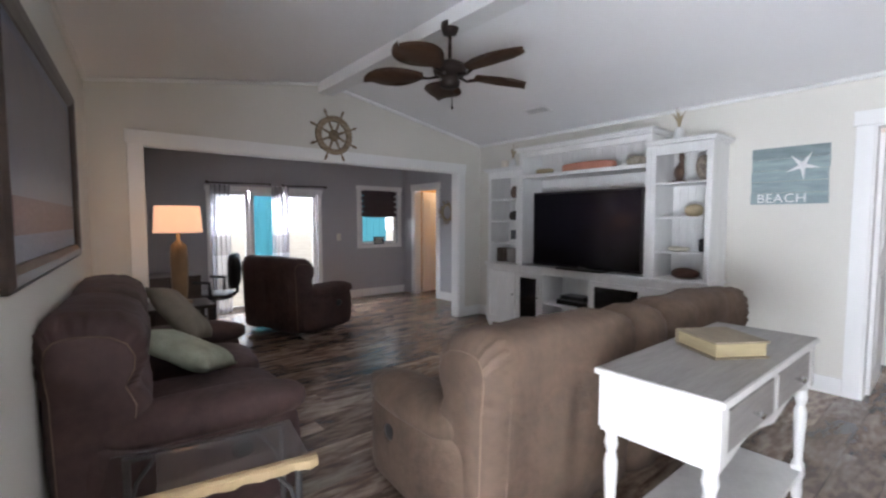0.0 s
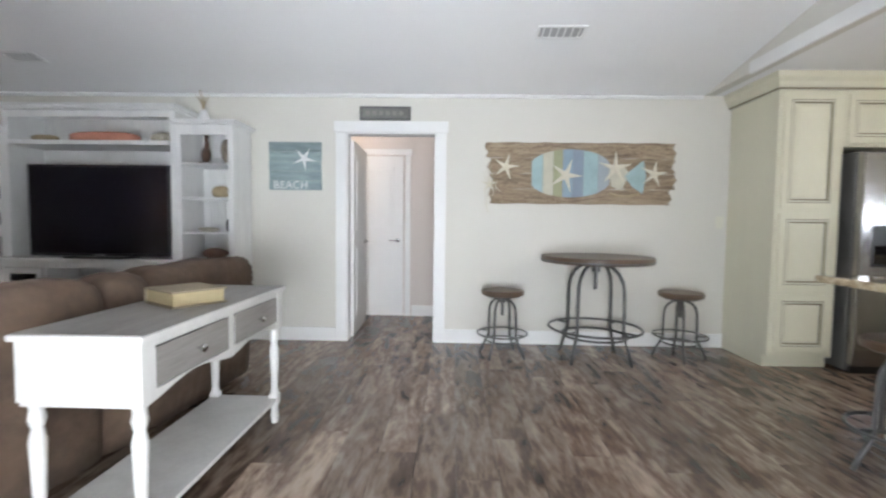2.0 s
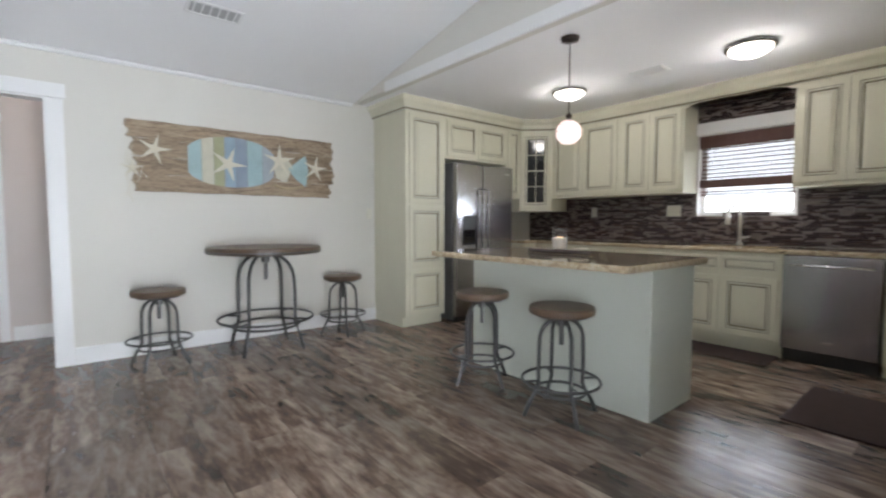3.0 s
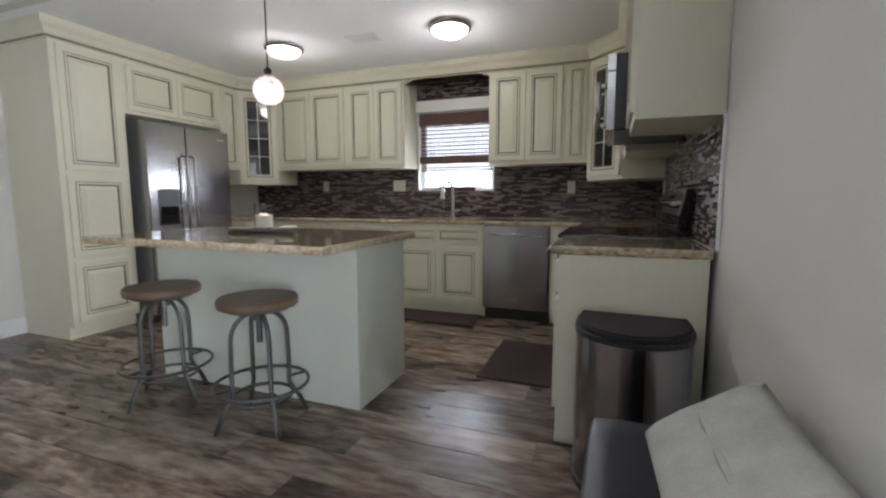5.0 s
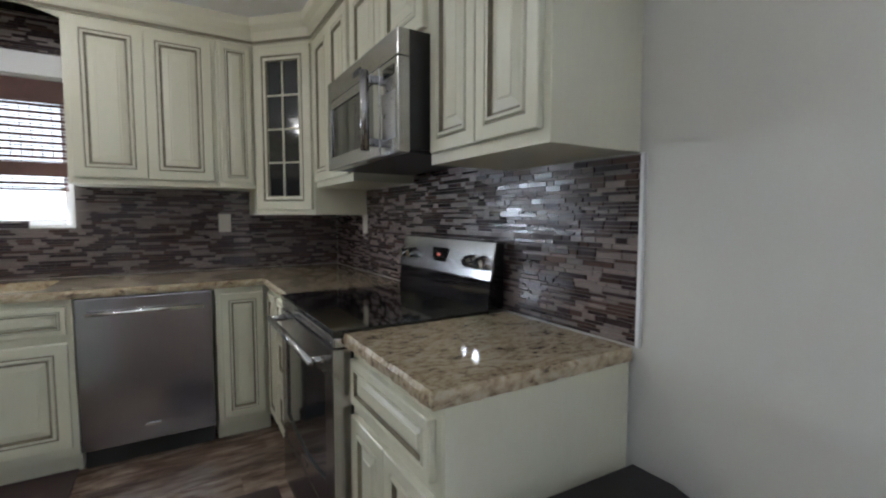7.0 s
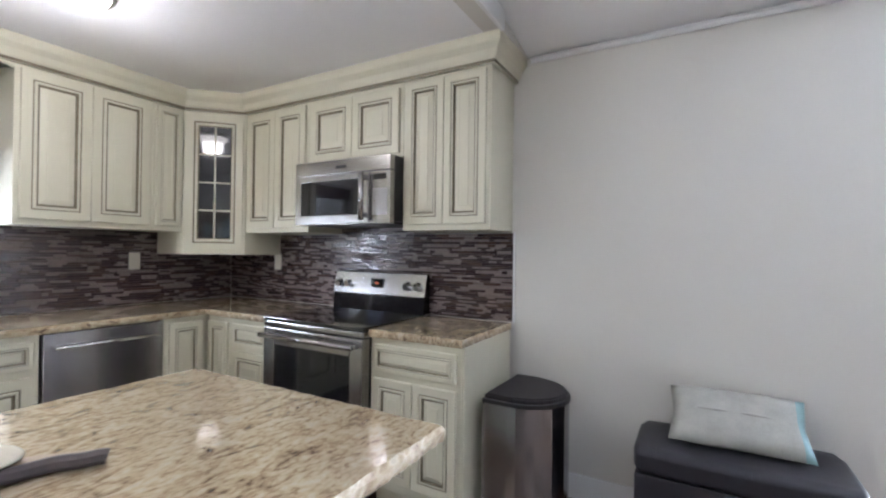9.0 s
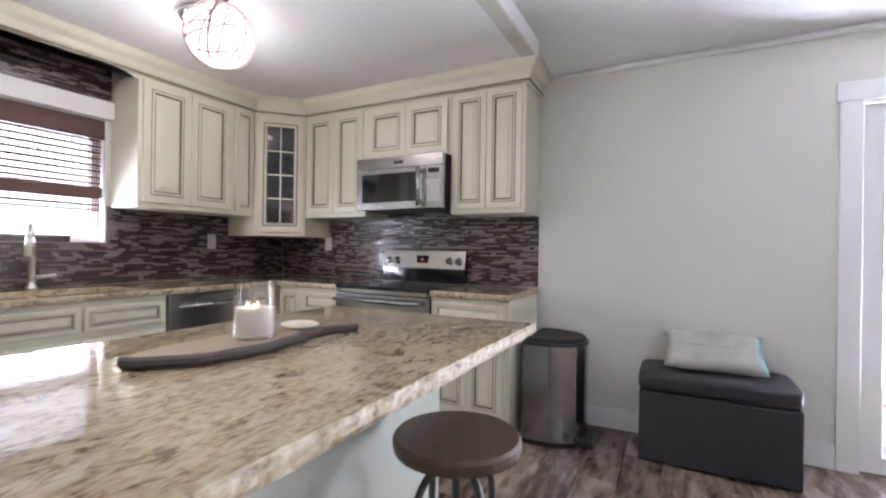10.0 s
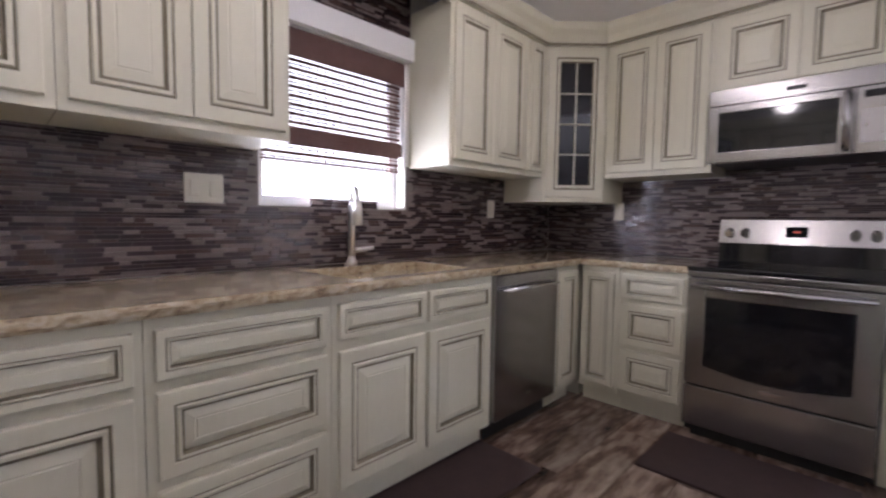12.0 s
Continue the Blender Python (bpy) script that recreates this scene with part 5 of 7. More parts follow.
tv = thing("television", "large black flat television on the media unit", "television", (4.50, 8.286, 0.829), -90)
part("bezel", B(-0.656, 0.08, 0.02, 0.656, 0.13, 0.853, 0.008), BLACK, tv)
part("screen", B(-0.632, 0.076, 0.045, 0.632, 0.0795, 0.83), SCREEN, tv, "switched-off dark screen")
part("stand", B(-0.28, 0.0, 0.0, 0.28, 0.22, 0.02, 0.006), BLACK, tv)
part("neck", B(-0.06, 0.10, 0.015, 0.06, 0.13, 0.1, 0.004), BLACK, tv)
part("badge", B(-0.05, 0.0755, 0.026, 0.05, 0.08, 0.038), mat("badge_grey", (0.3, 0.3, 0.3), 0.4), tv)

dvd = thing("media_player", "black media player on the open shelf", "media player", (4.60, 8.42, 0.421), -90)
part("case", B(-0.2, 0, 0, 0.2, 0.24, 0.06, 0.004), BLACK, dvd)
part("front", B(-0.19, -0.003, 0.012, 0.19, 0.0, 0.045, 0.001), BLACKGLASS, dvd)
dvd2 = thing("cable_box", "small black box stacked on the media player", "cable box", (4.62, 8.42, 0.482), -90)
part("case", B(-0.16, 0, 0, 0.14, 0.2, 0.045, 0.004), BLACK, dvd2)


def lump(name, label, category, place, size, material, seed, rz=0.0, e=2.2):
    root = thing(name, label, category, place, rz)
    bm = bmesh.new()
    w, d, h = size
    soft(bm, -w / 2, -d / 2, 0, w / 2, d / 2, h, e, 7, 0.0, min(size) * 0.14, seed)
    part("body", bm, material, root, smooth=True)
    return root


def bird(label, place, rz, k, material):
    root = thing("bird_figurine", label, "figurine", place, rz)
    bm = bmesh.new()
    soft(bm, -0.09 * k, -0.04 * k, 0.02 * k, 0.07 * k, 0.04 * k, 0.16 * k, 2.2, 6)
    tube(bm, [(0.03 * k, 0, 0.12 * k), (0.07 * k, 0, 0.17 * k), (0.05 * k, 0, 0.22 * k), (0.065 * k, 0, 0.245 * k)], [0.03 * k, 0.02 * k, 0.017 * k, 0.022 * k], 8)
    tube(bm, [(0.07 * k, 0, 0.25 * k), (0.12 * k, 0, 0.21 * k), (0.15 * k, 0, 0.18 * k)], [0.014 * k, 0.01 * k, 0.003 * k], 6)
    lathe(bm, [(0.06 * k, 0), (0.06 * k, 0.02 * k), (0.02 * k, 0.03 * k)], 12)
    part("body", bm, material, root, smooth=True)
    return root


bird("brown carved pelican figurine on the shelf", (4.760, 7.390, 1.711), 215, 1.05, SHELLBROWN)
lump("carved_owl", "brown and white carved wooden figure on the shelf", "figurine", (4.770, 7.190, 1.711), (0.09, 0.11, 0.24), mat("mottled_carving", (0.40, 0.34, 0.27), 0.8, second=(0.08, 0.05, 0.04), scale=30), 2.0)
lump("conch_shell", "tan curled seashell on the middle shelf", "shell", (4.750, 7.250, 1.401), (0.12, 0.16, 0.12), SHELLTAN, 3.0)
lump("shell", "pale fluted clam shell on the shelf", "shell", (4.750, 7.370, 1.081), (0.12, 0.2, 0.045), STARFISH, 4.0)
lump("candle_jar", "small dark jar beside the shell", "jar", (4.770, 7.170, 1.081), (0.07, 0.07, 0.12), BLACK, 5.0, e=5)
lump("turtle_shell", "brown turtle shell ornament on the ledge", "ornament", (4.730, 7.300, 0.829), (0.16, 0.24, 0.10), SHELLBROWN, 6.0)
lump("carved_figure", "small brown carved head on the tower shelf", "figurine", (4.750, 9.390, 1.641), (0.09, 0.10, 0.16), SHELLBROWN, 7.0)
lump("shell_ornament", "dark ridged shell ornament", "ornament", (4.750, 9.390, 1.366), (0.10, 0.14, 0.12), BRONZE, 8.0)
pf = thing("photo_frame", "small pale photo frame on the tower shelf", "photo frame", (4.750, 9.390, 1.086), -90)
part("frame", B(-0.09, 0, 0, 0.09, 0.015, 0.2, 0.004), WHITEWASH, pf)
part("print", B(-0.055, -0.003, 0.04, 0.055, -0.0005, 0.16), DARKTEXT, pf)
for y, w, c in ((9.60, 0.14, DARKWOOD), (9.40, 0.14, GREYTOP)):
    bxx = thing("keepsake_box", "small wooden keepsake box on the ledge", "box", (4.70, y, 0.829), -90)
    part("lid", B(-w / 2, 0, 0.15, w / 2, 0.16, 0.18, 0.003), c, bxx)
    part("body", B(-w / 2 + 0.004, 0.004, 0, w / 2 - 0.004, 0.156, 0.149, 0.002), c, bxx)
# decorations on the bridge
bd = thing("coral_dough_bowl", "long coral painted wooden trough on the bridge", "trough", (4.750, 8.340, 1.901))
bm = bmesh.new()
soft(bm, -0.08, -0.31, 0, 0.08, 0.31, 0.10, 5, 8, 0.0, 0.004, 2)
part("body", bm, PINK, bd, smooth=True)
lump("driftwood_boat", "pale driftwood boat on the bridge", "ornament", (4.750, 8.920, 1.901), (0.10, 0.26, 0.08), SHELLTAN, 10.0)
lump("basket_shell", "pale shell basket on the bridge", "basket", (4.750, 7.800, 1.901), (0.12, 0.22, 0.11), mat("mottled_basket", (0.5, 0.46, 0.38), 0.8, second=(0.2, 0.17, 0.12), scale=25), 11.0)


def sprig(place, k, seed):
    root = thing("vase_with_star", "small white vase with dried seagrass and a star", "vase", place)
    bm = bmesh.new()
    lathe(bm, [(0.035 * k, 0), (0.045 * k, 0.03 * k), (0.03 * k, 0.09 * k), (0.022 * k, 0.11 * k)], 14)
    part("vase", bm, WHITEWASH, root, smooth=True)
    rnd = random.Random(seed)
    bm = bmesh.new()
    for i in range(9):
        a, r = rnd.random() * 6.28, 0.03 + 0.05 * rnd.random()
        tube(bm, [(0, 0, 0.09 * k), (r * 0.3 * math.cos(a), r * 0.3 * math.sin(a), 0.17 * k), (r * math.cos(a), r * math.sin(a), (0.2 + 0.08 * rnd.random()) * k)], [0.002, 0.006, 0.002], 5)
    part("dried_stems", bm, SHELLTAN, root, "dried seagrass stems")
    return root


sprig((4.750, 7.400, 2.09), 1.15, 3)
sprig((4.750, 9.420, 2.02), 1.1, 4)
lump("pillar_candle", "white pillar candle on the tower", "candle", (4.750, 9.560, 2.02), (0.07, 0.07, 0.12), WAX, 12.0, e=6)

# ceiling fan
fan = thing("ceiling_fan", "dark bronze ceiling fan with five woven leaf blades", "ceiling fan", (RIDGEX - 0.04, 8.10, 0.04))
bm = bmesh.new()
lathe(bm, [(0.02, 2.66), (0.05, 2.67), (0.065, 2.71), (0.065, 2.748)], 20)
part("canopy", bm, BRONZE, fan, smooth=True)
bm = bmesh.new()
tube(bm, [(0, 0, 2.47), (0, 0, 2.67)], 0.013, 10)
part("downrod", bm, BRONZE, fan)
bm = bmesh.new()
lathe(bm, [(0.03, 2.49), (0.06, 2.475), (0.115, 2.45), (0.125, 2.42), (0.115, 2.385), (0.07, 2.37), (0.06, 2.35), (0.075, 2.335), (0.07, 2.30), (0.04, 2.285)], 24)
part("motor", bm, BRONZE, fan, smooth=True)
bm = bmesh.new()
tube(bm, [(0.02, 0.0, 2.29), (0.022, 0, 2.16)], 0.0025, 5)
lathe(bm, [(0.006, 0), (0.008, 0.01), (0.004, 0.025)], 8, (0.022, 0, 2.14))
part("pull_chain", bm, BRONZE, fan)
for k in range(5):
    ang = math.radians(58 + 72 * k)
    rot = pose(0, 0, 2.375, 0, 0, math.degrees(ang))
    bm = bmesh.new()
    tube(bm, [(0.08, 0, 0.0), (0.15, 0.02, -0.015), (0.22, 0.0, 0.0)], [0.012, 0.009, 0.014], 6)
    bmesh.ops.transform(bm, matrix=rot, verts=bm.verts)
    arm = part("blade_arm", bm, BRONZE, fan)
    bm = bmesh.new()
    n = 18
    pr = []
    for i in range(n + 1):
        u = i / n
        wdt = 0.18 * (math.sin(math.pi * min(1, u * 0.92 + 0.08)) ** 0.65) * (0.7 + 0.3 * u)
        pr.append((0.19 + 0.47 * u, max(wdt, 0.004)))
    up = [[bm.verts.new((x, s * w * f, 0.02 * f * f - 0.01 * s + zz)) for f, s in ((1, -1), (0.5, -1), (0, 1), (0.5, 1), (1, 1))] for zz in (0.0,) for x, w in pr]
    for a, b in zip(up, up[1:]):
        for j in range(4):
            bm.faces.new((a[j], a[j + 1], b[j + 1], b[j]))
    bmesh.ops.solidify(bm, geom=bm.faces[:], thickness=0.008)
    bmesh.ops.transform(bm, matrix=rot @ pose(0, 0, 0, 12, 0, 0), verts=bm.verts)
    part("blade", bm, BLADE, arm, "woven brown leaf-shaped blade", smooth=True)

# ship's wheel on the gable
sw = thing("ship_wheel", "weathered wooden ship's wheel on the gable wall", "wall decor", (2.70, NY - 0.022, 2.31))
bm = bmesh.new()
N = 32
for ra, rb, d in ((0.155, 0.215, 0.02),):
    ring = []
    for i in range(N):
        t = 2 * math.pi * i / N
        ring.append([bm.verts.new((r * math.cos(t), y, r * math.sin(t))) for r, y in ((ra, -d), (rb, -d), (rb, d * 0.9), (ra, d * 0.9))])
    for i in range(N):
        a, b = ring[i], ring[(i + 1) % N]
        for j in range(4):
            bm.faces.new((a[j], a[(j + 1) % 4], b[(j + 1) % 4], b[j]))
part("rim", bm, BARNWOOD, sw)
bm = bmesh.new()
lathe(bm, [(0.06, -0.018), (0.065, 0), (0.05, 0.02), (0.03, 0.028)], 16)
bmesh.ops.transform(bm, matrix=pose(0, 0, 0, 90, 0, 0), verts=bm.verts)
part("hub", bm, BARNWOOD, sw)
for k in range(8):
    t = math.radians(22.5 + 45 * k)
    c, s = math.cos(t), math.sin(t)
    bm = bmesh.new()
    tube(bm, [(r * c, -0.006, r * s) for r in (0.05, 0.10, 0.16, 0.215, 0.235, 0.27, 0.30)], [0.011, 0.014, 0.010, 0.011, 0.010, 0.016, 0.008], 8)
    part("spoke", bm, BARNWOOD, sw)

# framed picture on the west wall
fp = thing("framed_picture", "dark wood framed print in muted dusk colours", "picture", (0.333, 8.24, 1.63), 84.55)
w, h = 1.80, 0.97
bm = bmesh.new()
FR = [(0.0, 0.0), (0.0, 0.02), (0.02, 0.035), (0.05, 0.03), (0.075, 0.016), (0.08, 0.0)]
prev = None
for ins, d in FR:
    ring = [bm.verts.new((x, -d, z)) for x, z in ((-w / 2 + ins, -h / 2 + ins), (w / 2 - ins, -h / 2 + ins), (w / 2 - ins, h / 2 - ins), (-w / 2 + ins, h / 2 - ins))]
    if prev:
        for i in range(4):
            bm.faces.new((prev[i], prev[(i + 1) % 4], ring[(i + 1) % 4], ring[i]))
    prev = ring
part("frame", bm, DARKWOOD, fp)
part("mount", B(-w / 2 + 0.07, -0.008, -h / 2 + 0.07, w / 2 - 0.07, -0.002, h / 2 - 0.07), BLUEMAT, fp)
part("print", B(-w / 2 + 0.16, -0.011, -h / 2 + 0.17, w / 2 - 0.16, -0.0085, h / 2 - 0.13), PICTURE, fp)
part("print_foreground", B(-w / 2 + 0.16, -0.0135, -h / 2 + 0.17, w / 2 - 0.16, -0.0115, -h / 2 + 0.3), REDBAND, fp)

# fish on weathered boards
def star(bm, cx, cz, r, rot, y=-0.03, th=0.012):
    c = bm.verts.new((cx, y - th, cz))
    cb = bm.verts.new((cx, y, cz))
    ring = []
    for i in range(10):
        t = math.radians(rot) + math.pi * i / 5
        rr = r if i % 2 == 0 else r * 0.24
        ring.append(bm.verts.new((cx + rr * math.cos(t), y - (0.002 if i % 2 == 0 else th * 0.5), cz + rr * math.sin(t))))
    for i in range(10):
        bm.faces.new((c, ring[i], ring[(i + 1) % 10]))
        bm.faces.new((cb, ring[(i + 1) % 10], ring[i]))


art = thing("fish_board_art", "weathered board wall art with a striped fish and starfish", "wall art", (EX - 0.004, 3.833, 1.685), -90)
aw, ah = 1.82, 0.59
for i, (x0, x1, z0, z1) in enumerate(((-0.91, 0.90, 0.150, 0.295), (-0.88, 0.89, 0.0, 0.147), (-0.86, 0.91, -0.148, -0.003), (-0.87, 0.87, -0.295, -0.151))):
    bm = bmesh.new()
    n = 20
    out = []
    for j in range(n + 1):
        out.append((x0 + (x1 - x0) * j / n, z0 + 0.003 * math.sin(j * 1.3 + i)))
    for j in range(4):
        out.append((x1 + 0.02 * math.sin(j * 2.1 + i * 1.7), z0 + (z1 - z0) * (j + 0.5) / 4))
    for j in range(n, -1, -1):
        out.append((x0 + (x1 - x0) * j / n, z1 - 0.003 * math.sin(j * 1.7 + i)))
    for j in range(3, -1, -1):
        out.append((x0 + 0.02 * math.sin(j * 1.9 + i * 2.3), z0 + (z1 - z0) * (j + 0.5) / 4))
    prism(bm, out, -0.022, 0.0, "y")
    part("board", bm, BARNWOOD, art)
# the fish's stripes, cut to its outline
def fish_h(u):
    return 0.23 * math.sqrt(max(0.0, 1 - (u / 0.40) ** 2)) ** 0.75
stripes = [(-0.37, -0.26, SEAFOAM), (-0.26, -0.16, CREAMPAINT), (-0.16, -0.07, OLIVEPAINT), (-0.07, 0.03, BLUEPAINT), (0.03, 0.13, mat("faded_navy_paint", (0.25, 0.31, 0.38), 0.65, var=0.25)), (0.13, 0.27, SEAFOAM), (0.27, 0.38, mat("faded_lilac_paint", (0.38, 0.42, 0.46), 0.65, var=0.25))]
for x0, x1, m_ in stripes:
    bm = bmesh.new()
    xs = [x0 + 0.002 + (x1 - x0 - 0.004) * i / 6 for i in range(7)]
    prism(bm, [(x - 0.10, -fish_h(x)) for x in xs] + [(x - 0.10, fish_h(x)) for x in reversed(xs)], -0.032, -0.0225, "y")
    part("fish_slat", bm, m_, art)
bm = bmesh.new()
prism(bm, [(0.27, 0.05), (0.40, 0.10), (0.47, 0.0), (0.40, -0.16), (0.30, -0.12)], -0.031, -0.0225, "y")
part("fish_fin", bm, CREAMPAINT, art)
bm = bmesh.new()
prism(bm, [(0.42, -0.02), (0.60, 0.13), (0.63, -0.02), (0.60, -0.19), (0.50, -0.12)], -0.031, -0.0225, "y")
part("fish_tail", bm, SEAFOAM, art)
for cx, cz, r, rot in ((-0.72, 0.06, 0.135, 75), (-0.14, -0.02, 0.17, 70), (0.33, 0.05, 0.17, 88), (0.70, 0.0, 0.14, 80), (-0.88, -0.11, 0.09, 90)):
    bm = bmesh.new()
    star(bm, cx, cz, r, rot, -0.033, 0.016)
    part("starfish", bm, STARFISH, art, "bleached starfish")
bm = bmesh.new()
tube(bm, [(0.28, -0.20, -0.03), (0.38, -0.215, -0.034), (0.50, -0.20, -0.034), (0.58, -0.17, -0.03)] and [(0.28, -0.034, -0.19), (0.36, -0.036, -0.215), (0.46, -0.036, -0.215), (0.57, -0.034, -0.19)], 0.014, 7)
part("rope", bm, SHELLTAN, art, "loop of old rope")
bm = bmesh.new()
rnd = random.Random(8)
for i in range(10):
    x, z = -0.92 + 0.12 * rnd.random(), 0.12 - 0.42 * rnd.random()
    tube(bm, [(x, -0.03, z), (x + 0.03 * (rnd.random() - 0.5), -0.033, z - 0.05), (x + 0.08 * (rnd.random() - 0.5), -0.03, z - 0.1)], 0.003, 5)
part("net_scrap", bm, STARFISH, art, "frayed white netting")

# beach sign
def lettering(text, size, x, z, y):
    """Capital letters standing 2 mm proud of the plane y, facing -y."""
    cu = bpy.data.curves.new("lettering", "FONT")
    cu.body, cu.size, cu.extrude, cu.resolution_u, cu.space_character = text, size, 0.002, 3, 1.05
    tmp = bpy.data.objects.new("lettering", cu)
    me = bpy.data.meshes.new_from_object(tmp)
    bm = bmesh.new()
    bm.from_mesh(me)
    bpy.data.objects.remove(tmp)
    bpy.data.meshes.remove(me)
    bpy.data.curves.remove(cu)
    bmesh.ops.transform(bm, matrix=pose(x, y, z, 90, 0, 0), verts=bm.verts)
    return bm


bs = thing("beach_sign", "weathered teal plank sign with a white starfish", "sign", (EX - 0.004, 6.614, 1.735), -90)
for i in range(5):
    z0 = -0.235 + i * 0.094
    part("plank", B(-0.26 + 0.004 * (i % 2), -0.02, z0, 0.26 - 0.003 * (i % 3), 0.0, z0 + 0.091, 0.003), SIGNTEAL, bs)
part("lettering", lettering("BEACH", 0.105, -0.215, -0.222, -0.0208), WHITEWASH, bs, "worn white capital letters")
bm = bmesh.new()
star(bm, 0.09, 0.07, 0.12, 60, -0.021, 0.012)
part("starfish", bm, WHITEWASH, bs)

pq = thing("door_plaque", "small grey framed plaque over the hall doorway", "plaque", (EX - 0.004, 5.73, 2.25), -90)
part("frame", B(-0.25, -0.02, -0.066, 0.25, 0, 0.066, 0.004), GUNMETAL, pq)
part("board", B(-0.225, -0.023, -0.045, 0.225, -0.0205, 0.045), GREYSIGN, pq)
for k in range(6):
    part("letter_bar", B(-0.19 + k * 0.065, -0.0255, -0.02, -0.15 + k * 0.065, -0.0235, 0.02), GREYTOP, pq)


# bar table and stools
def pub_legs(root, h, r_in, r_leg, ring_r, ring_z, splay, rod):
    for k in range(4):
        t = math.radians(45 + 90 * k)
        c, s = math.cos(t), math.sin(t)
        arc_r = r_leg - r_in
        pts = [(r_in, h)]
        for i in range(1, 9):
            q = math.pi / 2 * i / 8
            pts.append((r_in + arc_r * math.sin(q), h - arc_r * 1.15 * (1 - math.cos(q))))
        pts += [(r_leg + 0.004, h * 0.55), (ring_r - 0.012, ring_z), (ring_r + splay * 0.55, ring_z * 0.45), (ring_r + splay, 0.0)]
        bm = bmesh.new()
        tube(bm, [(r * c, r * s, z) for r, z in pts], rod, 8)
        part("leg", bm, GUNMETAL, root, smooth=True)
    for dr, dz in ((0.075 if h < 0.7 else 0.115, 0.03), (-0.005, -0.035)):
        bm = bmesh.new()
        tube(bm, [((ring_r + dr) * math.cos(2 * math.pi * i / 36), (ring_r + dr) * math.sin(2 * math.pi * i / 36), ring_z + dz) for i in range(36)], rod * 0.75, 6, True)
        if dr > 0:
            for k in range(4):
                t = math.radians(45 + 90 * k)
                tube(bm, [((ring_r - 0.01) * math.cos(t), (ring_r - 0.01) * math.sin(t), ring_z + dz), ((ring_r + dr) * math.cos(t), (ring_r + dr) * math.sin(t), ring_z + dz)], rod * 0.6, 6)
        part("foot_ring", bm, GUNMETAL, root, smooth=True)


def stool(label, place, rz, h=0.537):
    root = thing("bar_stool", label, "stool", place, rz, "bar stools")
    bm = bmesh.new()
    lathe(bm, [(0.172, h + 0.012), (0.186, h + 0.018), (0.19, h + 0.03), (0.19, h + 0.05), (0.182, h + 0.06), (0.1, h + 0.063)], 36)
    part("seat", bm, STOOLWOOD, root, "round brown wooden seat", smooth=False)
    bm = bmesh.new()
    lathe(bm, [(0.15, h), (0.155, h + 0.012), (0.02, h + 0.012)], 28)
    part("seat_plate", bm, GUNMETAL, root)
    bm = bmesh.new()
    lathe(bm, [(0.014, h - 0.17), (0.014, h - 0.06), (0.03, h - 0.055), (0.03, h - 0.02), (0.018, h)], 12)
    part("screw", bm, GUNMETAL, root)
    pub_legs(root, h - 0.02, 0.03, 0.135, 0.150, 0.175, 0.075, 0.0115)
    return root


S1 = stool("round wooden swivel stool beside the bar table", (4.58, 4.60, 0), 10)
c = copy_thing(S1, pose(4.6, 3.0, 0, 0, 0, 30))
tagged(c, "round wooden swivel stool beside the pantry side of the bar table")
S2 = stool("round wooden swivel stool screwed up high at the island's free end", (2.01, 2.90, 0), 15, 0.585)
c = copy_thing(S2, pose(2.71, 2.865, 0, 0, 0, 40))
tagged(c, "round wooden swivel stool screwed up high at the island")

bt = thing("bar_table", "round brown wooden bar table on bent metal legs", "table", (4.55, 3.78, 0), -3)
bm = bmesh.new()
lathe(bm, [(0.44, 0.855), (0.475, 0.86), (0.48, 0.87), (0.48, 0.905), (0.472, 0.915), (0.3, 0.918)], 48)
part("tabletop", bm, STOOLWOOD, bt, "thick round brown wooden top")
bm = bmesh.new()
lathe(bm, [(0.479, 0.868), (0.484, 0.87), (0.484, 0.882), (0.479, 0.884)], 48)
part("rim_band", bm, GUNMETAL, bt)
bm = bmesh.new()
lathe(bm, [(0.016, 0.62), (0.016, 0.77), (0.035, 0.775), (0.035, 0.82), (0.12, 0.835), (0.2, 0.855)], 14)
part("screw", bm, GUNMETAL, bt)
pub_legs(bt, 0.84, 0.07, 0.27, 0.285, 0.245, 0.07, 0.015)

# vents
def vent(label, place, rx, ry, w, d):
    root = tagged(new("ceiling_vent"), label, "vent")
    root.matrix_basis = pose(*place, rx, ry, 0)
    bm = bmesh.new()
    f = 0.02
    for a in ((-w / 2, -d / 2, w / 2, -d / 2 + f), (-w / 2, d / 2 - f, w / 2, d / 2), (-w / 2, -d / 2 + f, -w / 2 + f, d / 2 - f), (w / 2 - f, -d / 2 + f, w / 2, d / 2 - f)):
        box(bm, a[0], a[1], -0.008, a[2], a[3], 0.0, 0.001)
    part("frame", bm, TRIM, root)
    part("backing", B(-w / 2 + f, -d / 2 + f, -0.002, w / 2 - f, d / 2 - f, 0.0), VENTGREY, root)
    n = 6
    for i in range(n):
        y = -d / 2 + f + (d - 2 * f) * (i + 0.5) / n
        part("slat", B(-w / 2 + f, y - 0.006, -0.007, w / 2 - f, y + 0.004, -0.0025), TRIM, root)
    return root


slope = math.degrees(math.atan2(RIDGEZ - CEILZ + 0.02, EX + T - RIDGEX))


def vault_z(x):
    return CEILZ - 0.02 + (EX + T - x) * math.tan(math.radians(slope)) - 0.003


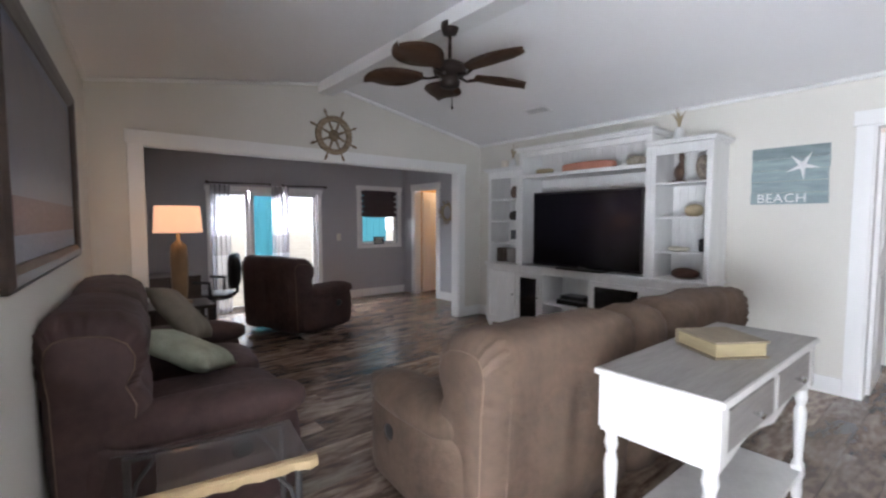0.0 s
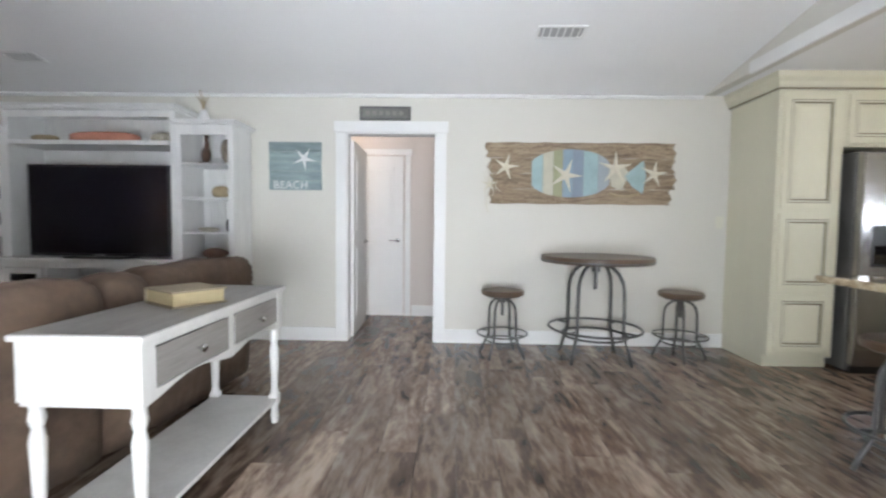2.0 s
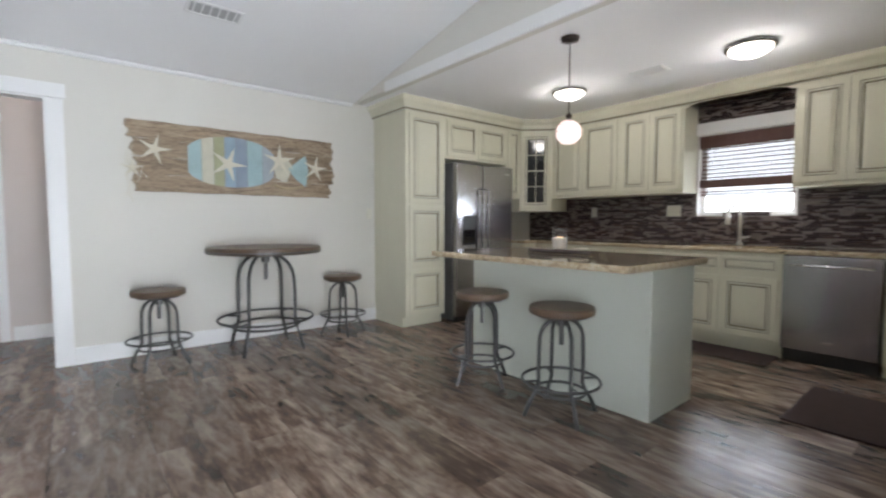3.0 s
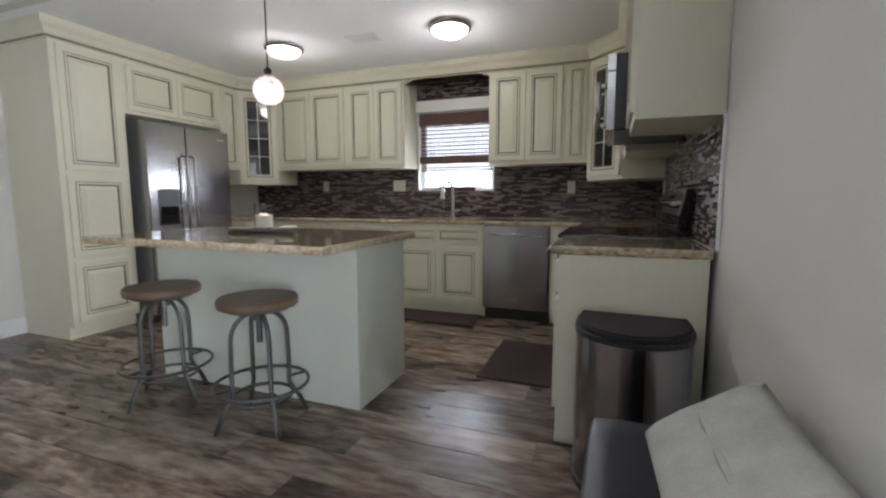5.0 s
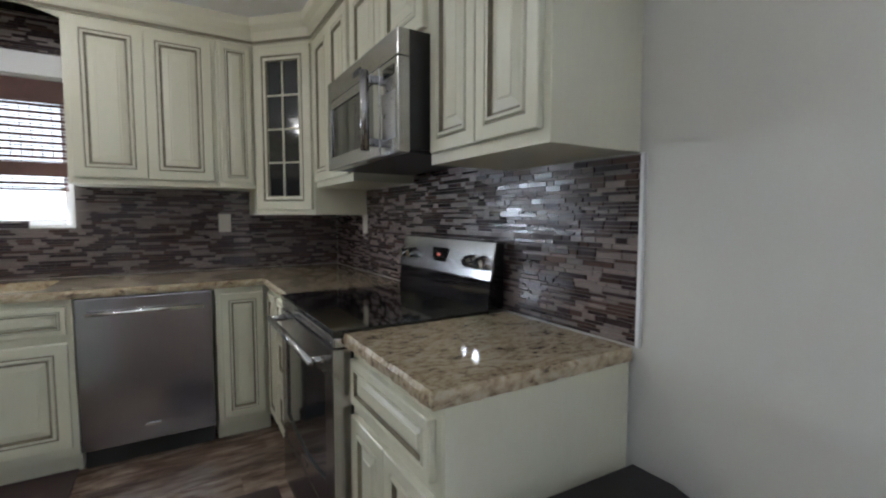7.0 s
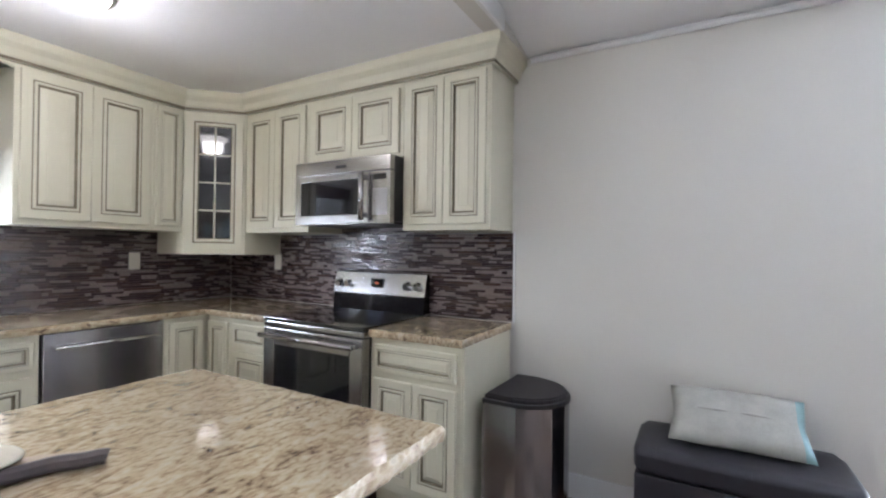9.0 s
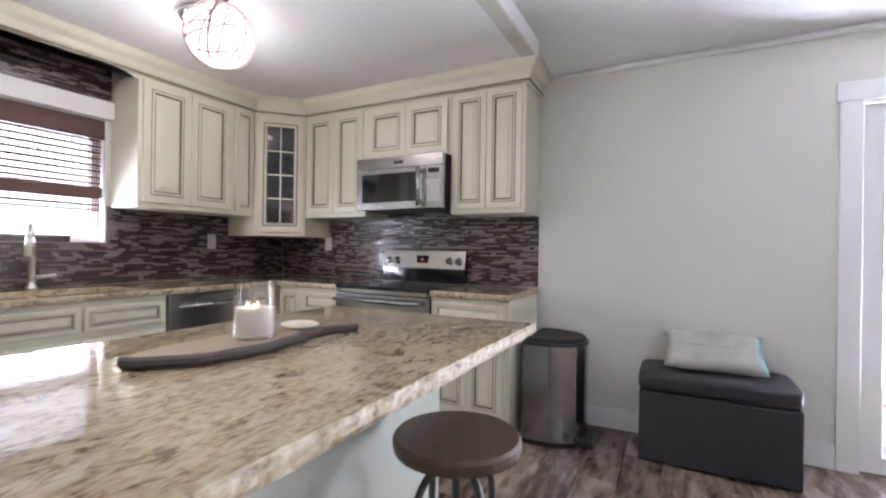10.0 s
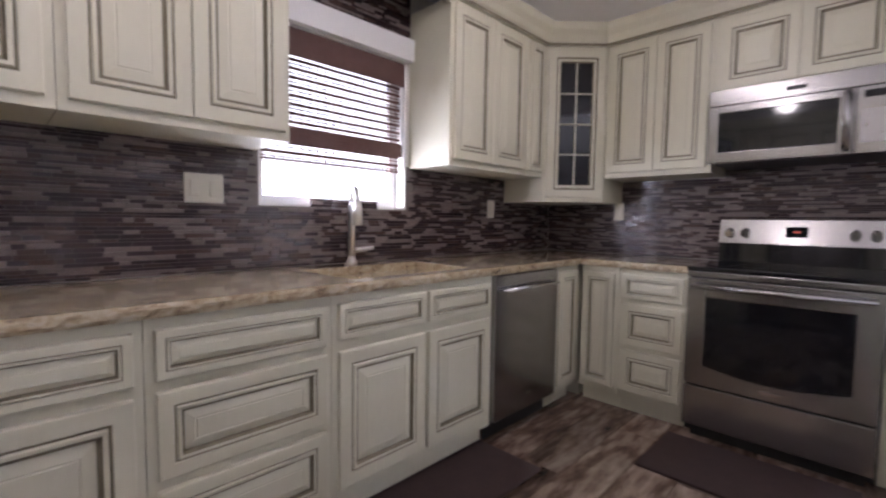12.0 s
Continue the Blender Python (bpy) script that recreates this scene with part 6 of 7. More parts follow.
vent("white slotted air vent in the sloping ceiling", (4.35, 8.72, vault_z(4.35)), 0, slope, 0.16, 0.30)
vent("white slotted air vent in the sloping ceiling", (4.0, 4.27, vault_z(4.0)), 0, slope, 0.16, 0.36)
vent("white slotted air vent in the flat kitchen ceiling", (2.37, 1.2, CEILZ - 0.001), 0, 0, 0.28, 0.17)

# ottoman and its pillow
ot = thing("storage_ottoman", "dark upholstered storage ottoman against the wall", "ottoman", (0, 0, 0))
bm = bmesh.new()
box(bm, 0.025, 3.29, 0.01, 0.43, 4.04, 0.405, 0.012)
part("body", bm, LEATHER, ot)
bm = bmesh.new()
soft(bm, 0.02, 3.285, 0.406, 0.436, 4.045, 0.505, 14, 7, 0.003)
part("lid", bm, LEATHER, ot, smooth=True)
pillow("throw_pillow", "pale embossed throw pillow leaning on the wall above the ottoman", pose(0.170, 3.665, 0.613, 34, 0, 91), 0.51, 0.30, 0.11, CUSHION_PALE, bars=True, stripe=CUSHION_TEAL)

# trash can with a pedal
tc_ = thing("trash_can", "tall stainless pedal trash can with black lid", "trash can", (0.30, 2.635, 0), -2)
def dshape(w, d, inset=0.0):
    pts = [(w / 2 - inset, inset), (w / 2 - inset, d * 0.35)]
    pts += [((w / 2 - inset) * math.cos(t), d * 0.35 + (d * 0.65 - inset) * math.sin(t)) for t in [math.pi * i / 16 for i in range(1, 16)]]
    pts += [(-w / 2 + inset, d * 0.35), (-w / 2 + inset, inset)]
    return pts
bm = bmesh.new()
prism(bm, dshape(0.42, 0.35), 0.03, 0.605)
part("body", bm, STEEL_V, tc_)
bm = bmesh.new()
prism(bm, dshape(0.43, 0.355), 0.607, 0.625)
rim_ = part("lid_rim", bm, BLACK, tc_)
bm = bmesh.new()
prism(bm, dshape(0.42, 0.347, 0.008), 0.6251, 0.650)
bmesh.ops.bevel(bm, geom=[e for e in bm.edges if min(v.co.z for v in e.verts) > 0.64], offset=0.008, segments=2, affect="EDGES")
part("lid", bm, LIDBLACK, tc_)
bm = bmesh.new()
prism(bm, dshape(0.43, 0.355), 0.0, 0.029)
part("base_ring", bm, BLACK, tc_)
part("pedal", B(-0.13, 0.315, 0.012, 0.13, 0.415, 0.05, 0.008), BLACK, tc_)


# floor mats
for label, a in (("brown cushioned floor mat at the range", (0.70, 1.215, 1.16, 1.995)), ("brown cushioned floor mat at the sink", (1.52, 0.56, 2.35, 0.93))):
    mt = thing("floor_mat", label, "mat", (0, 0, 0))
    part("pad", B(a[0], a[1], 0.0005, a[2], a[3], 0.014, 0.005), MATRUG, mt)

# things on the island
brd = thing("serving_board", "curved dark-edged wooden serving board on the island", "board", (2.37, 2.45, 0.9165))


def smooth_line(pts, k):
    """A rounded line through a few corner points."""
    for _ in range(k):
        out = [pts[0]]
        for a, b in zip(pts, pts[1:]):
            out += [(a[0] * 0.75 + b[0] * 0.25, a[1] * 0.75 + b[1] * 0.25), (a[0] * 0.25 + b[0] * 0.75, a[1] * 0.25 + b[1] * 0.75)]
        pts = out + [pts[-1]]
    return pts


north = smooth_line([(0.30, -0.045), (0.21, 0.066), (0.02, 0.105), (-0.16, 0.044), (-0.24, 0.053), (-0.32, 0.105)], 3)
south = smooth_line([(0.29, -0.058), (0.18, -0.097), (-0.02, -0.105), (-0.18, -0.026), (-0.25, 0.026), (-0.325, 0.088)], 3)
bm = bmesh.new()
prism(bm, south + north[::-1], 0.0, 0.024)
part("board", bm, mat("serving_board_wood", (0.36, 0.26, 0.17), 0.4, var=0.35, scale=5, fine=50, stretch=(0.3, 4, 4), coat=0.3), brd)
bm = bmesh.new()
tube(bm, [(x, y, 0.0145 + 0.001 * math.sin(i * 0.9)) for i, (x, y) in enumerate(north)], 0.0142, 8)
part("bark_edge", bm, mat("charred_edge", (0.085, 0.07, 0.07), 0.55, var=0.4, scale=15), brd, "dark bark edge")
cd = thing("candle", "lit white candle in a clear glass cylinder", "candle", (2.36, 2.45, 0.9415))
bm = bmesh.new()
lathe(bm, [(0.0, 0.008), (0.0505, 0.008), (0.0505, 0.075), (0.048, 0.082), (0.03, 0.08), (0.0, 0.078)], 40)
part("wax", bm, WAX, cd)
bm = bmesh.new()
lathe(bm, [(0.0, 0), (0.0535, 0), (0.054, 0.003), (0.054, 0.155), (0.0522, 0.155), (0.0522, 0.006), (0.0, 0.006)], 48)
gob = part("glass_cylinder", bm, CLEAR, cd, "clear glass cylinder")
gob.visible_shadow = False
for dx, dy in ((0.012, 0.01), (-0.016, -0.008), (0.01, -0.018)):
    bm = bmesh.new()
    lathe(bm, [(0.001, 0.08), (0.003, 0.084), (0.002, 0.088), (0.0005, 0.093)], 8, (dx, dy, 0))
    part("flame", bm, FLAME, cd, "small candle flame")
lump("sand_dollar", "pale flat sand dollar on the board", "shell", (2.19, 2.445, 0.9415), (0.10, 0.12, 0.02), STARFISH, 13.0)


# kitchen ceiling lights
def dome(label, x, y):
    root = thing("ceiling_light", label, "ceiling light", (x, y, CEILZ - 0.001), 0, "dome lights")
    bm = bmesh.new()
    lathe(bm, [(0.10, 0), (0.165, 0), (0.168, -0.012), (0.16, -0.03), (0.148, -0.03)], 32)
    part("rim", bm, STEEL, root, "brushed metal rim", smooth=True)
    bm = bmesh.new()
    lathe(bm, [(0.0, -0.09), (0.05, -0.087), (0.10, -0.07), (0.135, -0.045), (0.148, -0.022)][::-1], 32)
    g = part("diffuser", bm, DOME, root, "lit frosted glass dome", smooth=True)
    g.visible_shadow = False
    return root


dome("lit frosted dome ceiling light with metal rim", 3.15, 1.25)
dome("lit frosted dome ceiling light with metal rim", 1.62, 1.2)
pl = thing("pendant_light", "lit woven globe pendant over the island", "pendant light", (2.39, 2.33, 0.04))
bm = bmesh.new()
lathe(bm, [(0.015, CEILZ - 0.07), (0.06, CEILZ - 0.065), (0.065, CEILZ - 0.041)], 20)
part("canopy", bm, BRONZE, pl)
bm = bmesh.new()
tube(bm, [(0, 0, 1.86), (0, 0, CEILZ - 0.06)], 0.004, 6)
part("cord", bm, BRONZE, pl)
bm = bmesh.new()
lathe(bm, [(0.02, 1.835), (0.024, 1.855), (0.012, 1.87)], 12)
part("cap", bm, BRONZE, pl)
bm = bmesh.new()
lathe(bm, [(0.088 * math.cos(t), 1.735 + 0.084 * math.sin(t)) for t in [math.pi * (-0.36 + 0.83 * i / 12) for i in range(13)]], 24)
gl = part("globe", bm, GLOBE, pl, "glowing pale globe", smooth=True)
gl.visible_shadow = False
bm = bmesh.new()
for k in range(14):
    ax = Euler((0.9 * k, 1.3 * k, 0.4 * k)).to_matrix()
    tube(bm, [tuple((ax @ Vector((0.091 * math.cos(t), 0.091 * math.sin(t), 0))) * 1.0 + Vector((0, 0, 1.735))) for t in [2 * math.pi * i / 30 for i in range(30)]], 0.0022, 5, True)
for v in bm.verts:
    v.co.z = min(max(v.co.z, 1.66), 1.83)
wv = part("weave", bm, CANE, pl, "thin woven strands")
wv.visible_shadow = False


# switches and outlets
def plate(label, place, rz, gangs=1, outlet=False):
    root = thing("outlet" if outlet else "light_switch", label, "outlet" if outlet else "switch", place, rz)
    w = 0.075 * gangs + 0.0
    part("plate", B(-w / 2, -0.006, -0.06, w / 2, 0, 0.06, 0.002), PLATE, root)
    for i in range(gangs):
        x = -w / 2 + 0.0375 + 0.075 * i
        part("socket" if outlet else "rocker", B(x - 0.016, -0.009, -0.033, x + 0.016, -0.0055, 0.033, 0.002), PLATE, root)
    return root


plate("ivory outlet on the mosaic backsplash", (0.78, 0.0125, 1.225), 180, 1, True)
plate("ivory outlet on the mosaic backsplash by the range", (0.0125, 0.605, 1.222), 90, 1, True)
plate("wide ivory double switch on the mosaic backsplash", (2.645, 0.0125, 1.262), 180, 2)
plate("ivory outlet on the mosaic backsplash", (3.62, 0.0125, 1.262), 180, 1, True)
plate("white light switch on the east wall", (EX - 0.001, 2.47, 1.23), -90, 1)
plate("white light switch in the garden room", (3.93, SUNY - 0.001, 1.08), 0, 1)

# woven blind over the sink
def blind():
    root = thing("woven_blind", "half-raised woven bamboo blind over the sink window", "blind", (0, 0, 0))
    part("headrail", B(1.572, -0.045, 1.995, 2.408, -0.012, 2.026, 0.003), DARKWOOD, root)

    def reeds(owner, x0, x1, y, z0, z1, pitch, half, name):
        k = int((z1 - z0) / pitch)
        for i in range(k + 1):
            z = z1 - (z1 - z0) * i / k + (brnd.random() - 0.5) * pitch * 0.12
            h = half * (1.0 if i % 2 == 0 or name == "reed" else 0.42)
            part(name, B(x0, y - 0.0025, z - h, x1, y + 0.0025, z + h, 0.0008), BLINDWOOD, owner)
    brnd = random.Random(17)
    flap = part("valance_flap", B(1.575, -0.004, 1.897, 2.405, -0.001, 2.024), BLINDWOOD, root, "solid woven bamboo valance")
    reeds(flap, 1.574, 2.406, 0.002, 1.90, 2.02, 0.0100, 0.0040, "reed")
    reeds(root, 1.582, 2.398, -0.027, 1.578, 1.89, 0.0205, 0.0085, "slat")
    fold = part("lower_fold", B(1.578, -0.018, 1.503, 2.402, -0.015, 1.572), BLINDWOOD, root, "solid woven bamboo fold")
    reeds(fold, 1.577, 2.403, -0.012, 1.507, 1.568, 0.0100, 0.0040, "reed")
    reeds(root, 1.590, 2.392, -0.027, 1.432, 1.50, 0.0205, 0.0085, "slat")
    part("bottom_lath", B(1.588, -0.031, 1.412, 2.394, -0.023, 1.424, 0.001), BLINDWOOD, root)
    bm = bmesh.new()
    for k in range(18):
        x = 1.605 + 0.77 * k / 17
        box(bm, x - 0.0018, -0.0322, 1.414, x + 0.0018, -0.0300, 1.9)
    part("weave_threads", bm, BLINDWOOD, root)


blind()

# ---- garden room ----
lampt = thing("lamp_table", "small dark wooden lamp table beside the sofa", "side table", (1.06, 9.76, 0))
part("tabletop", B(-0.24, -0.2, 0.65, 0.24, 0.2, 0.68, 0.005), DARKWOOD, lampt)
for x in (-0.2, 0.2):
    for y in (-0.16, 0.16):
        part("leg", B(x - 0.02, y - 0.02, 0.0, x + 0.02, y + 0.02, 0.65, 0.003), DARKWOOD, lampt)
tl = thing("table_lamp", "lit table lamp with a cream drum shade", "table lamp", (1.075, 9.76, 0.681))
bm = bmesh.new()
lathe(bm, [(0.09, 0), (0.09, 0.02), (0.05, 0.03), (0.06, 0.12), (0.065, 0.35), (0.06, 0.48), (0.015, 0.52), (0.012, 0.62)], 18)
part("base", bm, mat("lamp_base_wood", (0.26, 0.16, 0.075), 0.5, var=0.3), tl, "amber wooden lamp base", smooth=True)
bm = bmesh.new()
n = 32
va = [bm.verts.new((0.178 * math.cos(2 * math.pi * i / n), 0.178 * math.sin(2 * math.pi * i / n), 0.585)) for i in range(n)]
vb = [bm.verts.new((0.162 * math.cos(2 * math.pi * i / n), 0.162 * math.sin(2 * math.pi * i / n), 0.80)) for i in range(n)]
for i in range(n):
    bm.faces.new((va[i], va[(i + 1) % n], vb[(i + 1) % n], vb[i]))
bmesh.ops.solidify(bm, geom=bm.faces[:], thickness=0.003)
sh = part("shade", bm, SHADE, tl, "glowing cream drum shade", smooth=True)
sh.visible_shadow = False

# desk chair and desk behind the recliner
dk = thing("desk", "dark wooden desk in the garden room", "desk", (0.55, 11.15, 0))
part("desktop", B(0, 0, 0.72, 0.95, 0.55, 0.75, 0.005), DARKWOOD, dk)
for x in (0.0, 0.91):
    part("side_panel", B(x, 0.02, 0, x + 0.04, 0.53, 0.72, 0.003), DARKWOOD, dk)
part("modesty_panel", B(0.04, 0.02, 0.2, 0.91, 0.04, 0.719), DARKWOOD, dk)
oc = thing("office_chair", "black office chair beside the desk", "office chair", (1.66, 11.35, 0), 60)
bm = bmesh.new()
soft(bm, -0.23, -0.23, 0.44, 0.23, 0.23, 0.52, 4, 7)
part("seat", bm, BLACK, oc, smooth=True)
bm = bmesh.new()
soft(bm, -0.21, -0.28, 0.56, 0.21, -0.21, 0.98, 4, 7)
part("backrest", bm, BLACK, oc, smooth=True)
bm = bmesh.new()
tube(bm, [(0, 0, 0.1), (0, 0, 0.45)], 0.03, 10)
part("gas_column", bm, BLACK, oc)
for k in range(5):
    t = 2 * math.pi * k / 5
    bm = bmesh.new()
    tube(bm, [(0, 0, 0.11), (0.28 * math.cos(t), 0.28 * math.sin(t), 0.06), (0.29 * math.cos(t), 0.29 * math.sin(t), 0.0)], 0.02, 6)
    part("base_arm", bm, BLACK, oc)
for s in (-1, 1):
    bm = bmesh.new()
    tube(bm, [(s * 0.24, -0.05, 0.5), (s * 0.28, -0.05, 0.66), (s * 0.28, 0.12, 0.67)], 0.02, 6)
    part("armrest", bm, BLACK, oc)
bm = bmesh.new()
tube(bm, [(0, -0.2, 0.46), (0, -0.27, 0.52), (0, -0.27, 0.62)], 0.02, 6)
part("back_strut", bm, BLACK, oc)


def curtain(label, x0, x1, y, z0, z1, folds, seed):
    root = thing("curtain", label, "curtain", (0, 0, 0))
    n = folds * 8
    zs = [z0, z0 + 0.28, z0 + 0.56, z0 + 0.84, z0 + 1.12, z0 + 1.40, z1]
    for k, (za, zb) in enumerate(zip(zs, zs[1:])):
        bm = bmesh.new()
        rows = []
        for z in (za, zb):
            row = []
            for i in range(n + 1):
                u = i / n
                row.append(bm.verts.new((x0 + (x1 - x0) * u, y + 0.035 * math.sin(2 * math.pi * folds * u + seed) * (1.1 - 0.3 * z / z1), z)))
            rows.append(row)
        for i in range(n):
            bm.faces.new((rows[0][i], rows[0][i + 1], rows[1][i + 1], rows[1][i]))
        part("panel", bm, CURTAIN_BAND if k % 2 == 1 else CURTAIN, root, "grey checked band" if k % 2 == 1 else "sheer white band", smooth=True)
    return root


curtain("sheer checked curtain hanging at the slider's end", 1.92, 2.18, SUNY - 0.09, 0.02, 1.875, 4, 0.3)
curtain("sheer checked curtain hanging before the slider", 2.78, 3.05, SUNY - 0.09, 0.02, 1.885, 4, 1.3)
for x0, x1 in ((1.88, 2.75), (2.95, 3.66)):
    rd = thing("curtain_rod", "dark metal curtain rod over the slider", "curtain rod", (0, 0, 0))
    bm = bmesh.new()
    tube(bm, [(x0, SUNY - 0.09, 1.90), (x1, SUNY - 0.09, 1.915)], 0.011, 8)
    part("rod", bm, BRONZE, rd)
    for x in (x0, x1):
        bm = bmesh.new()
        soft(bm, x - 0.025, SUNY - 0.115, 1.885, x + 0.025, SUNY - 0.065, 1.93, 2, 5)
        part("finial", bm, BRONZE, rd, smooth=True)
    bm = bmesh.new()
    tube(bm, [((x0 + x1) / 2, SUNY - 0.09, 1.905), ((x0 + x1) / 2, SUNY - 0.001, 1.905)], 0.008, 6)
    part("bracket", bm, BRONZE, rd)
rs = thing("roman_shade", "dark folded roman shade half down the window", "blind", (0, 0, 0))
for k in range(5):
    z0 = 1.42 + k * 0.095
    bm = bmesh.new()
    soft(bm, WIN_N[0] + 0.02, SUNY - 0.006, z0, WIN_N[1] - 0.02, SUNY + 0.03, z0 + 0.11, 4, 5)
    part("fold", bm, DARKBLIND, rs, smooth=True)
sg = thing("small_sign", "small dark framed sign on the window sill", "sign", (4.72, SUNY - 0.012, 0.932))
part("board", B(-0.11, -0.012, 0, 0.11, 0.0, 0.14, 0.003), DARKTEXT, sg)
for k in range(3):
    part("letter_bar", B(-0.08, -0.0145, 0.03 + 0.035 * k, 0.08 - 0.03 * (k % 2), -0.0125, 0.045 + 0.035 * k), PLATE, sg)
wr = thing("wreath", "small dried wreath on the grey wall", "wreath", (5.28, 11.35, 1.5), 0)
bm = bmesh.new()
rnd = random.Random(5)
tube(bm, [(0, 0.13 * math.cos(2 * math.pi * i / 24), 0.13 * math.sin(2 * math.pi * i / 24)) for i in range(24)], 0.022, 6, True)
for i in range(60):
    t = rnd.random() * 6.28
    r = 0.10 + 0.06 * rnd.random()
    y, z = r * math.cos(t), r * math.sin(t)
    tube(bm, [(-0.01, y, z), (-0.03, y * 1.2, z * 1.2), (-0.02, y * 1.35 + 0.02, z * 1.35)], [0.004, 0.008, 0.001], 4)
part("twigs", bm, SHELLTAN, wr)

# ---- outside ----
tb = thing("turquoise_shed", "turquoise boarded shed outside the garden room", "shed", (0, 0, 0))
for k in list(range(8, 11)) + list(range(19, 26)):
    x = 1.8 + k * 0.19
    part("board", B(x, 15.6, -0.16, x + 0.185, 15.63, 3.0), TEAL, tb)
hg = tagged(new("hedge"), "green leafy bushes outside the windows", "hedge", kind="stuff")
rnd = random.Random(12)
vs, fs = [], []
for cx, cy, w, n in ((2.2, -13.0, 14.0, 5200), (0.5, 27.0, 9.0, 2600)):
    for i in range(n):
        x, y = cx + (rnd.random() - 0.5) * w, cy + (rnd.random() - 0.5) * 1.2
        z = -0.16 + 2.3 * rnd.random() * (0.75 + 0.25 * math.sin(x * 2.3))
        a = Vector((rnd.random() - 0.5, rnd.random() - 0.5, rnd.random() - 0.5)).normalized() * 0.10
        b = Vector((rnd.random() - 0.5, rnd.random() - 0.5, rnd.random() - 0.5)).normalized() * 0.05
        k = len(vs)
        c = Vector((x, y, z))
        vs += [c - a, c + b, c + a, c - b]
        fs.append((k, k + 1, k + 2, k + 3))
me = bpy.data.meshes.new("hedge")
me.from_pydata([tuple(v) for v in vs], [], fs)
me.materials.append(LEAF)
lv = new("leaves", me)
lv.parent = hg
# Emissive slabs added far out, in place of the washed-out bright outdoors.
BACK = glow("backdrop_glow", (0.93, 0.97, 1.0), 1.7)
structure("backdrop_south", B(-60, -58.2, -1, 60, -58, 30), BACK, "glowing backdrop slab standing in for the bright distance", "backdrop")
structure("backdrop_north", B(-60, 68, -1, 60, 68.2, 30), BACK, "glowing backdrop slab standing in for the bright distance", "backdrop")
structure("backdrop_west", B(-60.2, -60, -1, -60, 70, 30), BACK, "glowing backdrop slab standing in for the bright distance", "backdrop")

# ---- mosaic backsplash ----
MOS = [mat("mosaic_dark_glass", (0.040, 0.024, 0.028), 0.17, var=0.3, scale=30, fine=90, bump=0.02, island_tone=0.3),
       mat("mosaic_umber_glass", (0.078, 0.046, 0.038), 0.18, var=0.3, scale=30, fine=90, bump=0.02, island_tone=0.3),
       mat("mosaic_taupe_stone", (0.205, 0.158, 0.145), 0.34, var=0.3, scale=30, fine=90, bump=0.1, island_tone=0.2)]
MOSP = [mat("mosaic_dark_glass_piece", (0.040, 0.024, 0.028), 0.17, var=0.3, scale=30, fine=90, bump=0.02, random_tone=0.3),
        mat("mosaic_umber_glass_piece", (0.078, 0.046, 0.038), 0.18, var=0.3, scale=30, fine=90, bump=0.02, random_tone=0.3),
        mat("mosaic_taupe_stone_piece", (0.205, 0.158, 0.145), 0.34, var=0.3, scale=30, fine=90, bump=0.1, random_tone=0.2)]
rnd = random.Random(21)


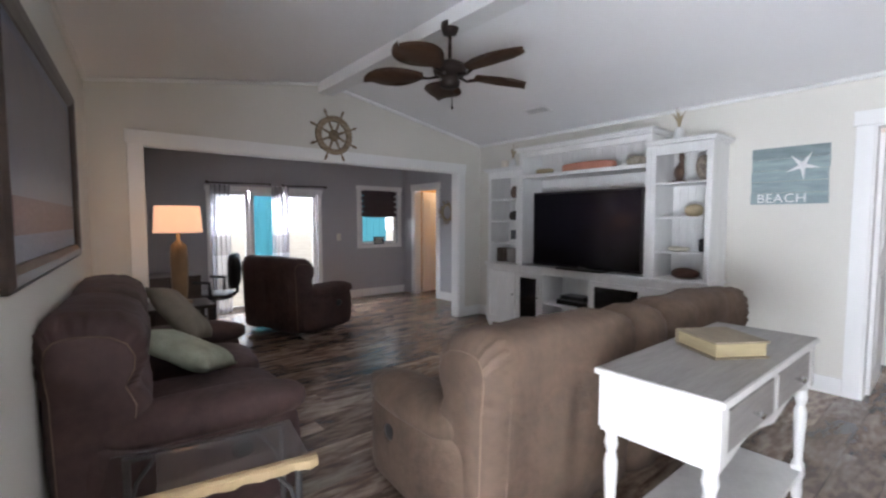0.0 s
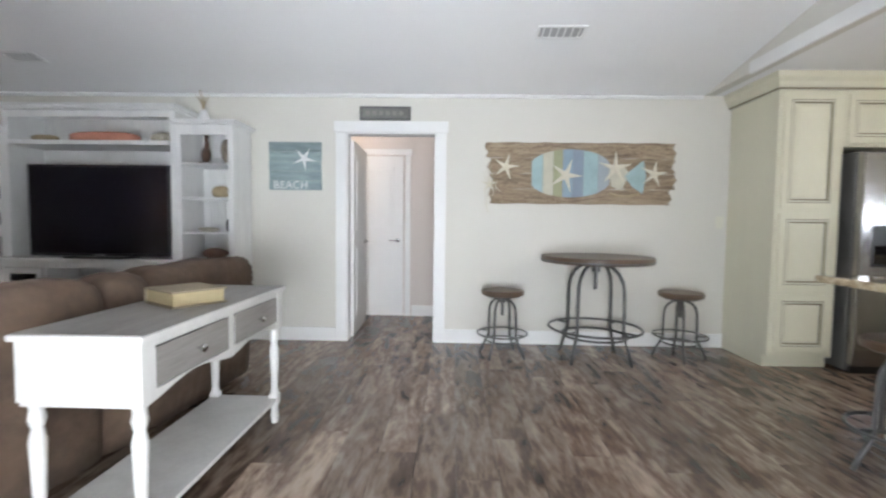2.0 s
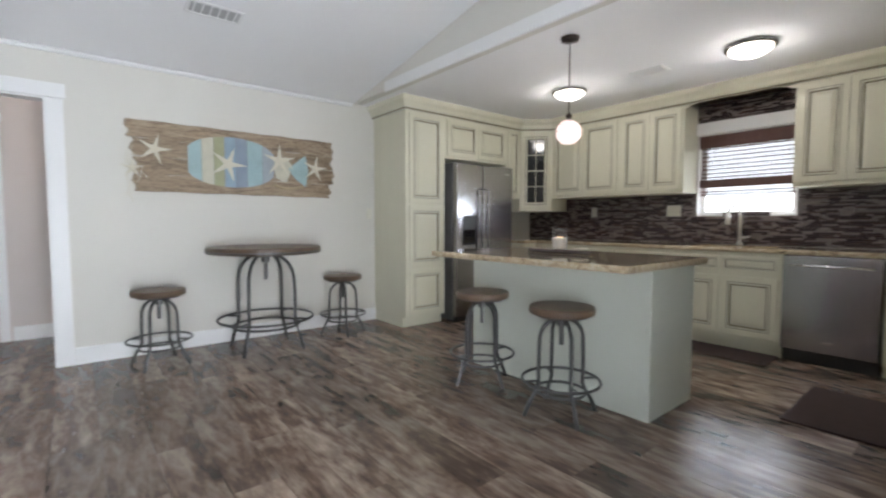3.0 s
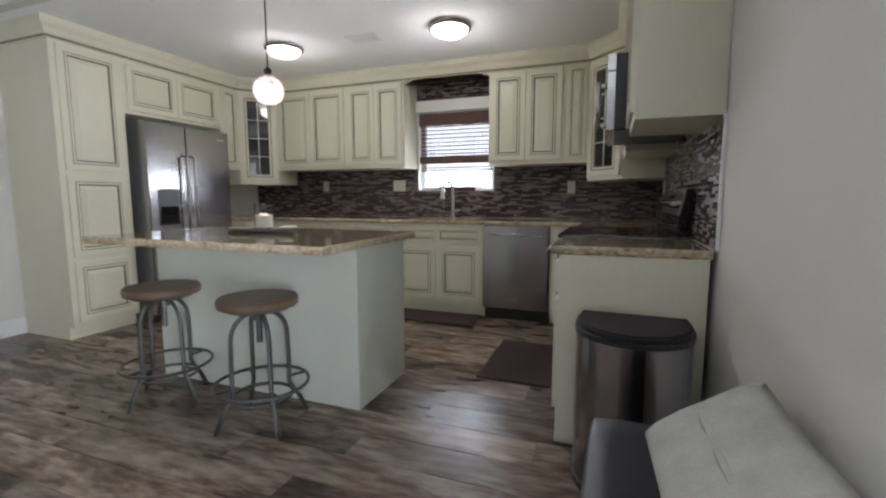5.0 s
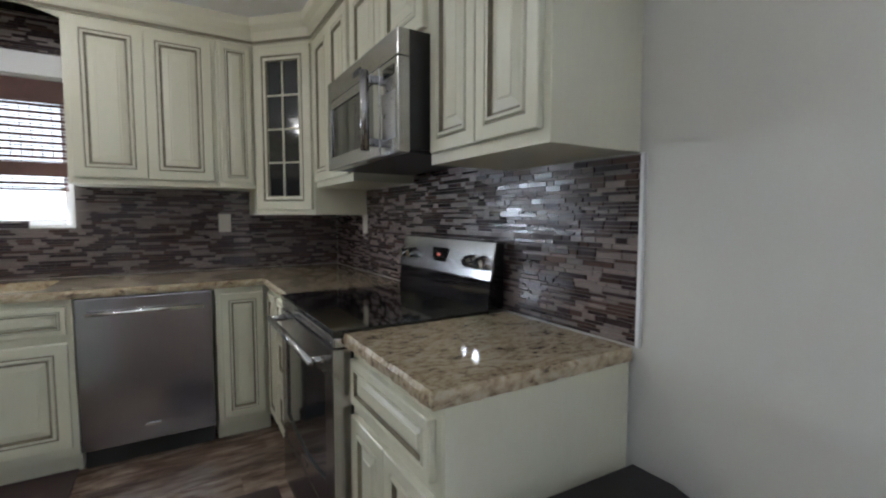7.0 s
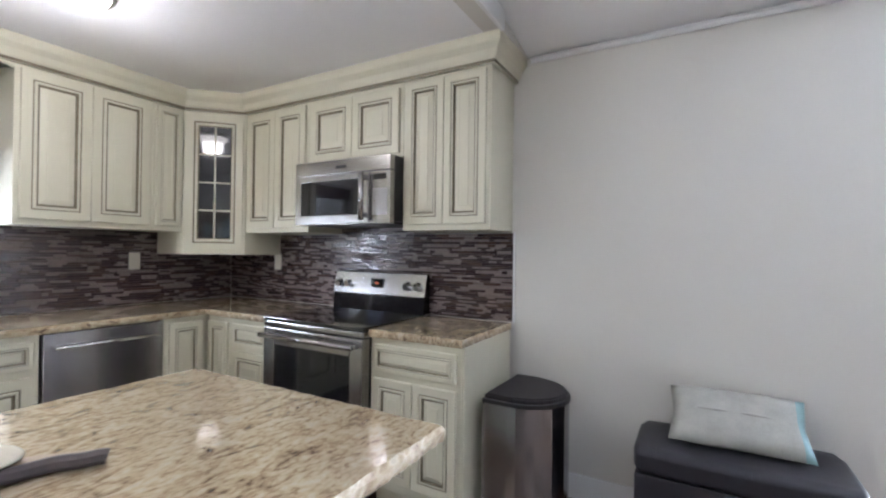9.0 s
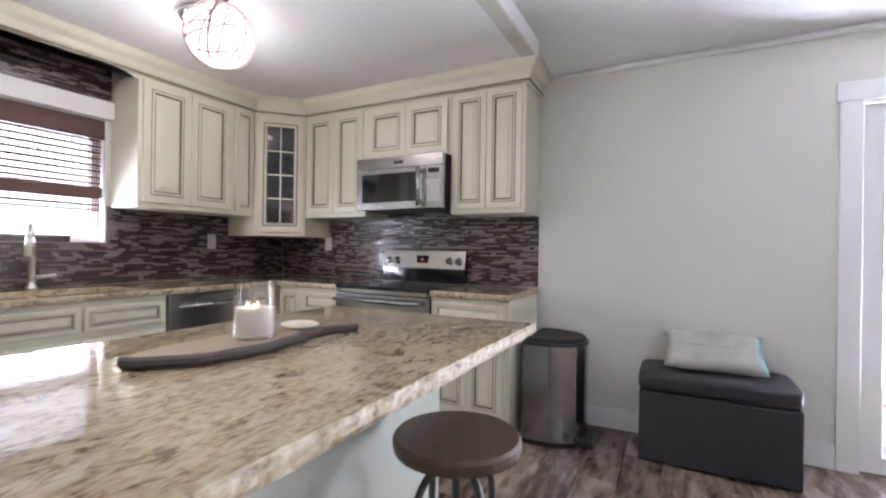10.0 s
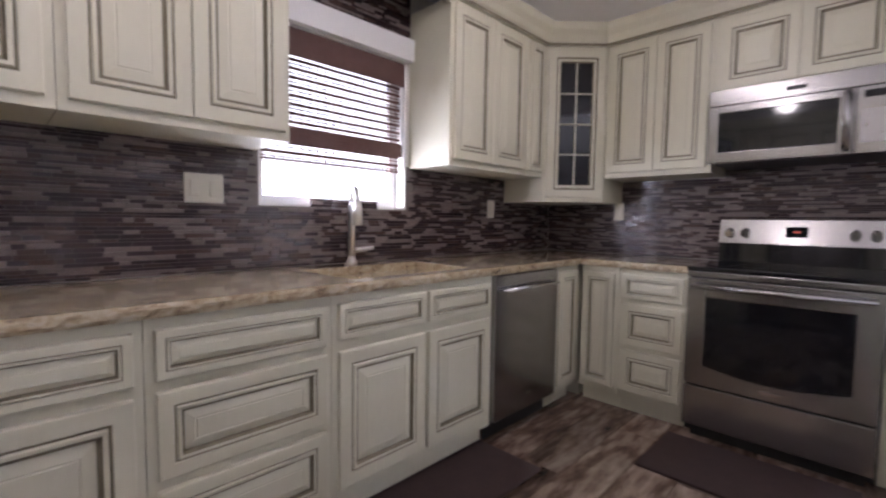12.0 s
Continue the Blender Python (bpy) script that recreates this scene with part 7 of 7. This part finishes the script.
def splash(name, axis, a0, a1, z0, z1, holes, near=None):
    """Thin mosaic strips in rows on a mortar bed; the stretch near the eye is laid as single pieces."""
    bm = bmesh.new()
    for u0, u1, w0, w1 in [(a0, a1, z0, z1)]:
        us = sorted({u0, u1, *[min(max(h[0], u0), u1) for h in holes], *[min(max(h[1], u0), u1) for h in holes]})
        zs = sorted({w0, w1, *[min(max(h[2], w0), w1) for h in holes], *[min(max(h[3], w0), w1) for h in holes]})
        for p, q in zip(us, us[1:]):
            for r, s in zip(zs, zs[1:]):
                if any(h[0] - 1e-4 < (p + q) / 2 < h[1] + 1e-4 and h[2] < (r + s) / 2 < h[3] for h in holes):
                    continue
                if axis == "y":
                    box(bm, p, 0.001, r, q, 0.007, s)
                else:
                    box(bm, 0.001, p, r, 0.007, q, s)
    bed = structure(name, bm, MORTAR, "thin strip mosaic backsplash in brown glass and stone", "backsplash")
    vv, ff, mi = [], [], []
    cache = {}
    z = z0 + 0.001
    count = 0
    while z < z1 - 0.006:
        hh = rnd.choice((0.009, 0.009, 0.0125, 0.016))
        hh = min(hh, z1 - z - 0.001)
        u = a0 - rnd.random() * 0.1
        while u < a1:
            ln = rnd.choice((0.035, 0.05, 0.07, 0.09, 0.11))
            p, q = max(u, a0), min(u + ln - 0.0018, a1)
            u += ln
            if q - p < 0.006:
                continue
            if any(h[0] < q and h[1] > p and h[2] < z + hh and h[3] > z for h in holes):
                continue
            k = rnd.choices((0, 1, 2), (0.38, 0.23, 0.39))[0]
            t = 0.0105 + 0.0012 * rnd.random()
            lo = 0.007
            if near and near[0] < (p + q) / 2 < near[1] and near[2] < z < near[3] and count < 300:
                key = (round(q - p, 3), round(hh, 4), k)
                if key not in cache:
                    b2 = bmesh.new()
                    w, h2 = key[0], key[1]
                    c = 0.0008
                    if axis == "x":
                        prof = [bmesh_v for bmesh_v in ((0, 0, 0), (0, w, 0), (0, w, h2), (0, 0, h2), (0.0042, c, c), (0.0042, w - c, c), (0.0042, w - c, h2 - c), (0.0042, c, h2 - c))]
                    vs_ = [b2.verts.new(v) for v in prof]
                    for f in ((4, 5, 6, 7), (0, 1, 5, 4), (1, 2, 6, 5), (2, 3, 7, 6), (3, 0, 4, 7)):
                        b2.faces.new([vs_[i] for i in f])
                    cache[key] = mesh_of("tile", b2, MOSP[k])
                ob = new("tile", cache[key])
                ob.parent = bed
                ob.matrix_basis = pose(lo, p, z, 0, 5.0 * (rnd.random() - 0.5), 1.2 * (rnd.random() - 0.5))
                count += 1
                continue
            c = 0.0008
            b = len(vv)
            ta, tb_ = 0.0011 * (rnd.random() - 0.5), 0.0011 * (rnd.random() - 0.5)
            for d0, s in ((lo, 0.0), (t, c)):
                for e1, e2, uu, zz in ((-1, -1, p + s, z + s), (1, -1, q - s, z + s), (1, 1, q - s, z + hh - s), (-1, 1, p + s, z + hh - s)):
                    d = d0 + (e1 * ta + e2 * tb_ if s else 0.0)
                    vv.append((uu, d, zz) if axis == "y" else (d, uu, zz))
            for f in ((4, 5, 6, 7), (0, 1, 5, 4), (1, 2, 6, 5), (2, 3, 7, 6), (3, 0, 4, 7)):
                ff.append(tuple(b + i for i in f))
                mi.append(k)
        z += hh + 0.0018
    me = bpy.data.meshes.new("mosaic_strips")
    me.from_pydata(vv, [], ff)
    for m_ in MOS:
        me.materials.append(m_)
    me.polygons.foreach_set("material_index", mi)
    me.update()
    b3 = bmesh.new()
    b3.from_mesh(me)
    bmesh.ops.recalc_face_normals(b3, faces=b3.faces)
    b3.to_mesh(me)
    b3.free()
    ob = new("mosaic_strips", me)
    ob.parent = bed
    ob["kind"] = "stuff"
    return bed


splash("backsplash_west", "x", 0.0115, 2.585, 0.917, 1.50, [(-1, 1.266, 1.436, 1.6), (2.02, 3.0, 1.436, 1.6)], (2.02, 2.59, 0.9, 1.30))
splash("backsplash_south", "y", 0.012, EK - 0.002, 0.917, 1.45, [(WIN_S[0], WIN_S[1], 1.2, 1.45)])
splash("backsplash_over_window", "y", 1.537, 2.428, 2.156, 2.436, [])
splash("backsplash_sill_block", "y", 1.765, 2.165, 1.2005, 1.24, [])
tagged(part("trim_backsplash_end", B(0.001, 2.586, 0.916, 0.014, 2.597, 1.438, 0.001), TRIM), "white edge strip closing the backsplash", "trim", kind="structure")

# ---- plank floor ----
floor_ob = bpy.data.objects["floor"]
rnd = random.Random(4)
PW, PL = 0.199, 1.196
pv, pf_ = [], []
cache = {}
made = 0


def plank_mesh(w):
    if w not in cache:
        b2 = bmesh.new()
        c = 0.001
        v = [b2.verts.new(p) for p in ((0, 0, -0.006), (w, 0, -0.006), (w, PW, -0.006), (0, PW, -0.006), (c, c, 0), (w - c, c, 0), (w - c, PW - c, 0), (c, PW - c, 0))]
        for f in ((4, 5, 6, 7), (0, 1, 5, 4), (1, 2, 6, 5), (2, 3, 7, 6), (3, 0, 4, 7)):
            b2.faces.new([v[i] for i in f])
        cache[w] = mesh_of("plank", b2, FLOORWOOD)
    return cache[w]


row = 0
y = 0.0
while y < 13.0:
    off = (0.0, 0.4, 0.8, 0.2, 0.6)[row % 5] + 0.15 * rnd.random()
    x = -1.5 - off
    while x < 6.95:
        p, q = max(x, -1.5), min(x + PL, 6.95)
        x += PL + 0.002
        if q - p < 0.05:
            continue
        if y > NY + 0.1 or p > 5.1 or q < 0.0:
            b = len(pv)
            c = 0.001
            pv += [(p, y, -0.006), (q, y, -0.006), (q, y + PW, -0.006), (p, y + PW, -0.006), (p + c, y + c, 0), (q - c, y + c, 0), (q - c, y + PW - c, 0), (p + c, y + PW - c, 0)]
            pf_ += [tuple(b + i for i in f) for f in ((4, 5, 6, 7), (0, 1, 5, 4), (1, 2, 6, 5), (2, 3, 7, 6), (3, 0, 4, 7))]
            continue
        ob = new("plank", plank_mesh(round(q - p, 2)))
        ob.parent = floor_ob
        ob.location = (p, y, 0)
        made += 1
    y += PW + 0.002
    row += 1
me = bpy.data.meshes.new("far_planks")
me.from_pydata(pv, [], pf_)
me.materials.append(FLOORREST)
fo = new("far_planks", me)
fo.parent = floor_ob
fo["kind"] = "stuff"
